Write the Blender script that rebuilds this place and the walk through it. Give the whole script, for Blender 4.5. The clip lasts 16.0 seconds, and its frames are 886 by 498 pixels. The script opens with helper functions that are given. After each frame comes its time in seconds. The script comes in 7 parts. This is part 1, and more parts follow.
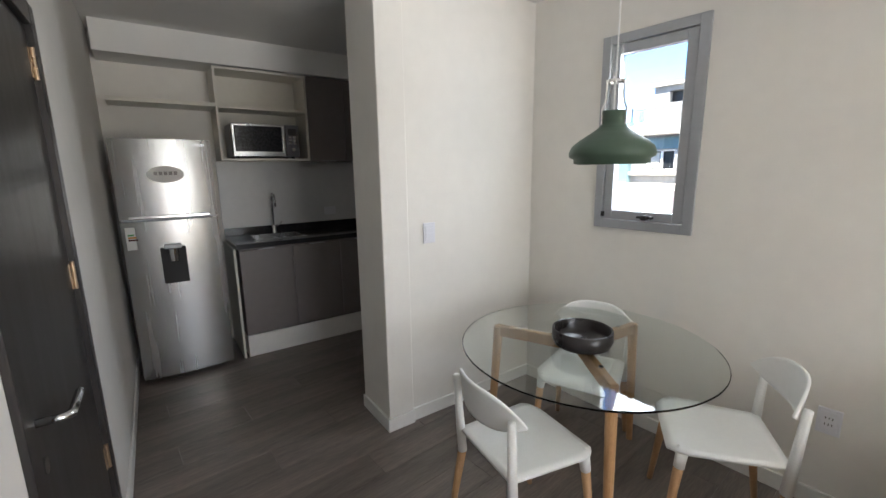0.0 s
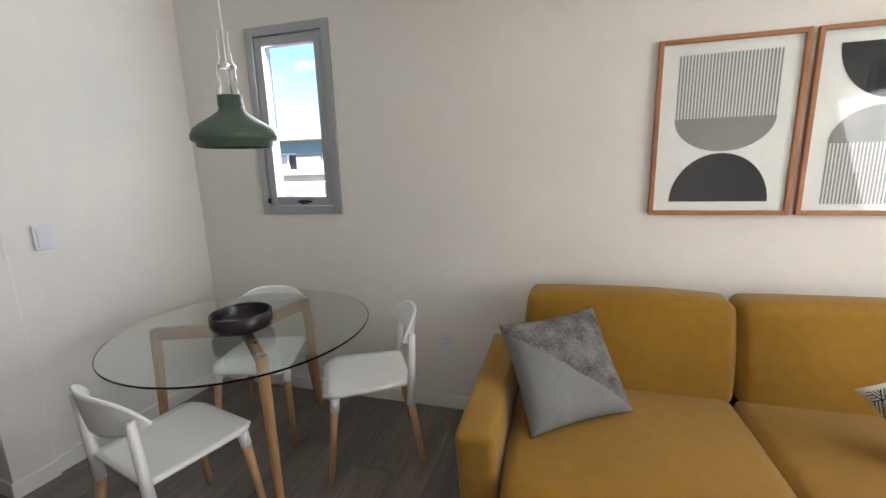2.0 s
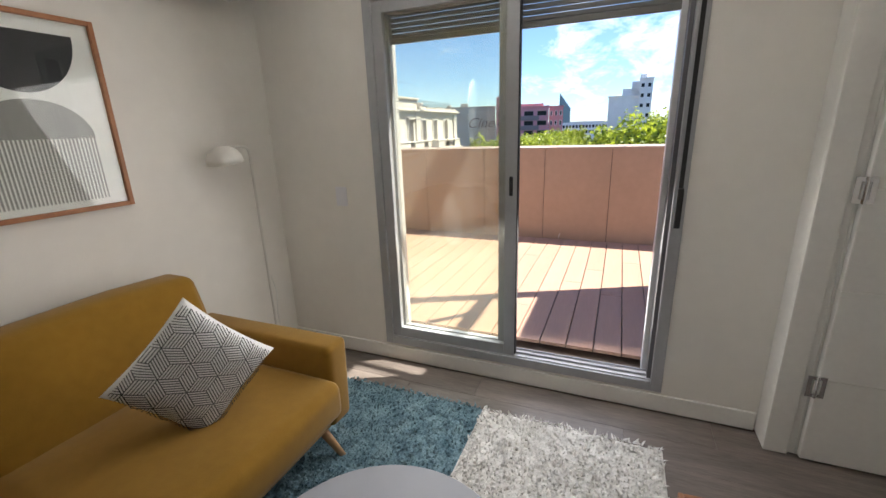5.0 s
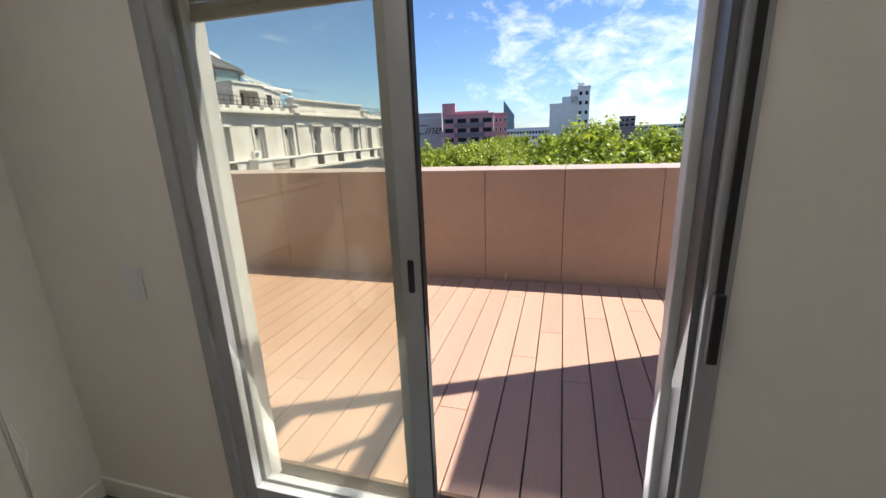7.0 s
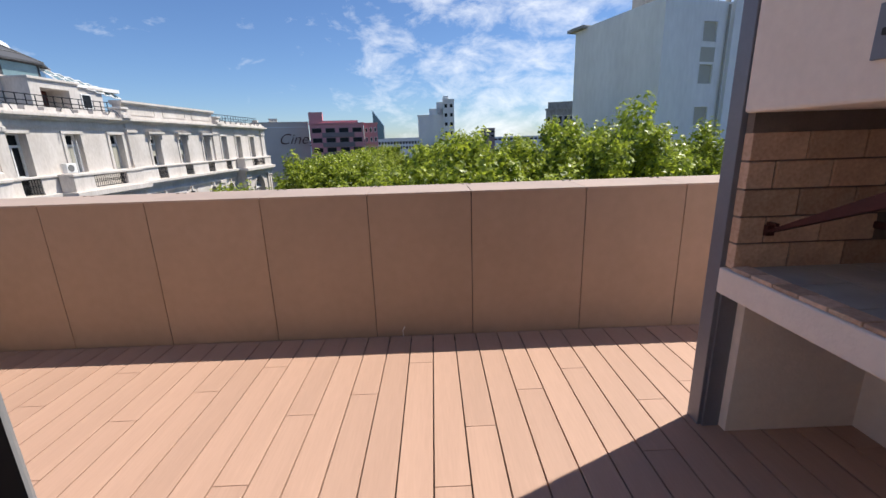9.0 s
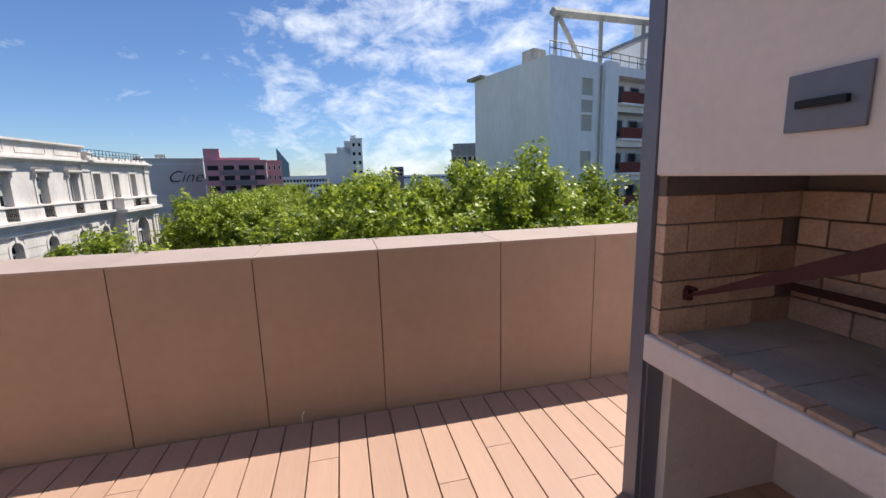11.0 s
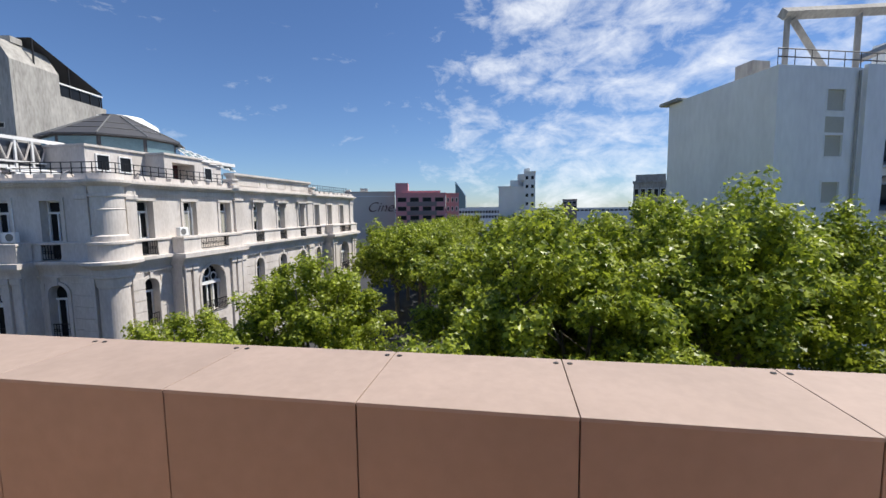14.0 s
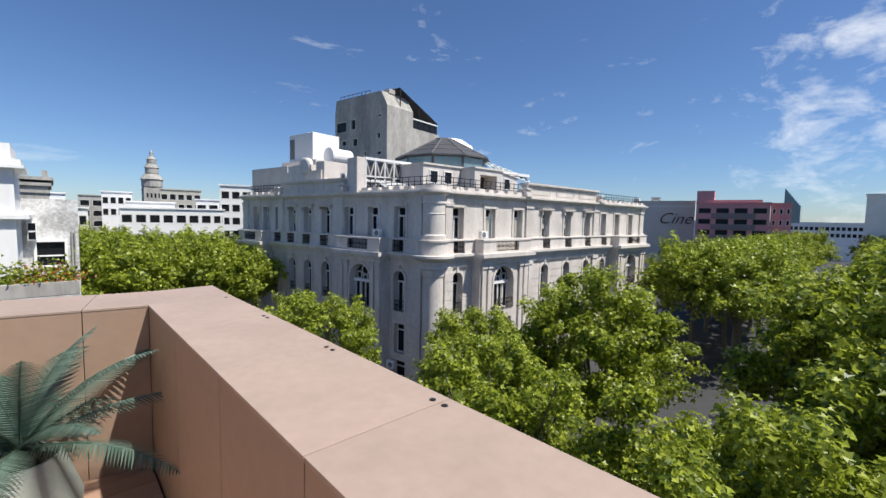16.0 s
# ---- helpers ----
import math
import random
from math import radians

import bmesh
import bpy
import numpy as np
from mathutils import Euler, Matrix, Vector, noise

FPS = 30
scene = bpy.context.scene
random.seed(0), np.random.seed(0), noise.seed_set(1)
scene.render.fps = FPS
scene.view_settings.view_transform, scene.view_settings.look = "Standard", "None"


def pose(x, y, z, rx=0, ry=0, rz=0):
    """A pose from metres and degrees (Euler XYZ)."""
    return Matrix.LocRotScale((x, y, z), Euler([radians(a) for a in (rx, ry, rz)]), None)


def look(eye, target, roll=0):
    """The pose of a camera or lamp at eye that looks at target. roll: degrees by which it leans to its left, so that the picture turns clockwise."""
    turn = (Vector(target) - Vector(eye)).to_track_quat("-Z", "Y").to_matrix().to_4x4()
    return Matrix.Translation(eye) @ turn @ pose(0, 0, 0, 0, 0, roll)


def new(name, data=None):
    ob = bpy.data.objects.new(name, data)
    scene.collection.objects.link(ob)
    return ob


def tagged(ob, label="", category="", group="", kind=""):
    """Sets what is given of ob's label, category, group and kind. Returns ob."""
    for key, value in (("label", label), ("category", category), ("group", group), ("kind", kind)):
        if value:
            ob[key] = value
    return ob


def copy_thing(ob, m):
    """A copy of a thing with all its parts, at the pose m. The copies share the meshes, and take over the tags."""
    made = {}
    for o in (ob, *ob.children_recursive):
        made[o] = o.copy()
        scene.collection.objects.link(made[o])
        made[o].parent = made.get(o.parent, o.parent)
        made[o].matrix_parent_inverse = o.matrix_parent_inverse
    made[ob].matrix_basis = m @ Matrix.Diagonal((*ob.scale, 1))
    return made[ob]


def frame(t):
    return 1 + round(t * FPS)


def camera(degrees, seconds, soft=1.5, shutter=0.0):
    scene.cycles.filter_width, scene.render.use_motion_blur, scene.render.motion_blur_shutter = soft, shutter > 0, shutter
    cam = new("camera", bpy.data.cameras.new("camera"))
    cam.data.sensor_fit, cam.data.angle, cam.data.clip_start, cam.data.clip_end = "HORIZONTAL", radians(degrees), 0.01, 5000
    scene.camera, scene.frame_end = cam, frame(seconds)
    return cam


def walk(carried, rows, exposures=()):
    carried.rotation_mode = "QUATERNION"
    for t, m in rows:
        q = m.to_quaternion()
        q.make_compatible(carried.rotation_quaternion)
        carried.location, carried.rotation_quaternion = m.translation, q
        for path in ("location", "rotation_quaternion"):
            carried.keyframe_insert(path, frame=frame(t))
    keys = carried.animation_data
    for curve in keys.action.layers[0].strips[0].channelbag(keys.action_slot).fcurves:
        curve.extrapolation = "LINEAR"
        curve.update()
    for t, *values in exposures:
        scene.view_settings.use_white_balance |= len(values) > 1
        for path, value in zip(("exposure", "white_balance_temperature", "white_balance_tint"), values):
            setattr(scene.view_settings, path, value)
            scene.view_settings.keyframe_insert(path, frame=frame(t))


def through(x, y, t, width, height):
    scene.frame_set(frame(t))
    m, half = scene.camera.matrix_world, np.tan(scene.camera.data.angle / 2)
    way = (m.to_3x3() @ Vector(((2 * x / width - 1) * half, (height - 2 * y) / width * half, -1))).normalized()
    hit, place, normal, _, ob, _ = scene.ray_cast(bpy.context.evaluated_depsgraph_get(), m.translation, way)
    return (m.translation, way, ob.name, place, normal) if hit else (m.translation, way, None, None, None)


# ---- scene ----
cam = camera(93.8, 16.0)
PATH = [
    (0, (1.872, -2.387, 1.564), (0.364, -1.127, 1.186), -0.8),
    (0.5, (1.939, -2.371, 1.551), (0.529, -1.004, 1.161), -1.1),
    (1, (2.035, -2.362, 1.54), (0.811, -0.828, 1.144), -1.5),
    (1.5, (2.3, -2.24, 1.535), (1.264, -0.577, 1.112), -2.1),
    (2, (2.33, -2.245, 1.475), (1.786, -0.357, 1.077), -1.7),
    (2.5, (2.328, -2.185, 1.429), (2.367, -0.222, 1.041), -3.2),
    (3, (2.371, -2.261, 1.45), (3.016, -0.42, 1.011), -3.2),
    (3.5, (2.333, -2.307, 1.504), (3.508, -0.771, 0.994), -2.9),
    (4, (2.33, -2.355, 1.495), (3.822, -1.134, 0.964), -2.7),
    (4.5, (2.427, -2.282, 1.489), (4.1, -1.335, 0.938), -2.2),
    (5, (2.67, -2.165, 1.506), (4.437, -1.411, 0.951), -1.9),
    (5.2, (2.774, -2.143, 1.531), (4.561, -1.434, 0.978), -1.9),
    (7.5, (4.097, -2.017, 1.607), (5.958, -1.517, 1.075), -2.1),
    (8, (4.414, -1.961, 1.576), (6.297, -1.541, 1.047), -1.9),
    (8.5, (4.635, -1.909, 1.568), (6.551, -1.67, 1.049), -2.0),
    (9, (4.787, -1.825, 1.614), (6.721, -1.86, 1.103), -1.8),
    (9.5, (4.885, -1.802, 1.683), (6.796, -2.143, 1.201), -1.8),
    (12, (5.457, -1.939, 1.73), (7.385, -2.374, 1.421), -1.6),
    (12.5, (5.694, -1.924, 1.864), (7.662, -2.147, 1.587), -1.5),
    (13, (5.837, -1.925, 1.908), (7.822, -1.952, 1.668), -1.3),
    (13.5, (6.123, -1.941, 1.912), (8.107, -1.794, 1.706), -1.1),
    (14, (6.394, -1.875, 1.903), (8.358, -1.548, 1.716), -0.7),
    (14.5, (6.673, -1.677, 1.892), (8.587, -1.12, 1.729), -0.4),
    (15, (6.894, -1.435, 1.883), (8.704, -0.596, 1.729), 0.0),
    (15.5, (7.127, -1.098, 1.868), (8.76, 0.047, 1.721), 0.6),
    (16, (7.234, -0.776, 1.855), (8.602, 0.676, 1.708), 1.1),
]
walk(cam, [(t, look(eye, target, roll)) for t, eye, target, roll in PATH],
     exposures=[(0, 2.72, 6300, 10), (1.5, 2.5, 6500, 11), (2.5, 2.35, 6150, 10), (3.2, 2.05, 6250, 10), (4.0, 1.66, 6650, 10), (5.2, 1.43, 6500, 10), (7.2, 0.88, 6500, 10), (8.0, 0.7, 6500, 10), (9.0, 0.42, 6500, 10), (9.6, 0.45, 6500, 10), (12.0, 0.52, 6500, 10), (13.0, 0.38, 6500, 10), (16.0, 0.3, 6450, 9)])

# ---- world, sun, large lights ----
SUN_FROM = Vector((0.26, -0.54, 1.0)).normalized()
world = bpy.data.worlds.new("sky")
scene.world = world
world.use_nodes = True
wn, wl = world.node_tree.nodes, world.node_tree.links
wn.clear()
w_out = wn.new("ShaderNodeOutputWorld")
w_bg = wn.new("ShaderNodeBackground")
w_sky = wn.new("ShaderNodeTexSky")
w_sky.sky_type = "NISHITA"
w_sky.sun_disc = False
w_sky.sun_elevation = math.asin(SUN_FROM.z)
w_sky.sun_rotation = math.atan2(SUN_FROM.x, SUN_FROM.y)
w_sky.altitude = 20
w_sky.air_density, w_sky.dust_density, w_sky.ozone_density = 1.0, 0.15, 3.5
w_bg.inputs["Strength"].default_value = 0.075
w_co = wn.new("ShaderNodeTexCoord")
w_map = wn.new("ShaderNodeMapping")
w_map.inputs["Rotation"].default_value = (0, 0, radians(28))
w_map.inputs["Scale"].default_value = (0.9, 3.4, 6.5)
w_noise = wn.new("ShaderNodeTexNoise")
w_noise.inputs["Scale"].default_value = 3.2
w_noise.inputs["Detail"].default_value = 9
w_noise.inputs["Roughness"].default_value = 0.62
w_noise.inputs["Distortion"].default_value = 0.3
w_dot = wn.new("ShaderNodeVectorMath")
w_dot.operation = "DOT_PRODUCT"
CLOUD_DIR = Vector((0.95, -0.27, 0.22)).normalized()
w_dot.inputs[1].default_value = CLOUD_DIR
w_mask = wn.new("ShaderNodeMapRange")
w_mask.interpolation_type = "SMOOTHSTEP"
for key, value in (("From Min", 0.84), ("From Max", 0.985), ("To Min", -0.12), ("To Max", 0.10)):
    w_mask.inputs[key].default_value = value
w_add = wn.new("ShaderNodeMath")
w_add.operation = "ADD"
w_ramp = wn.new("ShaderNodeValToRGB")
w_ramp.color_ramp.elements[0].position, w_ramp.color_ramp.elements[1].position = 0.50, 0.84
w_ramp.color_ramp.elements[0].color = (0, 0, 0, 1)
w_ramp.color_ramp.elements[1].color = (0.85, 0.85, 0.85, 1)
w_mix = wn.new("ShaderNodeMix")
w_mix.data_type = "RGBA"
w_mix.inputs["B"].default_value = (11.0, 11.3, 11.8, 1)
wl.new(w_co.outputs["Generated"], w_map.inputs["Vector"])
wl.new(w_map.outputs["Vector"], w_noise.inputs["Vector"])
wl.new(w_co.outputs["Generated"], w_dot.inputs[0])
wl.new(w_dot.outputs["Value"], w_mask.inputs["Value"])
wl.new(w_noise.outputs["Fac"], w_add.inputs[0])
wl.new(w_mask.outputs["Result"], w_add.inputs[1])
wl.new(w_add.outputs["Value"], w_ramp.inputs["Fac"])
wl.new(w_ramp.outputs["Color"], w_mix.inputs["Factor"])
w_tint = wn.new("ShaderNodeMix")
w_tint.data_type, w_tint.blend_type = "RGBA", "MULTIPLY"
w_tint.inputs["Factor"].default_value = 1.0
w_tint.inputs["B"].default_value = (0.82, 0.97, 1.22, 1)
wl.new(w_sky.outputs["Color"], w_tint.inputs["A"])
wl.new(w_tint.outputs["Result"], w_mix.inputs["A"])
wl.new(w_mix.outputs["Result"], w_bg.inputs["Color"])
wl.new(w_bg.outputs["Background"], w_out.inputs["Surface"])

sun = new("sun", bpy.data.lights.new("sun", "SUN"))
sun.data.energy, sun.data.angle, sun.data.color = 5.0, radians(0.53), (1.0, 0.95, 0.87)
sun.matrix_world = look(SUN_FROM * 50, (0, 0, 0))


# daylight thrown up off the sunlit deck through the terrace door
day = new("door_daylight", bpy.data.lights.new("door_daylight", "AREA"))
day.data.shape, day.data.size, day.data.size_y = "RECTANGLE", 1.5, 0.16
day.data.energy, day.data.color, day.data.spread = 6.5, (1.0, 0.96, 0.90), radians(74)
day.matrix_world = look((4.80, -1.63, 1.93), (2.80, -1.63, 1.93 + 1.46))
# skylight through the open door, down on to the floor and deep into the flat
door_sky = new("door_skylight", bpy.data.lights.new("door_skylight", "AREA"))
door_sky.data.shape, door_sky.data.size, door_sky.data.size_y = "RECTANGLE", 1.55, 1.7
door_sky.data.energy, door_sky.data.color = 8.0, (1.0, 0.98, 0.95)
door_sky.matrix_world = look((4.856, -1.625, 1.12), (2.86, -1.75, 0.45))
# skylight through the small window
window_sky = new("window_skylight", bpy.data.lights.new("window_skylight", "AREA"))
window_sky.data.shape, window_sky.data.size, window_sky.data.size_y = "RECTANGLE", 0.42, 0.95
window_sky.data.energy, window_sky.data.color = 2.6, (0.93, 0.97, 1.0)
window_sky.matrix_world = look((0.78, 0.13, 1.75), (0.30, -2.0, 1.0))

# ---- materials ----
def mat(name, colour, rough=0.6, metal=0.0, var=0.08, scale=6.0, bump=0.0, bump_scale=60.0, stretch=(1, 1, 1), colour2=None,
        spec=0.5, sheen=0.0, fleck=0.0, obj_random=0.0, transmission=0.0, coat=0.0, coords="Object"):
    """A surface with two scales of variation, optional relief and optional variation from piece to piece."""
    m = bpy.data.materials.new(name)
    m.use_nodes = True
    n, l = m.node_tree.nodes, m.node_tree.links
    b = n["Principled BSDF"]
    b.inputs["Roughness"].default_value = rough
    b.inputs["Metallic"].default_value = metal
    b.inputs["Specular IOR Level"].default_value = spec
    b.inputs["Sheen Weight"].default_value = sheen
    b.inputs["Transmission Weight"].default_value = transmission
    b.inputs["Coat Weight"].default_value = coat
    co = n.new("ShaderNodeTexCoord")
    mp = n.new("ShaderNodeMapping")
    mp.inputs["Scale"].default_value = stretch
    l.new(co.outputs[coords], mp.inputs["Vector"])
    big = n.new("ShaderNodeTexNoise")
    big.inputs["Scale"].default_value, big.inputs["Detail"].default_value = scale, 3
    fine = n.new("ShaderNodeTexNoise")
    fine.inputs["Scale"].default_value, fine.inputs["Detail"].default_value = scale * 9, 5
    l.new(mp.outputs["Vector"], big.inputs["Vector"])
    l.new(mp.outputs["Vector"], fine.inputs["Vector"])
    add = n.new("ShaderNodeMath")
    add.operation = "MULTIPLY_ADD"
    add.inputs[1].default_value = 0.45
    l.new(fine.outputs["Fac"], add.inputs[0])
    half = n.new("ShaderNodeMath")
    half.operation = "MULTIPLY"
    half.inputs[1].default_value = 0.55
    l.new(big.outputs["Fac"], half.inputs[0])
    l.new(half.outputs["Value"], add.inputs[2])
    ramp = n.new("ShaderNodeMapRange")
    ramp.inputs["From Min"].default_value, ramp.inputs["From Max"].default_value = 0.36, 0.64
    l.new(add.outputs["Value"], ramp.inputs["Value"])
    c1 = Vector(colour)
    c2 = Vector(colour2) if colour2 else c1 * (1 + var)
    c1 = c1 if colour2 else c1 * (1 - var)
    mix = n.new("ShaderNodeMix")
    mix.data_type = "RGBA"
    mix.inputs["A"].default_value, mix.inputs["B"].default_value = (*c1, 1), (*c2, 1)
    l.new(ramp.outputs["Result"], mix.inputs["Factor"])
    last = mix.outputs["Result"]
    if obj_random:
        info = n.new("ShaderNodeObjectInfo")
        rr = n.new("ShaderNodeMapRange")
        rr.inputs["To Min"].default_value, rr.inputs["To Max"].default_value = 1 - obj_random, 1 + obj_random
        l.new(info.outputs["Random"], rr.inputs["Value"])
        hs = n.new("ShaderNodeHueSaturation")
        l.new(rr.outputs["Result"], hs.inputs["Value"])
        l.new(last, hs.inputs["Color"])
        last = hs.outputs["Color"]
    l.new(last, b.inputs["Base Color"])
    rv = n.new("ShaderNodeMapRange")
    rv.inputs["To Min"].default_value, rv.inputs["To Max"].default_value = max(rough - 0.07, 0.02), min(rough + 0.07, 1)
    l.new(big.outputs["Fac"], rv.inputs["Value"])
    l.new(rv.outputs["Result"], b.inputs["Roughness"])
    if bump:
        bn = n.new("ShaderNodeTexNoise")
        bn.inputs["Scale"].default_value, bn.inputs["Detail"].default_value = bump_scale, 4
        l.new(mp.outputs["Vector"], bn.inputs["Vector"])
        bp = n.new("ShaderNodeBump")
        bp.inputs["Strength"].default_value, bp.inputs["Distance"].default_value = bump, 0.01
        l.new(bn.outputs["Fac"], bp.inputs["Height"])
        l.new(bp.outputs["Normal"], b.inputs["Normal"])
    return m


def glass_mat(name, tint=(1, 1, 1), rough=0.0):
    m = bpy.data.materials.new(name)
    m.use_nodes = True
    b = m.node_tree.nodes["Principled BSDF"]
    b.inputs["Base Color"].default_value = (*tint, 1)
    b.inputs["Transmission Weight"].default_value = 1
    b.inputs["Roughness"].default_value = rough
    b.inputs["IOR"].default_value = 1.45
    return m


def thin_glass(name, tint=(1, 1, 1), dust=0.0):
    """A thin pane: clear straight through, with a mirror gloss that grows at a glancing angle."""
    m = bpy.data.materials.new(name)
    m.use_nodes = True
    n, l = m.node_tree.nodes, m.node_tree.links
    n.remove(n["Principled BSDF"])
    clear = n.new("ShaderNodeBsdfTransparent")
    clear.inputs["Color"].default_value = (*tint, 1)
    gloss = n.new("ShaderNodeBsdfGlossy")
    gloss.inputs["Roughness"].default_value = 0.0
    edge = n.new("ShaderNodeLayerWeight")
    edge.inputs["Blend"].default_value = 0.5
    steep = n.new("ShaderNodeMath")
    steep.operation = "POWER"
    steep.inputs[1].default_value = 5.0
    l.new(edge.outputs["Facing"], steep.inputs[0])
    fres = n.new("ShaderNodeMapRange")
    fres.inputs["To Min"].default_value = 0.045
    l.new(steep.outputs["Value"], fres.inputs["Value"])
    ms = n.new("ShaderNodeMixShader")
    l.new(fres.outputs["Result"], ms.inputs["Fac"])
    l.new(clear.outputs["BSDF"], ms.inputs[1])
    if dust:
        film = n.new("ShaderNodeBsdfTranslucent")
        film.inputs["Color"].default_value = (0.8, 0.76, 0.66, 1)
        veil = n.new("ShaderNodeMixShader")
        veil.inputs["Fac"].default_value = dust
        l.new(clear.outputs["BSDF"], veil.inputs[1])
        l.new(film.outputs["BSDF"], veil.inputs[2])
        l.new(veil.outputs["Shader"], ms.inputs[1])
    l.new(gloss.outputs["BSDF"], ms.inputs[2])
    l.new(ms.outputs["Shader"], n["Material Output"].inputs["Surface"])
    return m


def leaf_mat(name, dark, light, through=0.45):
    m = bpy.data.materials.new(name)
    m.use_nodes = True
    n, l = m.node_tree.nodes, m.node_tree.links
    b = n["Principled BSDF"]
    out = n["Material Output"]
    geo = n.new("ShaderNodeNewGeometry")
    mix = n.new("ShaderNodeMix")
    mix.data_type = "RGBA"
    mix.inputs["A"].default_value, mix.inputs["B"].default_value = (*dark, 1), (*light, 1)
    l.new(geo.outputs["Random Per Island"], mix.inputs["Factor"])
    l.new(mix.outputs["Result"], b.inputs["Base Color"])
    b.inputs["Roughness"].default_value = 0.40
    b.inputs["Specular IOR Level"].default_value = 0.5
    tr = n.new("ShaderNodeBsdfTranslucent")
    l.new(mix.outputs["Result"], tr.inputs["Color"])
    ms = n.new("ShaderNodeMixShader")
    ms.inputs["Fac"].default_value = through
    l.new(b.outputs["BSDF"], ms.inputs[1])
    l.new(tr.outputs["BSDF"], ms.inputs[2])
    l.new(ms.outputs["Shader"], out.inputs["Surface"])
    return m


M = {}
M["wall"] = mat("painted_wall", (0.76, 0.735, 0.69), 0.75, var=0.025, scale=1.3, bump=0.06, bump_scale=90)
M["ceiling"] = mat("painted_ceiling", (0.78, 0.775, 0.76), 0.85, var=0.02, scale=1.0, bump=0.04, bump_scale=70)
M["white_paint"] = mat("white_satin_paint", (0.76, 0.75, 0.72), 0.4, var=0.03, scale=4, bump=0.03)
M["plank"] = mat("grey_brown_laminate", (0.10, 0.084, 0.074), 0.34, scale=2.4, stretch=(7, 0.7, 1), colour2=(0.205, 0.172, 0.15), bump=0.08, bump_scale=40, obj_random=0.16, coords="Object")
M["alu"] = mat("grey_aluminium", (0.38, 0.39, 0.41), 0.36, metal=0.3, var=0.05, scale=3)
M["alu_light"] = mat("pale_anodised_aluminium", (0.62, 0.62, 0.64), 0.4, metal=0.2, var=0.04, scale=3)
# dark metal; on the jamb channel the shade is put into this colour
M["alu_dark"] = mat("dark_and_shaded_aluminium", (0.12, 0.12, 0.13), 0.42, metal=0.4, var=0.05, scale=3)
M["rubber"] = mat("black_rubber", (0.012, 0.012, 0.013), 0.6, var=0.1, scale=10)
M["glass"] = thin_glass("window_glass", (0.985, 0.995, 0.99))
M["door_glass"] = thin_glass("dusty_door_glass", (0.975, 0.982, 0.935), 0.03)
M["table_glass"] = glass_mat("table_glass", (0.93, 0.98, 0.96))
M["steel"] = mat("brushed_steel", (0.47, 0.47, 0.47), 0.26, metal=1.0, var=0.025, scale=2, stretch=(9, 9, 0.4))
M["chrome"] = mat("chrome", (0.75, 0.75, 0.76), 0.12, metal=1.0, var=0.02)
M["brass"] = mat("dull_brass_steel", (0.55, 0.42, 0.30), 0.3, metal=1.0, var=0.05)
M["taupe"] = mat("taupe_lacquer", (0.17, 0.15, 0.145), 0.38, var=0.05, scale=2)
M["granite"] = mat("black_granite", (0.012, 0.012, 0.014), 0.12, scale=60, colour2=(0.04, 0.04, 0.045))
M["shelf"] = mat("cream_melamine", (0.70, 0.67, 0.60), 0.5, var=0.03, scale=3)
M["splash"] = mat("pale_grey_splashback", (0.60, 0.60, 0.60), 0.35, var=0.03, scale=2)
M["door_dark"] = mat("dark_stained_wood", (0.018, 0.016, 0.016), 0.36, scale=3, stretch=(8, 8, 0.6), colour2=(0.035, 0.030, 0.028), bump=0.05)
M["white_plastic"] = mat("white_plastic", (0.78, 0.78, 0.76), 0.42, var=0.02, scale=5)
M["switch"] = mat("switch_plastic", (0.72, 0.72, 0.76), 0.4, var=0.02)
M["beech"] = mat("oiled_beech", (0.40, 0.22, 0.10), 0.45, scale=5, stretch=(6, 6, 0.8), colour2=(0.52, 0.31, 0.15), bump=0.03)
M["oak_frame"] = mat("teak_picture_frame", (0.30, 0.12, 0.05), 0.45, scale=6, colour2=(0.40, 0.17, 0.07), bump=0.03)
M["green"] = mat("sage_green_enamel", (0.075, 0.12, 0.085), 0.5, var=0.05, scale=4)
M["bowl"] = mat("dark_glazed_ceramic", (0.020, 0.016, 0.016), 0.28, var=0.15, scale=8)
M["mustard"] = mat("mustard_velvet", (0.243, 0.126, 0.011), 0.85, scale=2.5, colour2=(0.287, 0.150, 0.015), bump=0.10, bump_scale=170, sheen=0.2, spec=0.2)
M["fur"] = mat("grey_shaggy_fabric", (0.07, 0.065, 0.06), 0.95, scale=14, colour2=(0.24, 0.225, 0.215), bump=0.6, bump_scale=75, spec=0.1)
M["grey_cloth"] = mat("grey_cotton", (0.21, 0.21, 0.21), 0.9, var=0.06, scale=5, bump=0.12, bump_scale=220, spec=0.2)
M["white_cloth"] = mat("white_cotton", (0.80, 0.79, 0.78), 0.9, var=0.03, scale=5, bump=0.1, bump_scale=220, spec=0.2)
M["ink"] = mat("black_print", (0.03, 0.03, 0.033), 0.85, var=0.1)
M["rug_teal"] = mat("teal_shaggy_wool", (0.08, 0.15, 0.185), 0.95, scale=11, colour2=(0.25, 0.37, 0.42), bump=0.9, bump_scale=55, spec=0.05)
M["rug_cream"] = mat("cream_shaggy_wool", (0.60, 0.58, 0.54), 0.95, scale=11, colour2=(0.85, 0.83, 0.79), bump=0.9, bump_scale=55, spec=0.05)
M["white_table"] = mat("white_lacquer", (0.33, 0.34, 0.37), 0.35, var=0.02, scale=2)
M["paper"] = mat("print_paper", (0.87, 0.86, 0.83), 0.7, var=0.015)
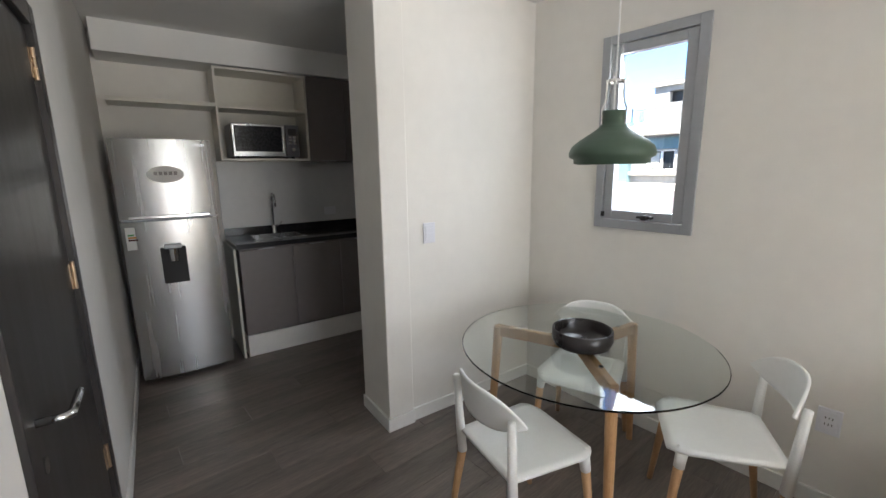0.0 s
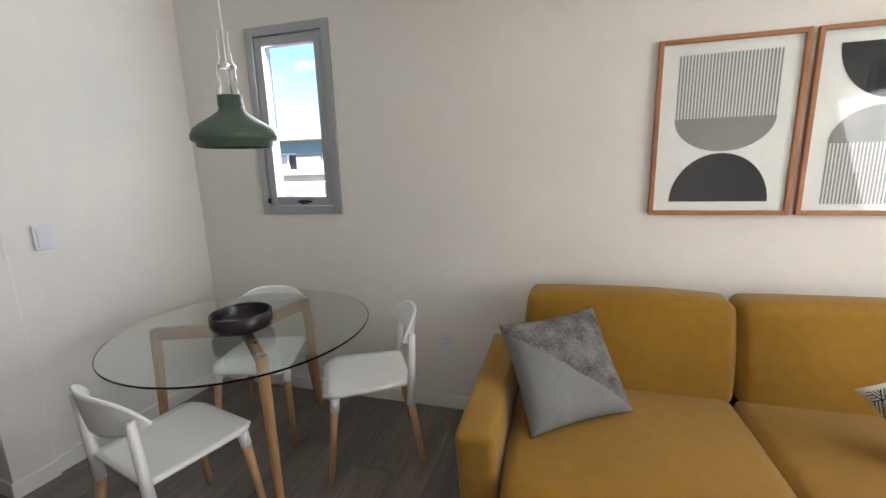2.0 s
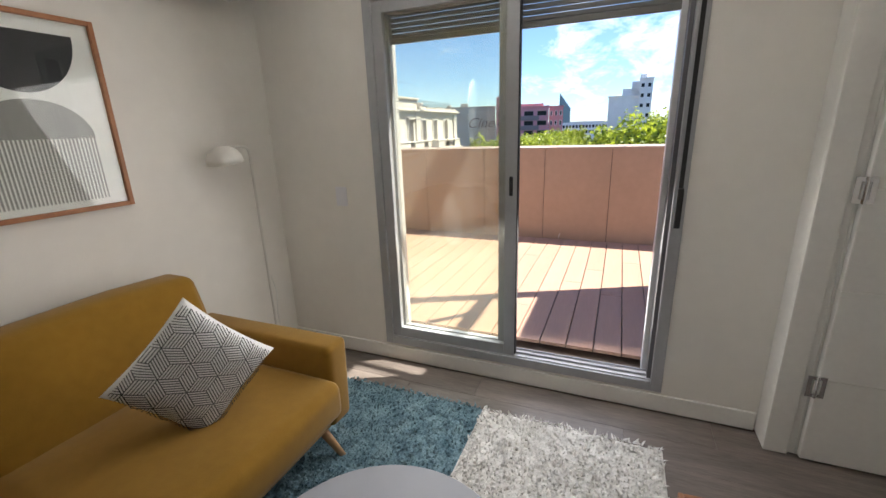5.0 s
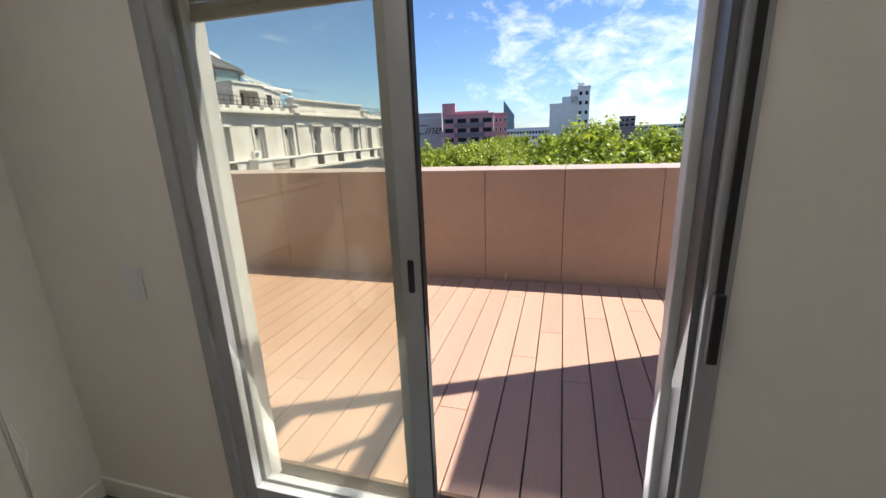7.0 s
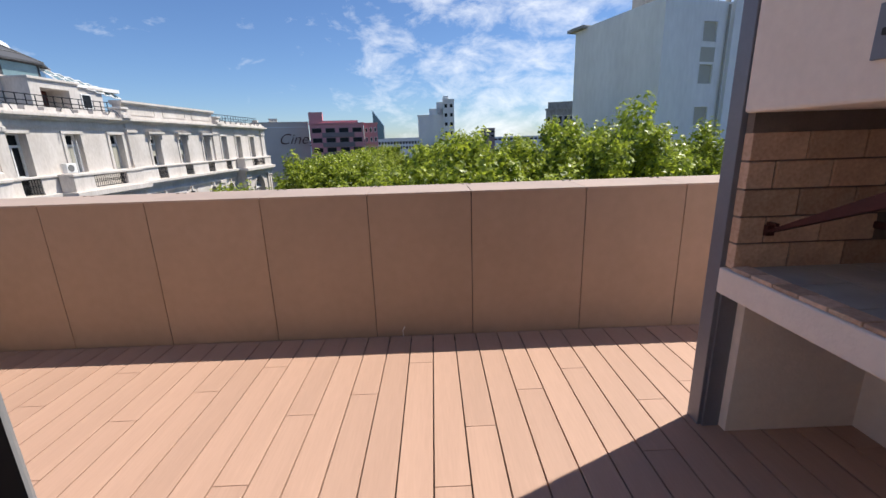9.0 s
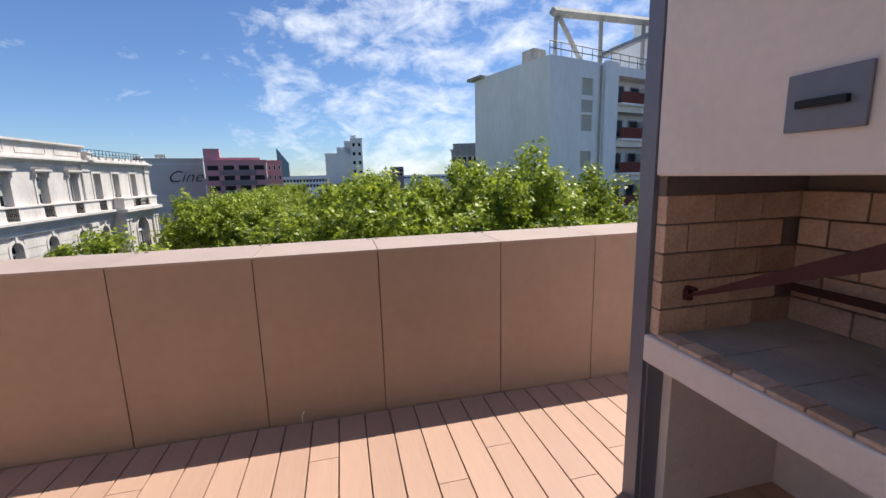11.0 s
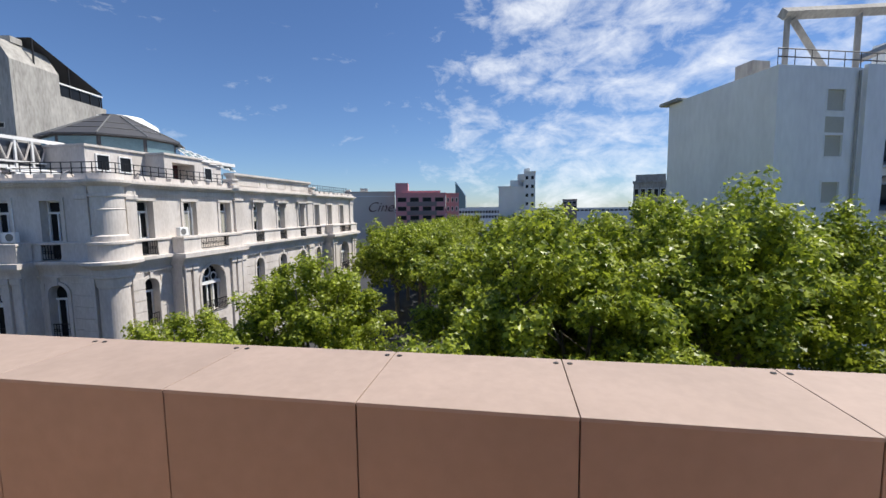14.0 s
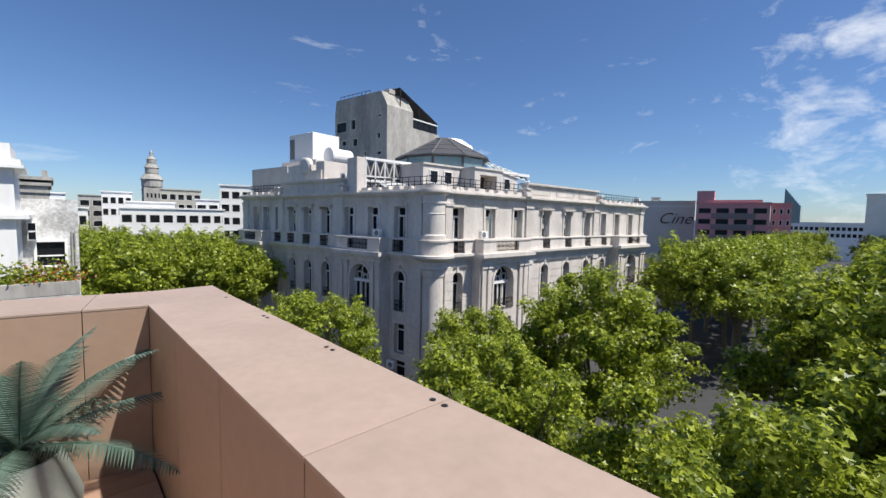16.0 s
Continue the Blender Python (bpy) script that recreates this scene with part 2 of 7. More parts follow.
M["print_grey"] = mat("print_grey", (0.30, 0.29, 0.275), 0.75, var=0.04, scale=12)
M["print_black"] = mat("print_black", (0.022, 0.022, 0.026), 0.75, var=0.08, scale=12)
M["lamp_white"] = mat("cream_enamel", (0.66, 0.64, 0.60), 0.4, var=0.02)
M["stucco"] = mat("pale_stucco", (0.52, 0.48, 0.42), 0.9, var=0.08, scale=3, bump=0.7, bump_scale=45)
M["deck"] = mat("brown_composite_deck", (0.385, 0.24, 0.172), 0.62, scale=1.6, stretch=(0.5, 7, 1), colour2=(0.44, 0.276, 0.20), bump=0.06, bump_scale=60, obj_random=0.05, coords="Object")
M["parapet"] = mat("brown_fibre_cement", (0.345, 0.235, 0.168), 0.62, scale=1.7, colour2=(0.39, 0.265, 0.192), bump=0.03, bump_scale=40, obj_random=0.03)
M["coping"] = mat("sun_bleached_coping", (0.36, 0.27, 0.215), 0.55, scale=2.5, colour2=(0.42, 0.315, 0.255), bump=0.03, bump_scale=40, obj_random=0.03)
M["dark_gap"] = mat("dark_joint", (0.03, 0.022, 0.018), 0.9)
M["bbq_plaster"] = mat("beige_plaster", (0.80, 0.70, 0.63), 0.85, var=0.05, scale=2.5, bump=0.2, bump_scale=60)
M["post"] = mat("grey_blue_steel_paint", (0.20, 0.205, 0.24), 0.45, metal=0.2, var=0.06, scale=4)
M["firebrick"] = mat("firebrick", (0.50, 0.31, 0.21), 0.85, scale=7, colour2=(0.70, 0.50, 0.36), bump=0.25, bump_scale=50, obj_random=0.2)
M["mortar"] = mat("grey_mortar", (0.20, 0.16, 0.135), 0.95, var=0.1, scale=20, bump=0.3)
M["rust"] = mat("dark_red_oxide_iron", (0.07, 0.018, 0.016), 0.6, metal=0.3, var=0.2, scale=12)
M["pot"] = mat("pale_sage_fibre_pot", (0.42, 0.47, 0.43), 0.6, var=0.06, scale=5, bump=0.05)
M["soil"] = mat("potting_soil", (0.05, 0.035, 0.025), 0.95, var=0.3, scale=30, bump=0.5)
M["frond"] = leaf_mat("cycad_frond", (0.07, 0.125, 0.095), (0.17, 0.25, 0.20), 0.25)
M["leaf"] = leaf_mat("plane_leaf", (0.075, 0.125, 0.012), (0.52, 0.58, 0.06), 0.48)
M["bark"] = mat("plane_bark", (0.14, 0.12, 0.09), 0.9, var=0.3, scale=5, bump=0.4, bump_scale=20)
M["cream_stone"] = mat("cream_rendered_stone", (0.55, 0.495, 0.445), 0.85, scale=0.8, stretch=(1, 1, 0.35), colour2=(0.72, 0.665, 0.615), bump=0.15, bump_scale=8)
M["old_concrete"] = mat("weathered_concrete", (0.27, 0.255, 0.23), 0.9, scale=0.5, stretch=(1, 1, 0.25), colour2=(0.50, 0.475, 0.43), bump=0.2, bump_scale=6)
M["white_render"] = mat("weathered_white_render", (0.76, 0.75, 0.73), 0.88, scale=0.35, stretch=(1, 1, 0.3), colour2=(0.88, 0.87, 0.85), bump=0.1, bump_scale=5)
M["pink"] = mat("pink_render", (0.65, 0.288, 0.3), 0.85, var=0.06, scale=0.4)
M["brown_render"] = mat("mauve_grey_render", (0.25, 0.20, 0.195), 0.85, var=0.06, scale=0.4)
M["cinema"] = mat("taupe_render", (0.66, 0.60, 0.52), 0.85, var=0.04, scale=0.3)
M["peeling"] = mat("peeling_white_limewash", (0.36, 0.35, 0.34), 0.9, scale=1.1, colour2=(0.82, 0.81, 0.79), bump=0.25, bump_scale=9)
M["far_white"] = mat("far_white_render", (0.80, 0.79, 0.77), 0.9, var=0.06, scale=0.3)
M["roofing"] = mat("dark_roofing", (0.07, 0.07, 0.075), 0.6, var=0.1, scale=1)
M["far_glass"] = mat("dark_far_window", (0.012, 0.013, 0.015), 0.30, var=0.2, scale=0.8, spec=0.22)
M["teal_glass"] = mat("teal_far_pane", (0.16, 0.24, 0.26), 0.12, var=0.15, scale=1)
M["iron"] = mat("black_iron", (0.02, 0.02, 0.022), 0.5, metal=0.4, var=0.1)
M["red_lattice"] = mat("red_brick_lattice", (0.22, 0.06, 0.045), 0.85, var=0.1, scale=2)
M["asphalt"] = mat("asphalt", (0.045, 0.045, 0.047), 0.85, var=0.2, scale=0.4, bump=0.2, bump_scale=10)
M["court_wall"] = mat("stained_court_render", (0.20, 0.195, 0.18), 0.9, scale=0.7, stretch=(1, 1, 0.3), colour2=(0.32, 0.31, 0.29), bump=0.15, bump_scale=8)
M["teal_paint"] = mat("faded_teal_paint", (0.12, 0.19, 0.20), 0.85, scale=0.8, colour2=(0.17, 0.25, 0.26))
M["blind"] = mat("pale_roller_blind", (0.45, 0.43, 0.36), 0.8, var=0.05, scale=1)
M["shutter"] = mat("grey_roller_shutter", (0.16, 0.16, 0.155), 0.5, var=0.04, scale=3)
M["label_white"] = mat("label_paper", (0.75, 0.75, 0.72), 0.5, var=0.02)
M["label_red"] = mat("red_flower", (0.45, 0.06, 0.03), 0.7, var=0.3, scale=8)
M["label_orange"] = mat("orange_print", (0.6, 0.25, 0.05), 0.6, var=0.05)
M["label_green"] = mat("green_print", (0.1, 0.35, 0.12), 0.6, var=0.05)


# ---- builders ----
def mesh_of(bm, material, name, smooth=False, recalc=True):
    if recalc:
        bmesh.ops.recalc_face_normals(bm, faces=bm.faces)
    me = bpy.data.meshes.new(name)
    bm.to_mesh(me)
    bm.free()
    me.materials.append(M[material])
    if smooth:
        for p in me.polygons:
            p.use_smooth = True
    return me


def part(name, bm, material, parent, label="", smooth=False, m=None):
    """One mesh object under a thing or a part; m: its pose relative to the parent."""
    me = bm if isinstance(bm, bpy.types.Mesh) else mesh_of(bm, material, name, smooth)
    ob = new(name, me)
    ob.parent = parent
    if m is not None:
        ob.matrix_basis = m
    if label:
        tagged(ob, label)
    return ob


def thing(name, m, label, category, group="", kind=""):
    return_ob = new(name)
    return_ob.empty_display_size = 0.1
    return_ob.matrix_basis = m
    return tagged(return_ob, label, category, group, kind)


def structure(name, bm, material, label="", smooth=False):
    ob = new(name, mesh_of(bm, material, name, smooth))
    return tagged(ob, label, "", "", "structure")


def bx(bm, x0, x1, y0, y1, z0, z1, bevel=0.0, m=None):
    """A box, with its edges rounded by bevel; m: a pose for its corners."""
    vs = [bm.verts.new((x, y, z)) for z in (z0, z1) for y in (y0, y1) for x in (x0, x1)]
    fs = [bm.faces.new([vs[i] for i in f]) for f in ((0, 2, 3, 1), (4, 5, 7, 6), (0, 1, 5, 4), (2, 6, 7, 3), (0, 4, 6, 2), (1, 3, 7, 5))]
    if bevel:
        es = list({e for f in fs for e in f.edges})
        got = bmesh.ops.bevel(bm, geom=es, offset=bevel, segments=2, profile=0.5, affect="EDGES")
        vs = list({v for f in got["faces"] for v in f.verts} | {v for v in vs if v.is_valid})
    if m is not None:
        for v in vs:
            v.co = m @ v.co
    return vs


def box(x0, x1, y0, y1, z0, z1, bevel=0.0, m=None):
    bm = bmesh.new()
    bx(bm, x0, x1, y0, y1, z0, z1, bevel, m)
    return bm


def lathe(bm, profile, n=32, m=None):
    """Turns a profile of (radius, height) about the z axis."""
    rings = []
    for r, z in profile:
        if r < 1e-5:
            rings.append([bm.verts.new((0, 0, z))])
        else:
            rings.append([bm.verts.new((r * math.cos(2 * math.pi * i / n), r * math.sin(2 * math.pi * i / n), z)) for i in range(n)])
    for a, b in zip(rings, rings[1:]):
        for i in range(n):
            j = (i + 1) % n
            if len(a) == 1 and len(b) == 1:
                continue
            if len(a) == 1:
                bm.faces.new((a[0], b[i], b[j]))
            elif len(b) == 1:
                bm.faces.new((a[i], a[j], b[0]))
            else:
                bm.faces.new((a[i], a[j], b[j], b[i]))
    if m is not None:
        for ring in rings:
            for v in ring:
                v.co = m @ v.co
    return bm


def turned(profile, n=32, m=None):
    return lathe(bmesh.new(), profile, n, m)


def rod(bm, a, b, r0, r1=None, n=10):
    """A capped, tapered rod from a to b."""
    a, b = Vector(a), Vector(b)
    r1 = r0 if r1 is None else r1
    turn = (b - a).to_track_quat("Z", "Y").to_matrix()
    rings = []
    for c, r in ((a, r0), (b, r1)):
        rings.append([bm.verts.new(c + turn @ Vector((r * math.cos(2 * math.pi * i / n), r * math.sin(2 * math.pi * i / n), 0))) for i in range(n)])
    for i in range(n):
        j = (i + 1) % n
        bm.faces.new((rings[0][i], rings[0][j], rings[1][j], rings[1][i]))
    bm.faces.new(list(reversed(rings[0])))
    bm.faces.new(rings[1])
    return bm


def tube(points, r, n=8):
    """A round bar bent along a line of points."""
    bm = bmesh.new()
    pts = [Vector(p) for p in points]
    rings = []
    for i, p in enumerate(pts):
        d = (pts[min(i + 1, len(pts) - 1)] - pts[max(i - 1, 0)]).normalized()
        turn = d.to_track_quat("Z", "Y").to_matrix()
        rings.append([bm.verts.new(p + turn @ Vector((r * math.cos(2 * math.pi * k / n), r * math.sin(2 * math.pi * k / n), 0))) for k in range(n)])
    for a, b in zip(rings, rings[1:]):
        for k in range(n):
            j = (k + 1) % n
            bm.faces.new((a[k], a[j], b[j], b[k]))
    bm.faces.new(list(reversed(rings[0])))
    bm.faces.new(rings[-1])
    return bm


def slab_wall(bm, s0, s1, z0, z1, d0, d1, holes):
    """A wall over (s, z) of depth d0 to d1, left open at holes (s0, s1, z0, z1)."""
    ss = sorted({s0, s1, *[h[i] for h in holes for i in (0, 1) if s0 < h[i] < s1]})
    for a, b in zip(ss, ss[1:]):
        mid = (a + b) / 2
        cuts = sorted([(h[2], h[3]) for h in holes if h[0] < mid < h[1]])
        z = z0
        for c0, c1 in cuts:
            if c0 > z:
                bx(bm, a, b, d0, d1, z, c0)
            z = max(z, c1)
        if z < z1:
            bx(bm, a, b, d0, d1, z, z1)
    return bm


def placed(bm, m):
    for v in bm.verts:
        v.co = m @ v.co
    return bm


def ring_frame(bm, s0, s1, z0, z1, w, d0, d1, bevel=0.0):
    """Four bars round an opening, w wide, inside s0..s1, z0..z1; depth along y."""
    bx(bm, s0, s0 + w, d0, d1, z0, z1, bevel)
    bx(bm, s1 - w, s1, d0, d1, z0, z1, bevel)
    bx(bm, s0 + w, s1 - w, d0, d1, z0, z0 + w, bevel)
    bx(bm, s0 + w, s1 - w, d0, d1, z1 - w, z1, bevel)
    return bm


def pillow_mesh(bm, size, thick, n=14):
    """A stuffed square pillow standing in the xz plane, centred at the origin."""
    grid = {}
    for side in (1, -1):
        for i in range(n + 1):
            for j in range(n + 1):
                u, v = 2 * i / n - 1, 2 * j / n - 1
                edge = abs(u) == 1 or abs(v) == 1
                if edge and side == -1:
                    grid[side, i, j] = grid[1, i, j]
                    continue
                pinch = 1 - 0.08 * (1 - abs(u)) * (abs(v) ** 2) - 0.0
                x = u * (1 - 0.07 * (1 - v * v) * abs(u) ** 3) * size / 2
                z = v * (1 - 0.07 * (1 - u * u) * abs(v) ** 3) * size / 2
                y = side * thick / 2 * ((1 - u ** 4) * (1 - v ** 4)) ** 0.6 * pinch
                y += 0.006 * noise.noise(Vector((u * 3, v * 3, side * 2.0))) if not edge else 0
                grid[side, i, j] = bm.verts.new((x, y, z))
    for side in (1, -1):
        for i in range(n):
            for j in range(n):
                f = [grid[side, i, j], grid[side, i + 1, j], grid[side, i + 1, j + 1], grid[side, i, j + 1]]
                bm.faces.new(f if side == -1 else list(reversed(f)))
    return bm


def cushion(x0, x1, y0, y1, z0, z1, r=0.05, puff=0.015):
    """An upholstered block with soft edges and slightly domed faces."""
    bm = bmesh.new()
    bmesh.ops.create_cube(bm, size=1)
    bmesh.ops.subdivide_edges(bm, edges=bm.edges[:], cuts=11, use_grid_fill=True)
    cx, cy, cz = (x0 + x1) / 2, (y0 + y1) / 2, (z0 + z1) / 2
    hx, hy, hz = (x1 - x0) / 2, (y1 - y0) / 2, (z1 - z0) / 2

    def spread(u, h):
        """Gathers the grid's outer lines inside the rounded edge."""
        k = round(abs(u) * 6)
        e = r / h
        at = (0.0, (1 - e) / 3, (1 - e) * 2 / 3, 1 - e, 1 - e * 0.62, 1 - e * 0.28, 1.0)[k]
        return math.copysign(at, u)

    for v in bm.verts:
        p = Vector((spread(v.co.x * 2, hx), spread(v.co.y * 2, hy), spread(v.co.z * 2, hz)))
        q = Vector((p.x * hx, p.y * hy, p.z * hz))
        core = Vector((max(-hx + r, min(hx - r, q.x)), max(-hy + r, min(hy - r, q.y)), max(-hz + r, min(hz - r, q.z))))
        d = q - core
        if d.length > 1e-6:
            q = core + d.normalized() * r
        bulge = Vector((p.x * (1 - p.y ** 2) * (1 - p.z ** 2), p.y * (1 - p.x ** 2) * (1 - p.z ** 2), p.z * (1 - p.x ** 2) * (1 - p.y ** 2)))
        q += bulge * puff
        q += Vector((1, 1, 1)) * 0.003 * noise.noise(Vector((q.x * 6, q.y * 6, q.z * 6)))
        v.co = q + Vector((cx, cy, cz))
    return bm

# ---- setting: the room ----
CEIL = 2.62
XB, XBO = 4.88, 5.08
DECK = 0.19
FRONT = pose(-2.30, -2.275, 0, 0, 0, -5.3)          # the entrance wall runs a little askew
KIT = pose(-1.745, -1.535, 0, 0, 0, -4.9)            # kitchen fittings, x towards the room, y along the counter

WIN = (0.515, 1.048, 1.215, 2.28)
bm = slab_wall(bmesh.new(), -2.9, XBO, 0.0, 4.3, 0.0, 0.2, [WIN])
structure("wall_north", bm, "wall", "cream painted plaster wall with a small window")
DOOR = (-2.465, -0.785, 0.115, 2.24)
bm = slab_wall(bmesh.new(), -6.2, 0.0, 0.0, 4.3, 0.0, 0.2, [DOOR, (-3.86, -3.02, 0.0, 2.06)])
placed(bm, Matrix(((0, 1, 0, XB), (1, 0, 0, 0), (0, 0, 1, 0), (0, 0, 0, 1))))
structure("wall_east", bm, "wall", "cream painted wall with a wide terrace door")
bm = slab_wall(bmesh.new(), 0.2, 4.2, 0.0, 4.3, 0.0, 0.19, [])
placed(bm, Matrix(((0, 1, 0, XB + 0.004), (1, 0, 0, 0), (0, 0, 1, 0), (0, 0, 0, 1))))
structure("wall_terrace", bm, "stucco", "rough pale stucco house wall beside the terrace")
ED = (2.20, 3.06, 0.0, 2.06)
bm = placed(slab_wall(bmesh.new(), -0.9, 4.75, 0.0, CEIL + 0.1, -0.2, 0.0, [ED]), FRONT)
structure("wall_south", bm, "wall", "pale painted wall beside the entrance door")
bm = box(2.40, 2.60, -4.4, -2.93, 0, CEIL + 0.1)
bx(bm, 2.40, XB, -4.6, -4.4, 0, CEIL + 0.1)
structure("wall_passage", bm, "wall", "plain cream painted passage wall")
bm = placed(box(-0.76, -0.562, -1.1, 2.2, 0, CEIL + 0.1), KIT)
structure("wall_kitchen", bm, "wall", "cream painted kitchen back wall")
PART_M = pose(0, 0, 0, 0, 0, -5.1)
bm = placed(box(-0.34, 0.0, -1.02, 0.06, 0, CEIL + 0.05), PART_M)
bx(bm, -0.34, 0.018, -1.19, -1.02, 0, CEIL + 0.05, 0.006, PART_M)
structure("wall_partition", bm, "wall", "cream painted partition wall with a pier at its end")
structure("ceiling", box(-3.2, XBO - 0.005, -4.7, 0.1, CEIL, CEIL + 0.2), "ceiling", "flat matt off-white ceiling")
bm = placed(box(-0.562, -0.22, -0.75, 2.0, 2.41, CEIL), KIT)
structure("soffit_kitchen", bm, "ceiling", "cream boxed soffit above the kitchen cabinets")
structure("beam", box(1.25, XB, -0.16, 0.0, 2.385, CEIL), "ceiling", "shallow plastered beam along the wall")
structure("subfloor", box(-3.2, XB, -4.6, 0.0, -0.25, -0.012), "mortar", "floor screed under the planks")
structure("roof_slab", box(-3.2, XBO, -6.2, 0.2, 2.83, 3.05), "stucco", "flat roof slab over the flat")


def skirting(name, s0, s1, m, h=0.085):
    bm = box(s0, s1, 0, 0.014, 0, h, 0.004)
    structure(name, placed(bm, m), "white_paint", "white painted skirting board")


skirting("baseboard_north", 0.0, XB, pose(0, 0, 0) @ Matrix.Diagonal((1, -1, 1, 1)))
skirting("baseboard_south", -0.1, 2.145, FRONT)
skirting("baseboard_south_east", 3.115, 4.70, FRONT)
skirting("baseboard_east", 0, 2.89, Matrix(((0, -1, 0, XB), (-1, 0, 0, 0), (0, 0, 1, 0), (0, 0, 0, 1))), 0.10)
skirting("baseboard_partition", 0.0, 1.02, PART_M @ Matrix(((0, 1, 0, 0), (-1, 0, 0, 0), (0, 0, 1, 0), (0, 0, 0, 1))))
skirting("baseboard_pier", 1.02, 1.205, PART_M @ Matrix(((0, 1, 0, 0.018), (-1, 0, 0, 0), (0, 0, 1, 0), (0, 0, 0, 1))))
skirting("baseboard_pier_end", -0.034, 0.34, PART_M @ Matrix(((-1, 0, 0, 0), (0, -1, 0, -1.19), (0, 0, 1, 0), (0, 0, 0, 1))))


# ---- terrace door, window, doors ----
def terrace_door():
    root = thing("door_1", pose(XB, 0, 0), "grey aluminium sliding terrace door, one leaf slid open", "sliding door", kind="structure")
    y0, y1, z0, z1 = DOOR
    axis = Matrix(((0, 1, 0, 0), (1, 0, 0, 0), (0, 0, 1, 0), (0, 0, 0, 1)))
    bm = ring_frame(bmesh.new(), y0, y1, z0, z1, 0.055, -0.012, 0.11, 0.004)
    bx(bm, y0 + 0.055, y1 - 0.055, 0.03, 0.035, z0 + 0.055, z0 + 0.075)
    bx(bm, y0 + 0.055, y1 - 0.055, 0.075, 0.08, z0 + 0.055, z0 + 0.075)
    part("door_frame", placed(bm, axis), "alu", root)
    bm = box(y0 + 0.057, y1 - 0.057, 0.004, 0.10, z0 + 0.056, z0 + 0.062)
    part("track", placed(bm, axis), "alu_light", root, "pale lower sliding track")
    for d in (0.002, 0.052):
        a, b = (-1.665, y1 - 0.05) if d < 0.03 else (-1.615, y1 - 0.06)
        bm = ring_frame(bmesh.new(), a, b, z0 + 0.06, z1 - 0.05, 0.065, d, d + 0.036, 0.003)
        leaf = part("sliding_leaf", placed(bm, axis), "alu", root)
        bm = box(a + 0.06, b - 0.06, d + 0.015, d + 0.021, z0 + 0.12, z1 - 0.11)
        pane = part("pane", placed(bm, axis), "door_glass", leaf, "clear slightly hazy glass")
        pane.visible_shadow = False
        bm = box(a - 0.006, a, d + 0.002, d + (0.034 if d < 0.03 else 0.012), z0 + 0.07, z1 - 0.06)
        part("seal", placed(bm, axis), "rubber", leaf, "black rubber edge seal")
        if d < 0.03:
            bm = box(a + 0.022, a + 0.042, d - 0.006, d + 0.004, 1.145, 1.25, 0.006)
            part("handle", placed(bm, axis), "rubber", leaf, "black recessed pull")
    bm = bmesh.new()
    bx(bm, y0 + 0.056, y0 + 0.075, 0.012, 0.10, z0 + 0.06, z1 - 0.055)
    part("jamb_channel", placed(bm, axis), "alu_dark", root, "dark brush channel in the jamb, shade put into its colour")
    bm = bmesh.new()
    for k in range(9):
        z = 2.015 + k * 0.027
        bx(bm, y0 + 0.05, y1 - 0.05, 0.118, 0.130, z, z + 0.024, 0.004)
    bx(bm, y0 + 0.05, y1 - 0.05, 0.114, 0.134, 1.985, 2.013, 0.003)
    part("roller_shutter", placed(bm, axis), "shutter", root, "grey roller shutter rolled nearly up")
    for a, b in ((y0 + 0.045, y0 + 0.10), (y1 - 0.10, y1 - 0.045)):
        bm = box(a, b, 0.112, 0.175, z0 + 0.05, z1, 0.004)
        part("shutter_guide", placed(bm, axis), "alu_light", root, "pale aluminium shutter guide rail")
    bm = box(y0 - 0.03, y1 + 0.03, -0.03, 0.0, z1, z1 + 0.22, 0.01)
    part("shutter_box", placed(bm, axis), "white_paint", root, "white shutter box above the frame")
    return root


terrace_door()


def strap_winder():
    root = thing("shutter_strap_winder", pose(XB - 0.001, -2.435, 1.02), "dark brown roller shutter strap and its winder box beside the door", "strap winder")
    part("box", box(-0.036, -0.013, -0.014, 0.014, 0, 0.19, 0.006), "rubber", root)
    part("strap", box(-0.026, -0.020, -0.009, 0.009, 0.19, 1.21), "rubber", root, "dark woven strap")


strap_winder()


def small_window():
    x0, x1, z0, z1 = WIN
    root = thing("window_1", pose(0, 0, 0), "narrow grey aluminium awning window with a black latch", "window", kind="structure")
    bm = ring_frame(bmesh.new(), x0 - 0.012, x1 + 0.012, z0 - 0.012, z1 + 0.012, 0.05, -0.016, 0.10, 0.003)
    part("window_frame", bm, "alu", root)
    bm = ring_frame(bmesh.new(), x0 + 0.042, x1 - 0.042, z0 + 0.042, z1 - 0.042, 0.052, -0.004, 0.05, 0.004)
    sash = part("sash", bm, "alu", root)
    pane = part("pane", box(x0 + 0.09, x1 - 0.09, 0.02, 0.026, z0 + 0.09, z1 - 0.09), "glass", sash, "clear glass")
    pane.visible_shadow = False
    bm = box(0.77, 0.86, -0.030, -0.004, z0 + 0.058, z0 + 0.072, 0.004)
    bx(bm, 0.80, 0.83, -0.040, -0.004, z0 + 0.05, z0 + 0.078, 0.004)
    part("latch", bm, "rubber", sash, "small black latch")
    bm = box(x0 + 0.034, x0 + 0.056, -0.022, -0.012, z0 + 0.055, z0 + 0.085, 0.003)
    part("stay", bm, "rubber", root, "small black stay")


small_window()


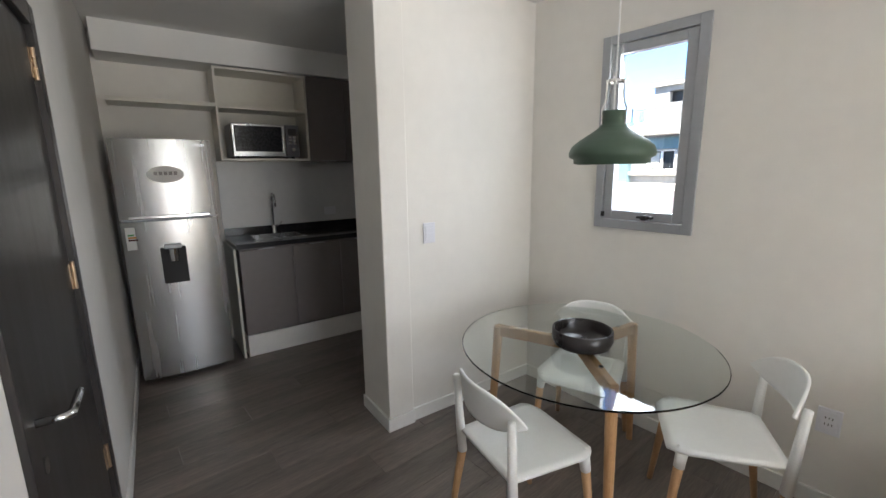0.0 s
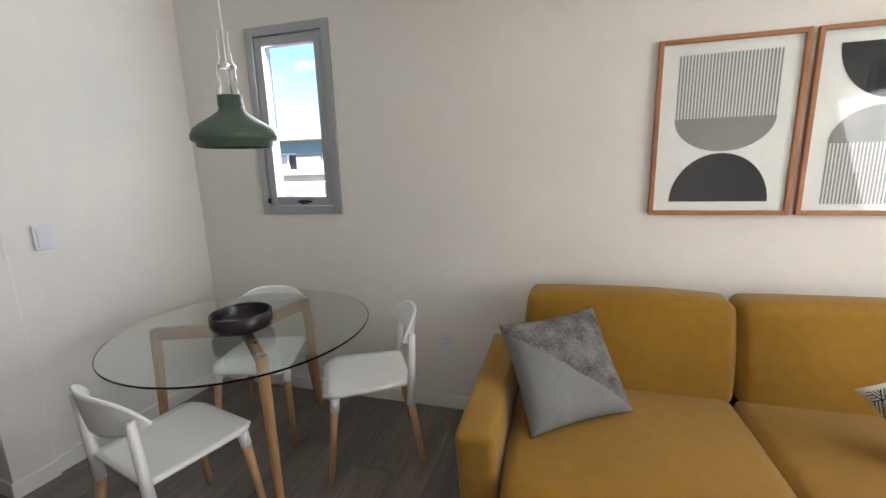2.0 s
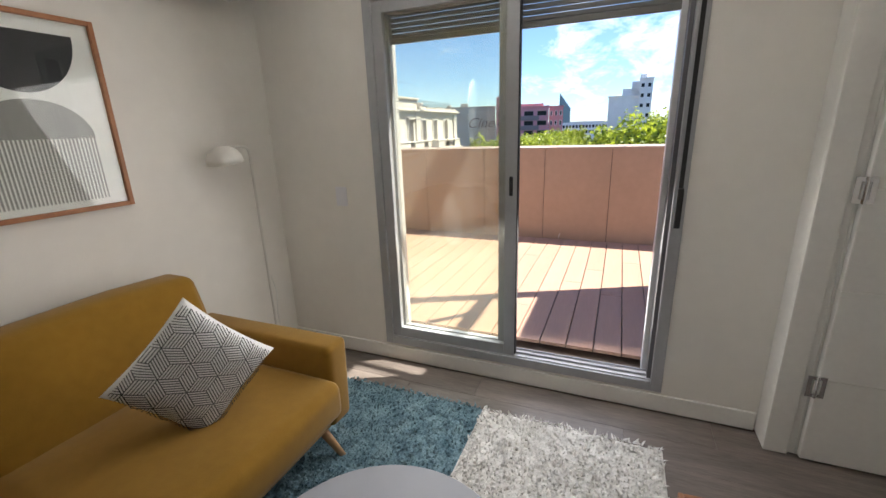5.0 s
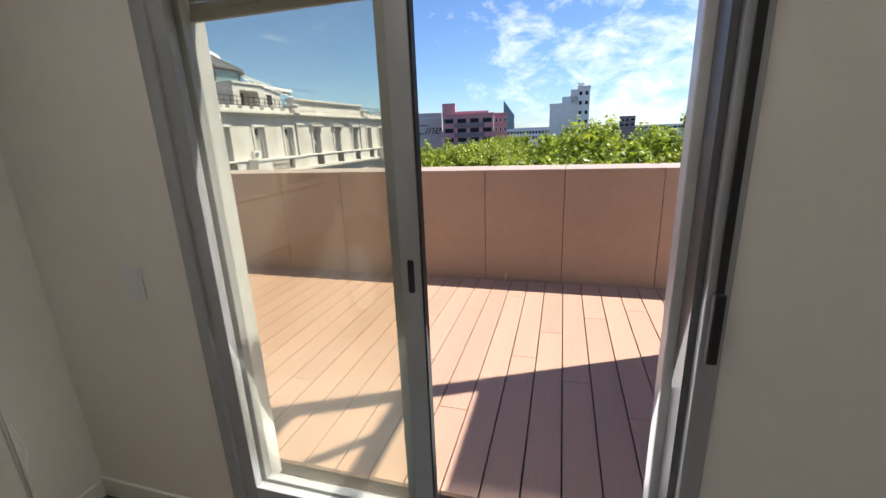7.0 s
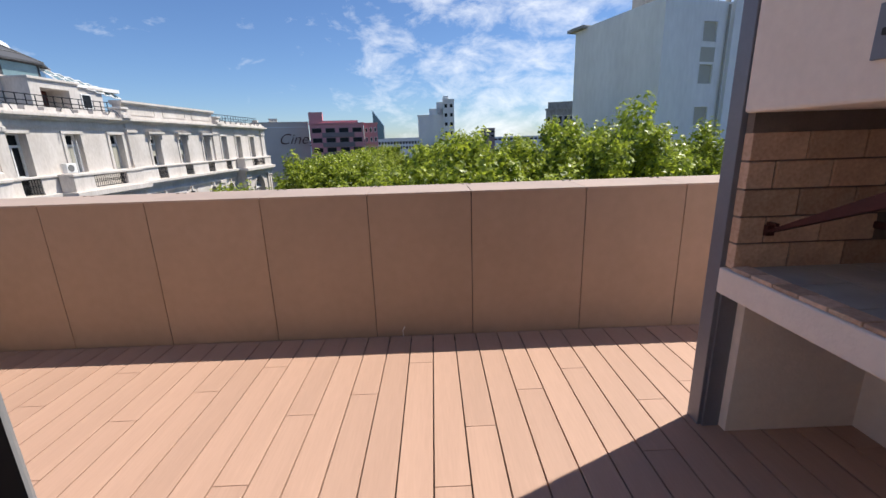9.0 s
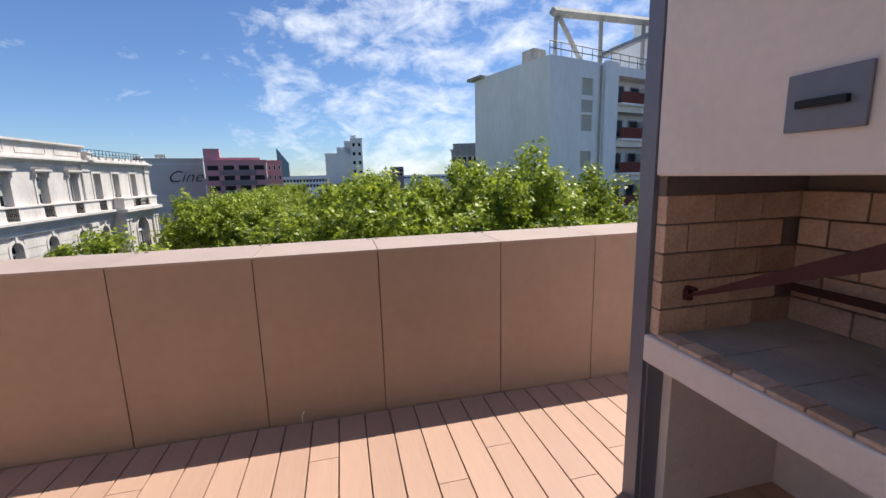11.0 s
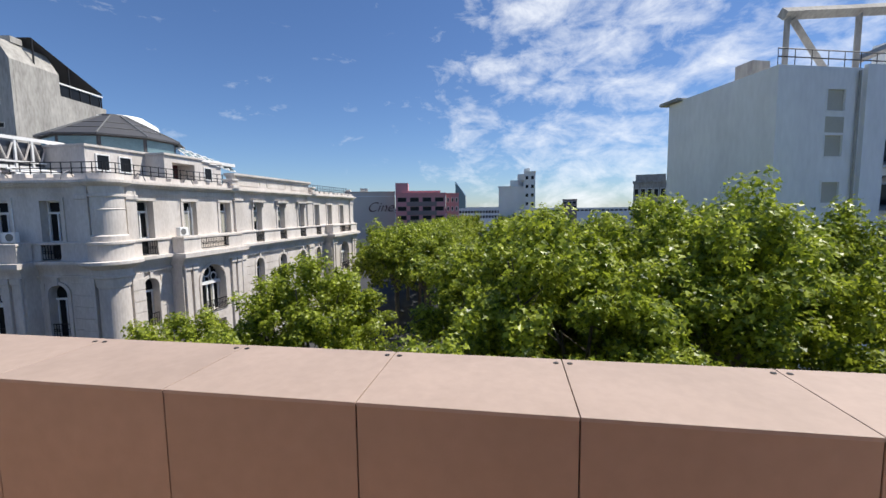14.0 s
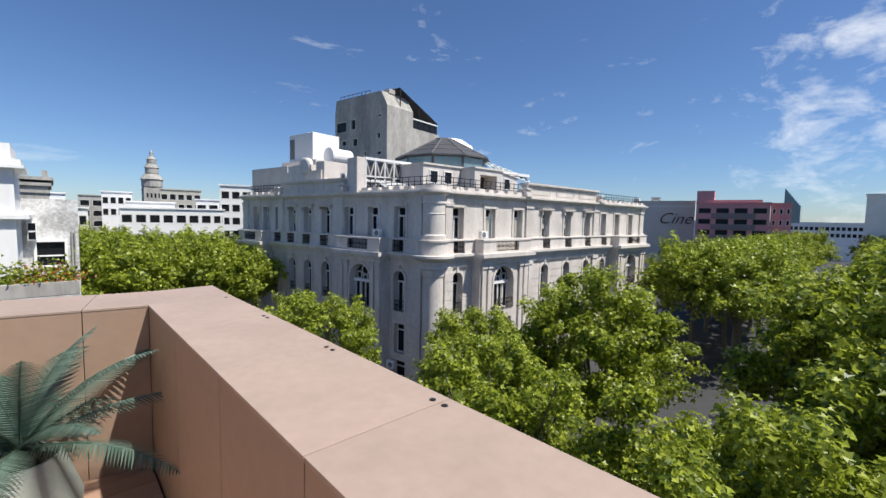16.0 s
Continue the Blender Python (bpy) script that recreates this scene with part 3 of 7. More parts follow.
def entrance_door():
    root = thing("door_2", FRONT, "very dark stained wooden entrance door, closed, with a steel lever", "door", kind="structure")
    s0, s1, z0, z1 = ED
    bm = bmesh.new()
    bx(bm, s0 - 0.05, s0 + 0.02, -0.19, 0.014, 0, z1 + 0.05, 0.003)
    bx(bm, s1 - 0.02, s1 + 0.05, -0.19, 0.014, 0, z1 + 0.05, 0.003)
    bx(bm, s0 + 0.02, s1 - 0.02, -0.19, 0.014, z1 - 0.02, z1 + 0.05, 0.003)
    part("door_frame", bm, "door_dark", root)
    leaf = part("leaf", box(s0 + 0.022, s1 - 0.022, -0.045, -0.004, 0.006, z1 - 0.023, 0.003), "door_dark", root)
    for z in (0.48, 1.21, 1.92):
        bm = rod(bmesh.new(), (s0 + 0.021, 0.004, z - 0.05), (s0 + 0.021, 0.004, z + 0.05), 0.007)
        bx(bm, s0 + 0.022, s0 + 0.05, -0.003, 0.0005, z - 0.045, z + 0.045)
        part("hinge", bm, "brass", leaf, "steel butt hinge")
    lever = tube([(2.96, -0.004, 1.02), (2.96, 0.05, 1.02), (2.95, 0.058, 1.02), (2.83, 0.058, 1.02)], 0.010)
    part("handle", lever, "chrome", leaf, "brushed steel lever", True)
    part("keyhole", turned([(0, 0), (0.02, 0), (0.02, 0.008), (0, 0.008)], 16, pose(2.97, -0.004, 0.92, -90)), "chrome", leaf)


entrance_door()


def bedroom_door():
    root = thing("door_3", pose(XB, 0, 0), "white grooved interior door with chrome hinges, closed", "door", kind="structure")
    y0, y1, z1 = -3.86, -3.02, 2.06
    bm = bmesh.new()
    bx(bm, -0.13, 0.0, y1, y1 + 0.125, 0, z1 + 0.09, 0.006)
    bx(bm, -0.13, 0.0, y0 - 0.09, y0, 0, z1 + 0.09, 0.006)
    bx(bm, -0.13, 0.0, y0, y1, z1, z1 + 0.09, 0.006)
    bx(bm, -0.145, -0.13, y1 + 0.03, y1 + 0.125, 0, z1 + 0.08, 0.004)
    bx(bm, -0.127, -0.09, y0, y1, 0, z1)
    part("casing", bm, "white_paint", root)
    bm = bmesh.new()
    zz = [0.008, 0.42, 0.83, 1.24, 1.65, z1 - 0.004]
    for a, b in zip(zz, zz[1:]):
        bx(bm, -0.165, -0.13, y0 + 0.004, y1 - 0.008, a + 0.002, b - 0.002, 0.003)
    bx(bm, -0.16, -0.132, y0 + 0.006, y1 - 0.010, 0.01, z1 - 0.006)
    leaf = part("leaf", bm, "white_paint", root)
    for z in (0.385, 1.235, 1.88):
        bm = bmesh.new()
        ring_frame(bm, y1 - 0.035, y1 + 0.03, z - 0.05, z + 0.05, 0.016, -0.006, 0.0)
        rod(bm, (y1 - 0.004, -0.006, z - 0.052), (y1 - 0.004, -0.006, z + 0.052), 0.007)
        placed(bm, Matrix(((0, 1, 0, -0.166), (1, 0, 0, 0), (0, 0, 1, 0), (0, 0, 0, 1))))
        part("hinge", bm, "chrome", leaf, "chrome hinge")


bedroom_door()


# ---- kitchen ----
def at_kit(x, y, z=0, rz=0):
    return KIT @ pose(x, y, z, 0, 0, rz)


def fridge():
    root = thing("fridge", at_kit(-0.56, -0.735), "tall two-door stainless steel fridge with a water dispenser", "fridge")
    w, d, h = 0.61, 0.60, 1.80
    part("body", box(0.0, d - 0.06, 0, w, 0.03, h - 0.01, 0.008), "alu", root, "grey painted side panels")
    for k, (a, b) in enumerate(((0.04, 1.225), (1.245, h))):
        bm = bmesh.new()
        n = 12
        for i in range(n + 1):
            y = w * i / n
            x = d + 0.045 * (1 - (2 * i / n - 1) ** 2) * 0.6
            for z in (a, b):
                bm.verts.new((x, y, z))
                bm.verts.new((d - 0.055, y, z))
        bm.verts.ensure_lookup_table()
        V = bm.verts
        for i in range(n):
            o, p = 4 * i, 4 * i + 4
            bm.faces.new((V[o], V[p], V[p + 2], V[o + 2]))
            bm.faces.new((V[o + 1], V[o + 3], V[p + 3], V[p + 1]))
            bm.faces.new((V[o], V[o + 1], V[p + 1], V[p]))
            bm.faces.new((V[o + 2], V[p + 2], V[p + 3], V[o + 3]))
        bm.faces.new((V[0], V[2], V[3], V[1]))
        bm.faces.new((V[4 * n], V[4 * n + 1], V[4 * n + 3], V[4 * n + 2]))
        door = part("door", bm, "steel", root, "brushed steel door", True)
        door.data.set_sharp_from_angle(angle=radians(40))
        if k == 0:
            panel = part("water_dispenser", box(d + 0.018, d + 0.033, 0.21, 0.37, 0.76, 1.03, 0.004), "rubber", door, "black water dispenser")
            part("spout", turned([(0.03, 0), (0.034, 0.05), (0.034, 0.09), (0, 0.09)], 16, pose(d + 0.04, 0.29, 0.93)), "chrome", door, "chrome spout")
            part("spout_cap", box(d + 0.02, d + 0.055, 0.235, 0.345, 1.02, 1.055, 0.008), "alu", door, "grey cap")
            lab = part("energy_label", box(d + 0.006, d + 0.012, 0.022, 0.155, 1.03, 1.19), "label_white", door, "white energy label with coloured bars")
            for i, c in enumerate(("label_green", "label_orange", "rust")):
                part("printed_bar", box(d + 0.012, d + 0.0135, 0.035, 0.07 + 0.012 * i, 1.13 - 0.018 * i, 1.142 - 0.018 * i), c, lab)
        else:
            part("grip", box(d + 0.0, d + 0.034, 0.05, 0.55, a - 0.002, a + 0.022, 0.006), "chrome", door, "chrome lower grip rail")
            bm = turned([(0, 0), (0.115, 0), (0.115, 0.002), (0, 0.002)], 36, pose(d + 0.0275, 0.305, 1.555, 0, 90, 0) @ Matrix.Diagonal((0.52, 1, 1, 1)))
            st = part("oval_sticker", bm, "label_white", door, "oval grey sticker with dark marks")
            for i in range(5):
                part("printed_bar", box(d + 0.030, d + 0.0315, 0.235 + 0.03 * i, 0.257 + 0.03 * i, 1.55, 1.575), "print_grey", st)
            part("badge", box(d + 0.012, d + 0.016, 0.47, 0.57, 1.755, 1.772), "chrome", door, "small raised badge")
    for y in (0.06, w - 0.06):
        part("foot", box(0.48, 0.52, y - 0.02, y + 0.02, 0, 0.03), "rubber", root)


fridge()


def base_unit(y0, y1, name_label):
    root = thing("base_cabinet", at_kit(0, 0), name_label, "cabinet", "kitchen base cabinets")
    part("body", box(-0.56, -0.02, y0 + 0.001, y1 - 0.001, 0.19, 0.94), "taupe", root)
    door = part("door", box(-0.02, 0.0, y0 + 0.002, y1 - 0.002, 0.205, 0.925, 0.002), "taupe", root, "plain taupe lacquered door")
    part("finger_pull", box(-0.012, 0.006, y0 + 0.15, y1 - 0.15, 0.925, 0.932), "alu", door, "thin aluminium edge pull")


for a, b in ((0.0, 0.43), (0.43, 0.86), (0.86, 1.29), (1.29, 1.62)):
    base_unit(a, b, "taupe lacquered kitchen base cabinet under the worktop")
ob = thing("plinth", at_kit(0, 0), "white plinth board under the kitchen cabinets", "plinth")
part("board", box(-0.55, -0.015, 0.002, 1.62, 0, 0.188), "white_paint", ob)
ob = thing("worktop", at_kit(0, 0), "polished black granite worktop with an upstand", "worktop")
bm = slab_wall(bmesh.new(), -0.02, 1.64, -0.56, 0.02, 0.945, 0.985, [(0.16, 0.58, -0.44, -0.12)])
placed(bm, Matrix(((0, 0, 1, 0), (1, 0, 0, 0), (0, 1, 0, 0), (0, 0, 0, 1))))
part("slab", bm, "granite", ob)
part("upstand", box(-0.56, -0.54, -0.02, 1.64, 0.985, 1.055, 0.003), "granite", ob)
ob = thing("kitchen_sink", at_kit(-0.28, 0.37, 0.98), "rectangular stainless steel sink set in the worktop", "sink")
bm = ring_frame(bmesh.new(), -0.225, 0.225, -0.175, 0.175, 0.022, 0.004, 0.010)
placed(bm, Matrix(((0, 0, 1, 0), (1, 0, 0, 0), (0, 1, 0, 0), (0, 0, 0, 1))))
part("rim", bm, "chrome", ob)
bm = bmesh.new()
bx(bm, -0.155, 0.155, -0.205, 0.205, -0.032, -0.028)
bx(bm, -0.159, -0.155, -0.205, 0.205, -0.028, 0.004)
bx(bm, 0.155, 0.159, -0.205, 0.205, -0.028, 0.004)
part("basin", bm, "steel", ob)
ob = thing("kitchen_tap", at_kit(-0.49, 0.40, 0.985), "chrome high-arc kitchen mixer tap on the worktop", "tap")
part("spout", tube([(0, 0, 0.02), (0, 0, 0.30), (0.01, 0, 0.345), (0.05, 0, 0.375), (0.095, 0, 0.36), (0.115, 0, 0.31), (0.115, 0, 0.26)], 0.011, 10), "chrome", ob, smooth=True)
part("base", turned([(0.026, 0), (0.026, 0.01), (0.021, 0.02), (0.021, 0.07), (0.012, 0.08), (0, 0.08)], 20), "chrome", ob, smooth=True)
part("lever", tube([(0, 0.015, 0.055), (0, 0.05, 0.075), (0.0, 0.075, 0.105)], 0.006), "chrome", ob, smooth=True)
ob = thing("splashback", at_kit(0, 0), "pale grey splashback panel behind the sink", "splashback")
part("panel", box(-0.560, -0.548, -0.03, 1.64, 1.056, 1.655), "splash", ob)
part("side_panel", box(-0.56, -0.01, -0.04, -0.022, 0.0, 0.945), "shelf", ob)
ob = thing("wall_socket", at_kit(-0.547, 0.98, 1.16), "white double socket on the splashback", "socket")
part("plate", box(0, 0.009, -0.06, 0.06, -0.04, 0.04, 0.003), "switch", ob)

ob = thing("open_shelf_unit", at_kit(0, 0), "cream open shelf unit holding the microwave", "shelf")
for y in (-0.02, 0.70):
    part("side_panel", box(-0.55, -0.24, y, y + 0.018, 1.66, 2.40, 0.001), "shelf", ob)
for z in (1.66, 2.08, 2.382):
    part("shelf_board", box(-0.55, -0.241, -0.002, 0.70, z, z + 0.018, 0.001), "shelf", ob)
part("back_panel", box(-0.556, -0.55, -0.02, 0.718, 1.66, 2.40), "shelf", ob)
ob = thing("wall_shelf", at_kit(0, 0), "cream shelf board over the fridge", "shelf")
part("board", box(-0.555, -0.24, -0.72, -0.021, 2.085, 2.115), "shelf", ob)
for a, b in ((0.72, 1.06), (1.06, 1.40), (1.40, 1.62)):
    ob = thing("wall_cabinet", at_kit(0, 0), "taupe lacquered kitchen wall cabinet", "cabinet", "kitchen wall cabinets")
    part("body", box(-0.555, -0.245, a + 0.001, b - 0.001, 1.655, 2.40), "taupe", ob)
    d = part("door", box(-0.245, -0.225, a + 0.002, b - 0.002, 1.662, 2.398, 0.002), "taupe", ob)
    part("finger_pull", box(-0.238, -0.220, a + 0.10, b - 0.10, 1.655, 1.662), "alu", d, "thin aluminium edge pull")


def microwave():
    root = thing("microwave", at_kit(-0.54, 0.07, 1.679), "silver microwave oven on the open shelf", "microwave")
    part("body", box(0, 0.31, 0, 0.545, 0.012, 0.285, 0.006), "alu", root)
    d = part("door", box(0.31, 0.335, 0.0, 0.43, 0.012, 0.285, 0.006), "steel", root, "mirror-finish door")
    part("window", box(0.335, 0.338, 0.02, 0.40, 0.055, 0.265), "granite", d, "dark mirrored window")
    part("handle", box(0.335, 0.352, 0.405, 0.418, 0.03, 0.27, 0.004), "chrome", d)
    p = part("control_panel", box(0.31, 0.333, 0.432, 0.545, 0.012, 0.285, 0.004), "alu_dark", root, "grey control panel")
    part("display", box(0.333, 0.335, 0.452, 0.525, 0.20, 0.255), "rubber", p)
    for i in range(3):
        for j in range(2):
            part("button", box(0.333, 0.337, 0.455 + 0.038 * j, 0.482 + 0.038 * j, 0.12 + 0.026 * i, 0.138 + 0.026 * i, 0.001), "chrome", p)
    part("knob", turned([(0.016, 0), (0.016, 0.014), (0, 0.014)], 18, pose(0.333, 0.49, 0.075, 0, 90)), "chrome", p)
    for y in (0.04, 0.5):
        for x in (0.05, 0.27):
            part("foot", box(x - 0.012, x + 0.012, y - 0.012, y + 0.012, 0, 0.012), "rubber", root)


microwave()
ob = thing("ceiling_vent", pose(-0.60, -1.32, CEIL), "white square ceiling vent", "vent")
part("frame", placed(ring_frame(bmesh.new(), -0.13, 0.13, -0.13, 0.13, 0.03, -0.016, -0.001), Matrix(((1, 0, 0, 0), (0, 0, 1, 0), (0, 1, 0, 0), (0, 0, 0, 1)))), "shelf", ob)
for k in range(5):
    part("slat", box(-0.1, 0.1, -0.09 + 0.04 * k, -0.07 + 0.04 * k, -0.012, -0.002), "shelf", ob)


# ---- switches and sockets ----
def plate(name, m, label, category, slots):
    root = thing(name, m, label, category)
    p = part("plate", box(-0.042, 0.042, -0.009, -0.0005, -0.062, 0.062, 0.004), "switch", root)
    part("insert", box(-0.030, 0.030, -0.012, -0.009, -0.048, 0.048, 0.002), "switch", p)
    for k in range(slots):
        z = 0.018 - 0.03 * k
        if name == "wall_socket":
            for x in (-0.012, 0.0, 0.012):
                part("slot", box(x - 0.0015, x + 0.0015, -0.0126, -0.012, z - 0.006, z + 0.004), "rubber", p)
        else:
            part("rocker", box(-0.026, 0.026, -0.0145, -0.012, z - 0.012, z + 0.012, 0.001), "switch", p)


plate("light_switch", PART_M @ pose(0.0, -0.872, 1.19, 0, 0, 90), "white rocker light switch on the partition", "switch", 2)
plate("wall_socket", pose(1.69, 0, 0.435), "white wall socket above the skirting", "socket", 2)
plate("light_switch", pose(XB, -0.525, 1.11, 0, 0, 90 + 180), "white light switch beside the terrace door", "switch", 2)

# ---- dining corner ----
TABLE = (0.811, -0.631)


def dining_table():
    root = thing("dining_table", pose(*TABLE, 0), "round glass dining table on a beech frame", "table")
    r, z = 0.589, 0.734
    top = part("tabletop", turned([(0, z - 0.010), (r - 0.004, z - 0.010), (r, z - 0.006), (r, z - 0.002), (r - 0.003, z), (0, z)], 72, pose(0.05, -0.03, 0)), "table_glass", root, "clear greenish glass disc", True)
    top.data.set_sharp_from_angle(angle=radians(30))
    for k in range(3):
        a = radians(-40 + 120 * k)
        c, s = math.cos(a), math.sin(a)
        bm = rod(bmesh.new(), (0.425 * c, 0.425 * s, 0.707), (0.47 * c, 0.47 * s, 0.0), 0.026, 0.017, 12)
        part("leg", bm, "beech", root, smooth=False)
        m = pose(0, 0, 0, 0, 0, -40 + 120 * k)
        bm = box(0.012, 0.44, -0.018, 0.018, 0.657, 0.717, 0.006, m)
        part("rail", bm, "beech", root)
        part("bolt", turned([(0.011, 0.717), (0.011, 0.7238), (0, 0.7238)], 14, pose(0.30 * c, 0.30 * s, 0)), "chrome", root)


dining_table()


def dining_chair():
    root = thing("dining_chair", pose(0, 0, 0), "white moulded plastic dining chair with beech legs", "chair", "chairs round the dining table")
    bm = bmesh.new()
    n = 12
    rows = []
    for i in range(n + 1):
        v = i / n
        y = -0.205 + 0.42 * v
        half = 0.185 + 0.035 * v - 0.06 * max(0, (v - 0.8) / 0.2) ** 2
        row = []
        for j in range(n + 1):
            u = 2 * j / n - 1
            z = 0.455 - 0.014 * (1 - u * u) * math.sin(math.pi * min(1, v * 1.1)) + (-0.02 * max(0, (v - 0.8) / 0.2) ** 2)
            row.append(bm.verts.new((u * half, y, z)))
        rows.append(row)
    for a, b in zip(rows, rows[1:]):
        for j in range(n):
            bm.faces.new((a[j], a[j + 1], b[j + 1], b[j]))
    bmesh.ops.recalc_face_normals(bm, faces=bm.faces)
    bmesh.ops.solidify(bm, geom=bm.faces[:], thickness=0.014)
    part("seat", bm, "white_plastic", root, smooth=True)
    bm = bmesh.new()
    rows = []
    for i in range(n + 1):
        v = i / n
        row = []
        for j in range(19):
            u = 2 * j / 18 - 1
            wide = 0.225
            top = 0.175 * (1 - 0.55 * abs(u) ** 3.5)
            low = 0.02 + 0.055 * abs(u) ** 3
            z = 0.60 + low + (top - low) * v
            y = -0.245 + 0.085 * u * u - 0.14 * (z - 0.60)
            row.append(bm.verts.new((u * wide, y, z)))
        rows.append(row)
    for a, b in zip(rows, rows[1:]):
        for j in range(18):
            bm.faces.new((a[j], a[j + 1], b[j + 1], b[j]))
    bmesh.ops.recalc_face_normals(bm, faces=bm.faces)
    bmesh.ops.solidify(bm, geom=bm.faces[:], thickness=0.012)
    part("backrest", bm, "white_plastic", root, smooth=True)
    for sx in (-1, 1):
        bm = rod(bmesh.new(), (sx * 0.185, -0.195, 0.34), (sx * 0.197, -0.215, 0.70), 0.021, 0.015, 12)
        part("back_post", bm, "white_plastic", root, smooth=True)
        bm = rod(bmesh.new(), (sx * 0.205, -0.245, 0.0), (sx * 0.185, -0.195, 0.345), 0.013, 0.0195, 12)
        part("leg", bm, "beech", root, "turned beech leg", True)
        bm = rod(bmesh.new(), (sx * 0.185, 0.165, 0.365), (sx * 0.178, 0.155, 0.45), 0.021, 0.024, 12)
        part("leg_socket", bm, "white_plastic", root, smooth=True)
        bm = rod(bmesh.new(), (sx * 0.205, 0.205, 0.0), (sx * 0.185, 0.165, 0.37), 0.013, 0.0195, 12)
        part("leg", bm, "beech", root, "turned beech leg", True)
    return root


chair = dining_chair()
chair.matrix_basis = pose(0.885, -1.13, 0, 0, 0, -13)
copy_thing(chair, pose(1.39, -0.47, 0, 0, 0, 120))
copy_thing(chair, pose(0.715, -0.41, 0, 0, 0, -163))

ob = thing("serving_bowl", pose(0.875, -0.705, 0.7345), "dark brown glazed ceramic bowl on the glass table", "bowl")
part("bowl", turned([(0, 0), (0.10, 0), (0.128, 0.012), (0.140, 0.04), (0.138, 0.085), (0.132, 0.088), (0.128, 0.082), (0.128, 0.04), (0.112, 0.018), (0, 0.014)], 40), "bowl", ob, smooth=True)


def pendant():
    root = thing("pendant_lamp", pose(0.962, -0.70, 1.575), "sage green metal pendant lamp with a clear neck", "pendant lamp")
    prof = [(0.135, 0.0), (0.150, 0.004), (0.152, 0.022), (0.170, 0.03), (0.172, 0.05), (0.160, 0.075), (0.130, 0.10), (0.085, 0.128), (0.055, 0.15), (0.048, 0.17), (0.048, 0.215), (0.044, 0.215), (0.044, 0.165), (0.08, 0.122), (0.155, 0.07), (0.166, 0.045), (0.135, 0.0)]
    part("shade", turned(prof, 48), "green", root, smooth=True)
    part("neck", turned([(0.020, 0.21), (0.036, 0.21), (0.033, 0.33), (0.024, 0.36), (0.024, 0.47), (0.020, 0.47), (0.020, 0.36)], 24), "glass", root, "clear glass neck", True)
    for k in range(3):
        a = radians(120 * k)
        c, s = math.cos(a), math.sin(a)
        bm = tube([(0.052 * c, 0.052 * s, 0.16), (0.053 * c, 0.053 * s, 0.22), (0.038 * c, 0.038 * s, 0.26), (0.036 * c, 0.036 * s, 0.33)], 0.004, 6)
        part("clip", bm, "chrome", root, "steel clip")
    part("collar", turned([(0.038, 0.325), (0.038, 0.335), (0.03, 0.335)], 24), "chrome", root)
    part("cord", rod(bmesh.new(), (0, 0, 0.20), (0, 0, CEIL - 1.575), 0.003), "white_plastic", root)
    part("bulb", turned([(0, 0.045), (0.03, 0.06), (0.035, 0.09), (0.015, 0.13), (0, 0.14)], 20), "lamp_white", root, smooth=True)


pendant()


# ---- sofa corner ----
def sofa():
    root = thing("sofa", pose(2.035, -0.07, 0), "mustard velvet two-seat sofa with slim arms and wooden legs", "sofa")
    W = 2.08
    part("base", cushion(0.10, W - 0.10, -0.93, -0.04, 0.15, 0.27, 0.03, 0.0), "mustard", root, smooth=True)
    for a, b in ((0.125, W / 2 - 0.004), (W / 2 + 0.004, W - 0.125)):
        part("seat_cushion", cushion(a, b, -1.02, -0.22, 0.255, 0.44, 0.05, 0.018), "mustard", root, smooth=True)
        bm = cushion(a + 0.02, b, -0.26, -0.07, 0.40, 0.852, 0.045, 0.02)
        for v in bm.verts:
            v.co.y += (v.co.z - 0.40) * 0.22 - 0.03
            v.co.x += (v.co.z - 0.40) * (0.02 if a < 1 else -0.02)
        part("back_cushion", bm, "mustard", root, smooth=True)
    part("back_frame", cushion(0.12, W - 0.12, -0.12, 0.0, 0.16, 0.60, 0.04, 0.0), "mustard", root, smooth=True)
    for sx, a in ((-1, -0.04), (1, W - 0.125)):
        bm = cushion(a, a + 0.14, -0.955, -0.05, 0.17, 0.572, 0.026, 0.006)
        for v in bm.verts:
            v.co.x += sx * (v.co.z - 0.56) * 0.05
        part("armrest", bm, "mustard", root, smooth=True)
    for x, y, tx, ty in ((0.22, -0.86, 0.19, -0.93), (W - 0.16, -0.88, W - 0.12, -0.97), (0.22, -0.14, 0.19, -0.07), (W - 0.22, -0.14, W - 0.19, -0.07)):
        part("leg", rod(bmesh.new(), (tx, ty, 0.0), (x, y, 0.17), 0.014, 0.024, 12), "beech", root, "tapered wooden leg", True)


sofa()


def grey_pillow():
    root = thing("throw_pillow", pose(2.361, -0.589, 0.64, -37, -4, 29.8), "grey throw pillow, half shaggy fur, half smooth cotton", "pillow", "sofa pillows")
    bm = pillow_mesh(bmesh.new(), 0.45, 0.16, 56)
    ob = part("cover", bm, "grey_cloth", root, smooth=True)
    ob.data.materials.append(M["fur"])
    for p in ob.data.polygons:
        c = p.center
        if c.z > -0.9 * c.x - 0.02:
            p.material_index = 1


grey_pillow()


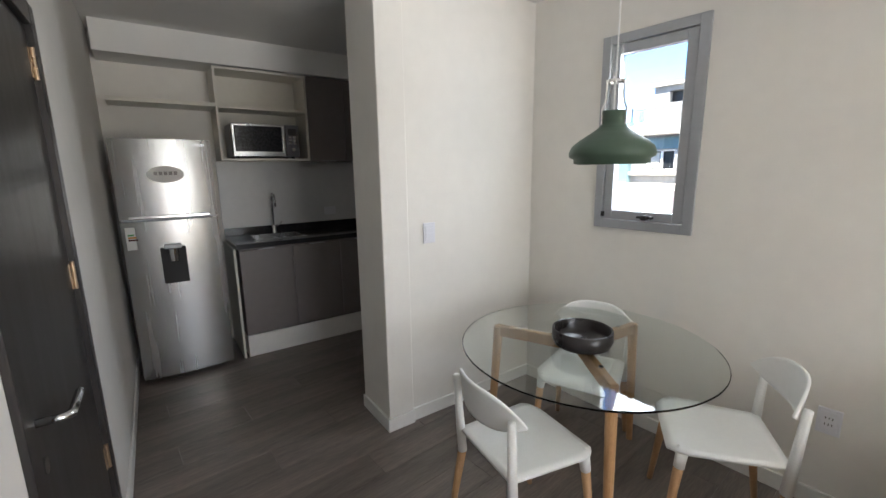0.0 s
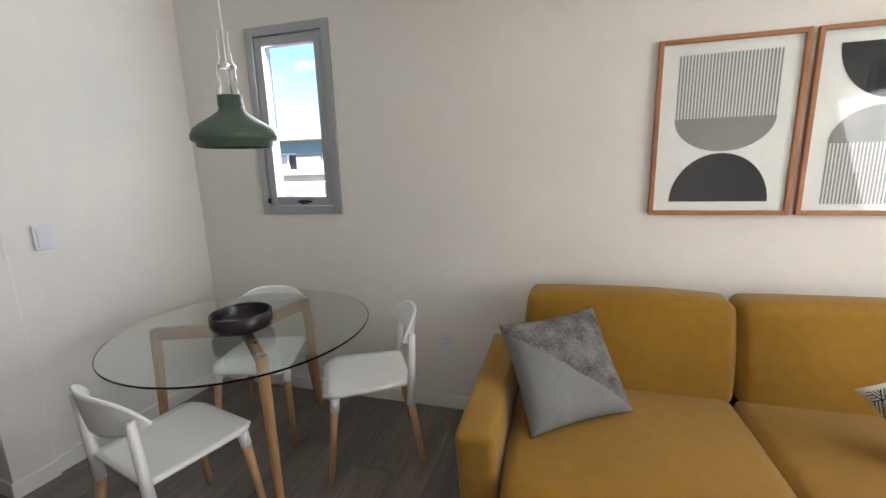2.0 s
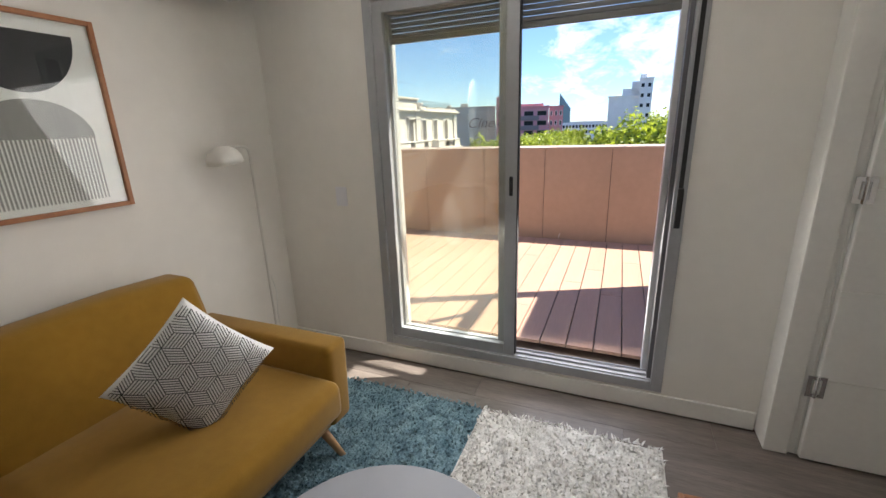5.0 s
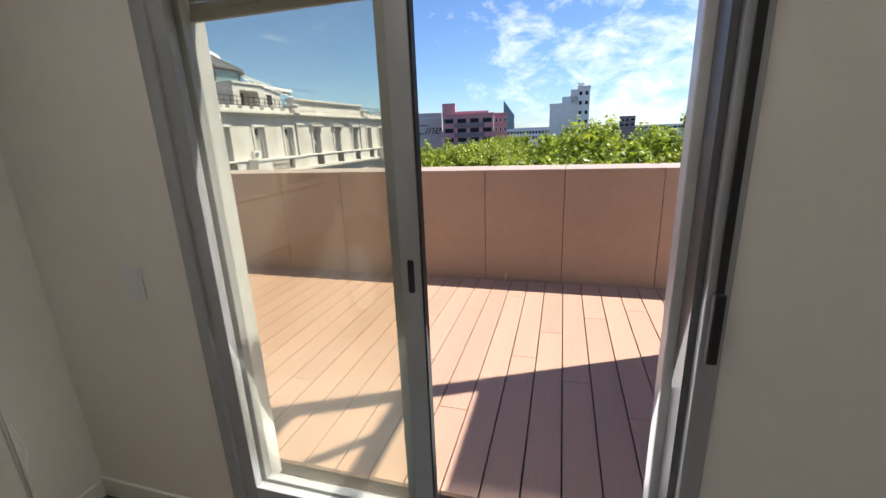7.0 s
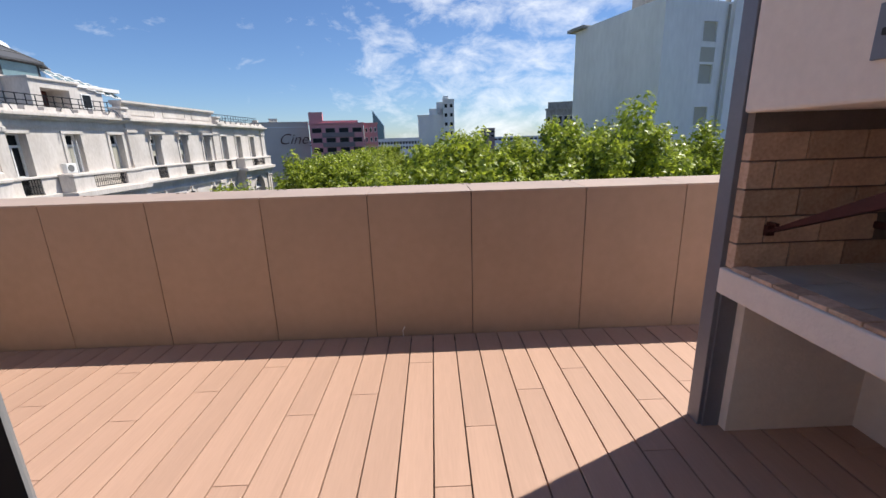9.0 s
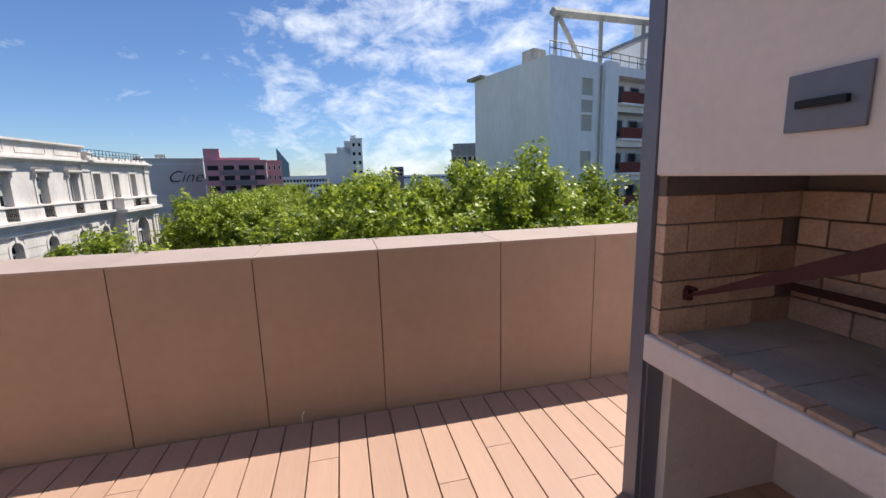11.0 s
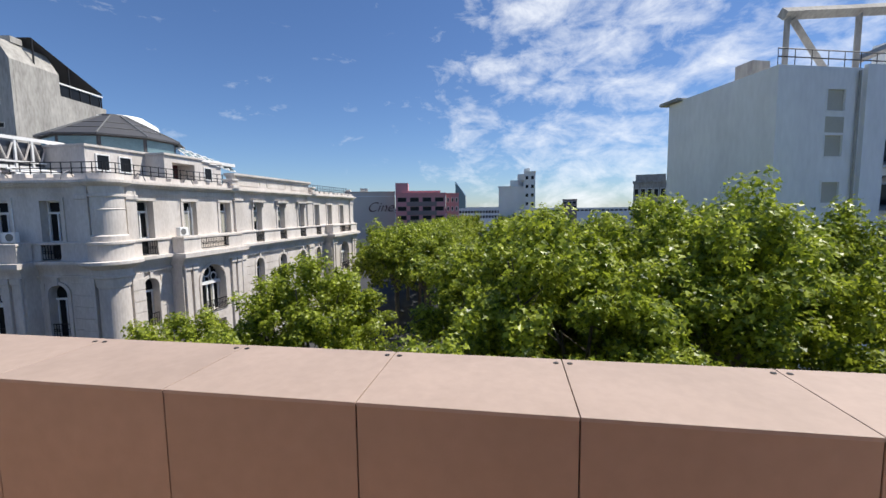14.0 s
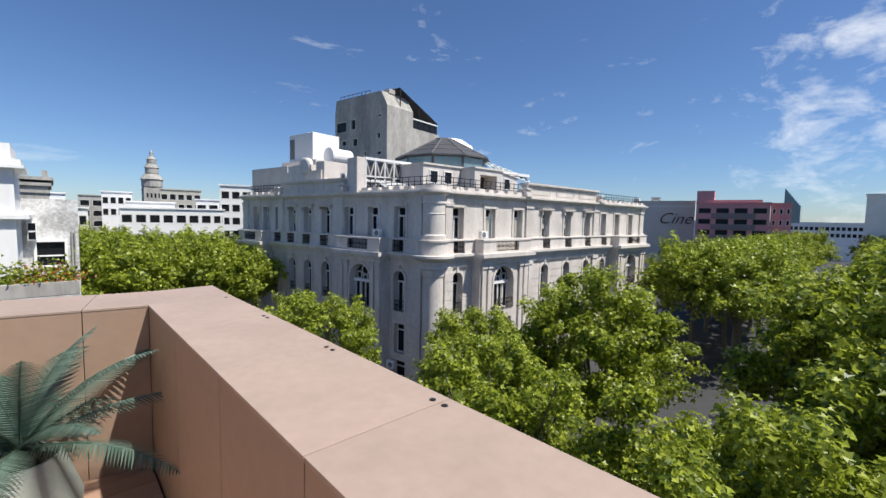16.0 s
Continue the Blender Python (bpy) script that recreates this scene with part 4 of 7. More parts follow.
def white_pillow():
    root = thing("throw_pillow", pose(3.575, -0.745, 0.66, -8, 47, -36), "white throw pillow printed with black hexagon line pattern", "pillow", "sofa pillows")
    size, thick = 0.405, 0.15
    part("cover", pillow_mesh(bmesh.new(), size, thick, 16), "white_cloth", root, smooth=True)
    bm = bmesh.new()

    def surf(x, z):
        u, v = 2 * x / size, 2 * z / size
        return thick / 2 * max(0.0, (1 - u ** 4) * (1 - v ** 4)) ** 0.6 * (1 - 0.08 * (1 - abs(u)) * v * v) + 0.0035

    def line(x0, z0, x1, z1, w):
        n = 6
        d = Vector((x1 - x0, 0, z1 - z0))
        if d.length < 0.004:
            return
        side = Vector((-d.z, 0, d.x)).normalized() * w / 2
        prev = None
        for i in range(n + 1):
            x, z = x0 + (x1 - x0) * i / n, z0 + (z1 - z0) * i / n
            if max(abs(x), abs(z)) > size / 2 * 0.93:
                prev = None
                continue
            y = -surf(x, z)
            now = [bm.verts.new((x + side.x, y, z + side.z)), bm.verts.new((x - side.x, y, z - side.z))]
            if prev:
                bm.faces.new((prev[0], prev[1], now[1], now[0]))
            prev = now

    R = 0.062
    h = R * math.sqrt(3) / 2
    for row in range(-4, 5):
        for col in range(-4, 5):
            cx, cz = (col + 0.5 * (row % 2)) * 2 * h, row * 1.5 * R
            corners = [(cx + R * math.sin(radians(60 * k)), cz + R * math.cos(radians(60 * k))) for k in range(7)]
            for k in range(6):
                if k < 3:
                    line(*corners[k], *corners[k + 1], 0.0031)
            for k in (1, 3, 5):
                line(cx, cz, *corners[k], 0.0031)
            for k0 in (1, 3, 5):
                a, b = Vector(corners[k0 % 6]), Vector(corners[(k0 + 1) % 6])
                for q in range(1, 6):
                    f = q / 6
                    line(cx + (a.x - cx) * f, cz + (a.y - cz) * f, cx + (a.x - cx) * f + (b.x - a.x), cz + (a.y - cz) * f + (b.y - a.y), 0.0029)
    part("printed_pattern", bm, "ink", root, "fine black printed lines")


white_pillow()


def picture(x0, x1, z0, z1, flip):
    root = thing("framed_print", pose((x0 + x1) / 2, -0.001, (z0 + z1) / 2), "teak-framed abstract print with half circles in grey and black" if not flip else "teak-framed abstract print, black half circle over a grey striped arch", "picture", "pair of prints")
    w, h = (x1 - x0) / 2, (z1 - z0) / 2
    part("frame", ring_frame(bmesh.new(), -w, w, -h, h, 0.02, -0.026, 0.0, 0.003), "oak_frame", root)
    pr = part("print", box(-w + 0.019, w - 0.019, -0.008, -0.004, -h + 0.019, h - 0.019), "paper", root)

    def half_disc(cx, cz, r, up, y):
        bm = bmesh.new()
        ring = [bm.verts.new((cx + r * math.cos(math.pi * i / 40), y, cz + up * r * math.sin(math.pi * i / 40))) for i in range(41)]
        bm.faces.new(ring)
        return bm

    def bars(a, b, z_lo, z_hi, n, y=-0.0092):
        bm = bmesh.new()
        step = (b - a) / n
        for i in range(n):
            x = a + step * (i + 0.25)
            bx(bm, x, x + step * 0.5, y, y + 0.001, z_lo, z_hi)
        return bm

    r = w * 0.70
    if not flip:
        part("printed_shape", bars(-r, r, 0.049, 0.325, 30), "print_grey", pr, "grey vertical stripes")
        part("printed_shape", half_disc(0, 0.049, r, -0.74, -0.0093), "print_grey", pr, "grey half circle")
        part("printed_shape", half_disc(0, -0.332, r, 1.1, -0.0093), "print_black", pr, "black half circle")
    else:
        part("printed_shape", half_disc(0, 0.322, r, -1.12, -0.0093), "print_black", pr, "black half circle")
        part("printed_shape", half_disc(0, -0.083, r, 0.76, -0.0093), "print_grey", pr, "grey half circle")
        part("printed_shape", bars(-r, r, -0.345, -0.083, 30), "print_grey", pr, "grey vertical stripes")
    part("glazing", box(-w + 0.019, w - 0.019, -0.017, -0.0145, -h + 0.019, h - 0.019), "glass", root, "reflective picture glass").visible_shadow = False


picture(2.742, 3.322, 1.207, 1.995, False)
picture(3.345, 3.925, 1.207, 1.995, True)


def floor_lamp():
    root = thing("floor_lamp", pose(4.585, -0.10, 0.0), "slim cream metal floor lamp with a small dome shade", "floor lamp")
    part("base", turned([(0, 0), (0.12, 0), (0.12, 0.012), (0.02, 0.02), (0, 0.02)], 32), "lamp_white", root, smooth=False)
    part("pole", tube([(0, 0, 0.015), (0, 0, 1.385), (-0.004, 0, 1.42), (-0.025, -0.004, 1.44), (-0.06, -0.008, 1.445), (-0.14, -0.012, 1.445)], 0.008, 10), "lamp_white", root, smooth=True)
    prof = [(0.0, 0.095), (0.035, 0.09), (0.07, 0.07), (0.092, 0.035), (0.097, 0.0), (0.093, 0.0), (0.085, 0.035), (0.06, 0.065), (0, 0.085)]
    part("shade", turned(prof, 32, pose(-0.195, -0.02, 1.362, 0, -8)), "lamp_white", root, "cream dome shade", True)
    part("cable", tube([(0.012, -0.01, 0.62), (0.03, -0.02, 0.5), (0.0, -0.03, 0.36), (0.02, -0.02, 0.2), (0.05, -0.02, 0.03), (0.12, -0.01, 0.008)], 0.003, 6), "white_plastic", root, "thin grey cable", True)


floor_lamp()


def air_conditioner():
    root = thing("air_conditioner", pose(3.78, 0, 2.25), "white split air conditioner high on the wall", "air conditioner")
    bm = bmesh.new()
    prof = [(0.0, 0.0), (-0.13, 0.0), (-0.185, 0.03), (-0.20, 0.08), (-0.20, 0.134), (0.0, 0.134)]
    a = [bm.verts.new((0, y, z)) for y, z in prof]
    b = [bm.verts.new((0.92, y, z)) for y, z in prof]
    for i in range(len(prof)):
        j = (i + 1) % len(prof)
        bm.faces.new((a[i], a[j], b[j], b[i]))
    bm.faces.new(a)
    bm.faces.new(list(reversed(b)))
    bmesh.ops.bevel(bm, geom=bm.edges[:], offset=0.008, segments=2, affect="EDGES")
    part("body", bm, "white_plastic", root)
    part("flap", box(0.06, 0.86, -0.175, -0.075, -0.007, 0.001, 0.003), "shelf", root, "lower air flap")
    part("outlet", box(0.07, 0.85, -0.07, -0.03, -0.003, 0.001), "rubber", root, "dark outlet slot")


air_conditioner()


def coffee_table():
    root = thing("coffee_table", pose(3.30, -1.675, 0.012), "low round white coffee table on the rug", "coffee table")
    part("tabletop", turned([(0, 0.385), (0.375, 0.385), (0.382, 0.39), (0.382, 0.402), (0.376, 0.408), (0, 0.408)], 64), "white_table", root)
    for k in range(3):
        a = radians(90 + 120 * k)
        part("leg", rod(bmesh.new(), (0.30 * math.cos(a), 0.30 * math.sin(a), 0), (0.22 * math.cos(a), 0.22 * math.sin(a), 0.386), 0.013, 0.021), "beech", root)


coffee_table()


def tray_table():
    root = thing("side_table", pose(3.83, -2.40, 0, 0, 0, 4), "white-topped side table with a raised wooden rim", "side table")
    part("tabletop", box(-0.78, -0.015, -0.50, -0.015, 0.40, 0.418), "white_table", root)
    bm = bmesh.new()
    bx(bm, -0.80, 0, -0.015, 0, 0.385, 0.452, 0.003)
    bx(bm, -0.80, 0, -0.515, -0.50, 0.385, 0.452, 0.003)
    bx(bm, -0.015, 0, -0.50, -0.015, 0.385, 0.452, 0.003)
    bx(bm, -0.80, -0.785, -0.50, -0.015, 0.385, 0.452, 0.003)
    part("rim", bm, "oak_frame", root, "raised teak rim")
    for x in (-0.76, -0.04):
        for y in (-0.475, -0.04):
            part("leg", rod(bmesh.new(), (x, y, 0), (x, y, 0.40), 0.014, 0.02), "beech", root)


tray_table()


def rug():
    rn = random.Random(77)
    root = thing("rug", pose(0, 0, 0), "shaggy rug in teal and cream halves", "rug")
    for nm, mt, y0, y1 in (("teal_half", "rug_teal", -1.57, -0.62), ("cream_half", "rug_cream", -2.46, -1.57)):
        bm = bmesh.new()
        x0, x1, st = 2.45, 4.555, 0.021
        nx, ny = int((x1 - x0) / st), int((y1 - y0) / st)
        g = []
        for i in range(nx + 1):
            col = []
            for j in range(ny + 1):
                x, y = x0 + (x1 - x0) * i / nx, y0 + (y1 - y0) * j / ny
                e = i in (0, nx) or j in (0, ny)
                z = 0.0005 if e else 0.010 + 0.007 * noise.noise(Vector((x * 26, y * 26, 0))) + 0.004 * noise.noise(Vector((x * 70, y * 70, 3)))
                if e and (i in (0, nx)):
                    x += 0.008 * noise.noise(Vector((y * 30, 1, 0)))
                col.append(bm.verts.new((x, y, z)))
            g.append(col)
        for i in range(nx):
            for j in range(ny):
                bm.faces.new((g[i][j], g[i + 1][j], g[i + 1][j + 1], g[i][j + 1]))
        half = part(nm, bm, mt, root, smooth=True)
        # shaggy pile: short curved blades of wool
        verts, faces = [], []
        for k in range(15000):
            x, y = rn.uniform(x0 - 0.006, x1 + 0.006), rn.uniform(y0 + 0.006, y1 - 0.006)
            a, lean = rn.uniform(0, 6.28), rn.uniform(0.006, 0.028)
            w, t = rn.uniform(0.003, 0.006), rn.uniform(0.014, 0.027)
            c, s = math.cos(a), math.sin(a)
            o = len(verts)
            verts += [(x - s * w, y + c * w, 0.006), (x + s * w, y - c * w, 0.006), (x + c * lean * 0.4 + s * w, y + s * lean * 0.4 - c * w, t * 0.7), (x + c * lean * 0.4 - s * w, y + s * lean * 0.4 + c * w, t * 0.7), (x + c * lean, y + s * lean, t)]
            faces += [(o, o + 1, o + 2, o + 3), (o + 3, o + 2, o + 4)]
        me = bpy.data.meshes.new("wool_pile")
        me.from_pydata(verts, [], faces)
        me.materials.append(M[mt])
        tagged(part("wool_pile", me, "", half), "", "", "", "stuff")


rug()

# ---- terrace ----
PIN, POUT, PTOP = 7.665, 8.16, 1.265
JOINTS = [-6.2, -5.44, -4.36, -3.604, -2.894, -2.085, -1.36, -0.62, 0.166, 0.887, 1.65, 2.43]
structure("terrace_slab", box(XBO, POUT - 0.03, -6.2, 3.3, -0.3, 0.12), "mortar", "terrace slab under the deck")
para = thing("parapet", pose(0, 0, 0), "solid terrace parapet clad in brown fibre cement panels", "parapet", kind="structure")
part("core", box(PIN + 0.02, POUT - 0.02, -6.2, 2.9, -0.3, PTOP - 0.03), "dark_gap", para)
RET = pose(PIN, 2.43, 0, 0, 0, 180 - 11)
part("core", placed(box(-0.45, 3.2, -0.55, -0.02, -0.3, PTOP - 0.03), RET), "dark_gap", para)
for a, b in zip(JOINTS, JOINTS[1:]):
    part("panel", box(PIN, PIN + 0.02, a + 0.0025, b - 0.0025, DECK - 0.03, PTOP - 0.014, 0.0015), "parapet", para)
    part("outer_panel", box(POUT - 0.02, POUT, a + 0.0025, b - 0.0025, -0.3, PTOP - 0.014), "parapet", para)
    c = part("coping_panel", box(PIN - 0.003, POUT + 0.006, a + 0.002, b - 0.002, PTOP - 0.014, PTOP, 0.0015), "coping", para)
    for dy in (a + 0.028, b - 0.028):
        part("bolt_cap", turned([(0.0, 0.0), (0.011, 0.0), (0.011, 0.0025), (0, 0.003)], 12, pose(POUT - 0.045, dy, PTOP)), "rubber", c)
for a, b in ((0.0, 0.33), (0.33, 1.09), (1.09, 1.85), (1.85, 3.2)):
    part("panel", placed(box(a + 0.0025, b - 0.0025, -0.02, 0.0, DECK - 0.03, PTOP - 0.014, 0.0015), RET), "parapet", para)
    part("coping_panel", placed(box(a + 0.002 if a else -0.004, b - 0.002, -0.56, 0.003, PTOP - 0.014, PTOP, 0.0015), RET), "coping", para)
bm = bmesh.new()
corner = [(PIN - 0.003, 2.432), (POUT + 0.006, 2.432), (POUT + 0.02, 3.02), (PIN + 0.10, 2.98)]
lo = [bm.verts.new((x, y, PTOP - 0.014)) for x, y in corner]
hi = [bm.verts.new((x, y, PTOP - 0.0005)) for x, y in corner]
for i in range(4):
    j = (i + 1) % 4
    bm.faces.new((lo[i], lo[j], hi[j], hi[i]))
bm.faces.new(hi)
bm.faces.new(list(reversed(lo)))
part("corner_coping", bm, "coping", para)

deck = thing("deck", pose(0, 0, 0), "brown composite decking boards laid towards the parapet", "deck", kind="structure")
rnd = random.Random(5)
PITCH = 0.1609
y = -1.617 - 28 * PITCH
row = 0
board_mesh = {}
while y < 2.95:
    x = XBO + 0.01
    cuts = [XBO + 0.01]
    first = (0.9, 1.6, 1.25, 2.1, 0.6, 1.9)[row % 6] + rnd.uniform(-0.1, 0.1)
    cuts += [XBO + first, PIN - 0.012]
    for a, b in zip(cuts, cuts[1:]):
        L = round(b - a - 0.003, 3)
        ob = part("deck_board", box(-L / 2, L / 2, 0.0, PITCH - 0.007, -0.022, 0.0, 0.002), "deck", deck, m=pose((a + b) / 2, y, DECK))
    y += PITCH
    row += 1


def barbecue():
    root = thing("barbecue", pose(6.545, -3.105, DECK), "built-in plastered brick barbecue with a steel corner post", "barbecue")
    W, D = 1.44, 0.80
    part("post", box(0.0, 0.085, -0.10, 0.0, 0, 4.75, 0.003), "post", root, "grey-blue painted steel post")
    part("hood", box(-W, -0.004, -D, -0.002, 1.49, 2.72, 0.012), "bbq_plaster", root, "beige plastered hood")
    sl = part("hearth_slab", box(-W, 0.0, -D, 0.004, 0.71, 0.83, 0.008), "bbq_plaster", root, "thick plastered hearth slab")
    part("side_wall", box(-0.055, -0.004, -D, -0.104, 0.0, 0.71), "bbq_plaster", root)
    part("back_wall", box(-W, -0.055, -D, -D + 0.06, 0.0, 0.71), "bbq_plaster", root)
    part("shadow_gap", box(-0.012, -0.001, -0.10, -0.02, 0.0, 0.71), "post", root)
    core = part("oven_core", box(-W, -0.003, -D, -D + 0.05, 0.83, 1.49), "mortar", root, "mortar bed behind the bricks")
    part("oven_core", box(-0.042, -0.003, -D + 0.051, -0.024, 0.83, 1.49), "mortar", root, "mortar bed between the bricks")
    brick = mesh_of(box(-0.118, 0.118, 0.0, 0.05, -0.055, 0.055, 0.004), "firebrick", "brick")
    short = mesh_of(box(-0.056, 0.056, 0.0, 0.05, -0.055, 0.055, 0.004), "firebrick", "brick")
    for c in range(6):
        z = 0.83 + 0.058 + c * 0.117
        if z + 0.05 > 1.50:
            break
        off = 0.12 if c % 2 else 0.0
        y = -0.02 - off
        if off:
            part("brick", short, "", core, m=pose(-0.001, -0.02 - 0.058, z, 0, 0, 90))
            y = -0.02 - 0.12
        while y - 0.236 > -D + 0.03:
            part("brick", brick, "", core, m=pose(-0.001, y - 0.12, z, 0, 0, 90))
            y -= 0.243
        x = -0.055 - off
        if off:
            part("brick", short, "", core, m=pose(-0.055 - 0.058, -D + 0.05, z))
        while x - 0.236 > -W:
            part("brick", brick, "", core, m=pose(x - 0.12, -D + 0.05, z))
            x -= 0.243
    for k in range(12):
        part("edge_brick", box(-0.058 - 0.115 * k - 0.11, -0.058 - 0.115 * k, -0.09, -0.008, 0.83, 0.848, 0.004), "firebrick", root, "worn firebrick edge")
    for i in range(6):
        for j in range(3):
            part("hearth_tile", box(-0.06 - 0.235 * i - 0.23, -0.06 - 0.235 * i, -0.10 - 0.22 * j - 0.215, -0.10 - 0.22 * j, 0.831, 0.843, 0.003), "old_concrete", root, "sooty refractory tile")
    dp = part("damper_plate", box(-0.685, -0.495, 0.0, 0.012, 1.605, 1.755, 0.003), "post", root, "dark steel damper plate")
    part("damper_pull", box(-0.65, -0.53, 0.012, 0.03, 1.665, 1.685, 0.003), "rubber", dp)
    bm = bmesh.new()
    ends = []
    for x, z, h in ((-0.075, 1.0, 0.012), (-0.72, 1.262, 0.075), (-1.02, 1.385, 0.085)):
        ends.append([bm.verts.new((x, y, q)) for y, q in ((-0.17, z), (-0.13, z), (-0.13, z + h), (-0.17, z + h))])
    for p, q in zip(ends, ends[1:]):
        for i in range(4):
            bm.faces.new((p[i], p[(i + 1) % 4], q[(i + 1) % 4], q[i]))
    bm.faces.new(ends[0])
    bm.faces.new(ends[-1])
    part("grill_rail", bm, "rust", root, "slanted dark red iron grill arm")
    part("grill_rail", box(-1.36, -0.06, -0.62, -0.60, 1.0, 1.03), "rust", root, "dark red iron grill rail")
    bm = box(-0.075, -0.05, -0.16, -0.13, 0.985, 1.03)
    bx(bm, -0.10, -0.05, -0.155, -0.14, 1.03, 1.042)
    part("bracket", bm, "rust", root)
    # unseen canopy pieces, added and shaped to throw the deck's shadow and sun patches
    part("unseen_canopy_beam", box(-W, 0.085, -0.10, 0.0, 4.56, 4.75, 0.004), "post", root, "unseen steel canopy beam added to shade the deck")
    for x0, x1 in ((-0.86, -0.58), (-0.30, -0.58)):
        part("unseen_canopy_brace", rod(bmesh.new(), (x0, -0.04, 3.56), (x1, -0.04, 4.56), 0.03, n=6), "post", root)
    part("unseen_canopy_bar", box(-W, 0.0, -0.06, -0.02, 3.42, 3.56), "post", root)
    # unseen upright, cut narrow so that sun passes beside it
    part("canopy_post", box(-W, -W + 0.56, -0.06, 0.0, 2.72, 4.56), "bbq_plaster", root)


barbecue()


def cycad():
    root = thing("potted_cycad", pose(7.07, 2.22, DECK), "cycad palm with stiff feathery fronds in a pale sage pot", "potted plant")
    pot = part("pot", turned([(0, 0), (0.16, 0), (0.235, 0.05), (0.24, 0.12), (0.165, 0.38), (0.15, 0.38), (0.15, 0.33), (0, 0.33)], 36), "pot", root, "pale sage tapered pot", True)
    pot.data.set_sharp_from_angle(angle=radians(50))
    part("soil", turned([(0.148, 0.335), (0, 0.35)], 24), "soil", pot)
    part("stem", turned([(0.06, 0.33), (0.075, 0.38), (0.06, 0.43), (0, 0.45)], 16), "bark", root, smooth=True)
    rn = random.Random(11)
    for k in range(21):
        az = 2 * math.pi * (k * 0.381966)
        lift = radians(84 - 74 * (k / 20) ** 0.8)
        L = rn.uniform(0.72, 0.98) * (0.85 if k < 5 else 1)
        bm = bmesh.new()
        pts = []
        p = Vector((0, 0, 0.42))
        e = lift
        n = 16
        for i in range(n + 1):
            pts.append(p.copy())
            p = p + Vector((math.cos(az) * math.cos(e), math.sin(az) * math.cos(e), math.sin(e))) * L / n
            e -= radians(2.6 + 1.3 * (i / n))
        for i in range(n):
            rod(bm, pts[i], pts[i + 1], 0.006 * (1 - i / n) + 0.0015, 0.006 * (1 - (i + 1) / n) + 0.0015, 4)
        side0 = Vector((-math.sin(az), math.cos(az), 0))
        for i in range(2, n * 3):
            f = i / (n * 3)
            q = f * n
            a = pts[int(q)].lerp(pts[min(int(q) + 1, n)], q - int(q))
            d = (pts[min(int(q) + 1, n)] - pts[int(q)]).normalized()
            up = side0.cross(d)
            ln = 0.135 * math.sin(math.pi * min(1, 0.14 + f * 0.88)) ** 0.7 + 0.015
            for s in (-1, 1):
                tip = a + side0 * s * ln * 0.78 + d * ln * 0.55 + up * ln * 0.22 * (1 if d.z > -5 else 1)
                wv = d * 0.0085
                v = [bm.verts.new(a - wv), bm.verts.new(a + wv), bm.verts.new(tip)]
                bm.faces.new(v)
        me = bpy.data.meshes.new("frond")
        bm.to_mesh(me)
        bm.free()
        me.materials.append(M["frond"])
        part("frond", me, "", root)


cycad()
ob = thing("electric_conduit", pose(7.655, -1.56, DECK), "small pale wire end sticking up from the deck", "wire")
part("wire", tube([(0, 0, -0.005), (-0.004, 0.005, 0.04), (0, -0.012, 0.075)], 0.003, 6), "label_white", ob)
ob = thing("pipe_cap", pose(6.05, -3.84, 0.30), "rusty pipe stub under the barbecue", "pipe")
part("stub", rod(bmesh.new(), (0, -0.004, 0), (0, 0.06, 0), 0.022), "firebrick", ob)

# ---- the city ----
GROUND = -14.0
bm = bmesh.new()
bmesh.ops.create_grid(bm, x_segments=8, y_segments=8, size=2500, matrix=Matrix.Translation((0, 0, GROUND)))
structure("ground", bm, "asphalt", "grey street and city ground")
structure("own_building", box(-12, POUT - 0.03, -14, 3.3, GROUND, -0.31), "cream_stone", "lower storeys of the building under the terrace")


def frame_matrix(x, y, ux, uy, out_left=False):
    """s along (ux, uy), d outwards, z up."""
    l = math.hypot(ux, uy)
    ux, uy = ux / l, uy / l
    nx, ny = (-uy, ux) if out_left else (uy, -ux)
    return Matrix(((ux, nx, 0, x), (uy, ny, 0, y), (0, 0, 1, 0), (0, 0, 0, 1)))


def arch_bm(s, w, z0, z1, d0, d1):
    """A solid with a round head, used as pane or frame behind an arch."""
    bm = bmesh.new()
    pts = [(s - w, z0), (s + w, z0)] + [(s + w * math.cos(math.pi * i / 12), z1 - w + w * math.sin(math.pi * i / 12)) for i in range(13)]
    a = [bm.verts.new((p, d0, q)) for p, q in pts]
    b = [bm.verts.new((p, d1, q)) for p, q in pts]
    for i in range(len(pts)):
        j = (i + 1) % len(pts)
        bm.faces.new((a[i], a[j], b[j], b[i]))
    bm.faces.new(a)
    bm.faces.new(list(reversed(b)))
    return bm


def arch_fill(bm, s, w, z1, d0, d1):
    """Fills the two corners between a square hole and its round head."""
    for side in (-1, 1):
        for i in range(6):
            a0, a1 = math.pi / 2 * i / 6, math.pi / 2 * (i + 1) / 6
            x0, x1 = w * math.cos(a1), w * math.cos(a0)
            zz = z1 - w + w * math.sin(a1) * 0.5 + w * math.sin(a0) * 0.5
            bx(bm, *sorted((s + side * x0, s + side * x1)), d0, d1, zz, z1)


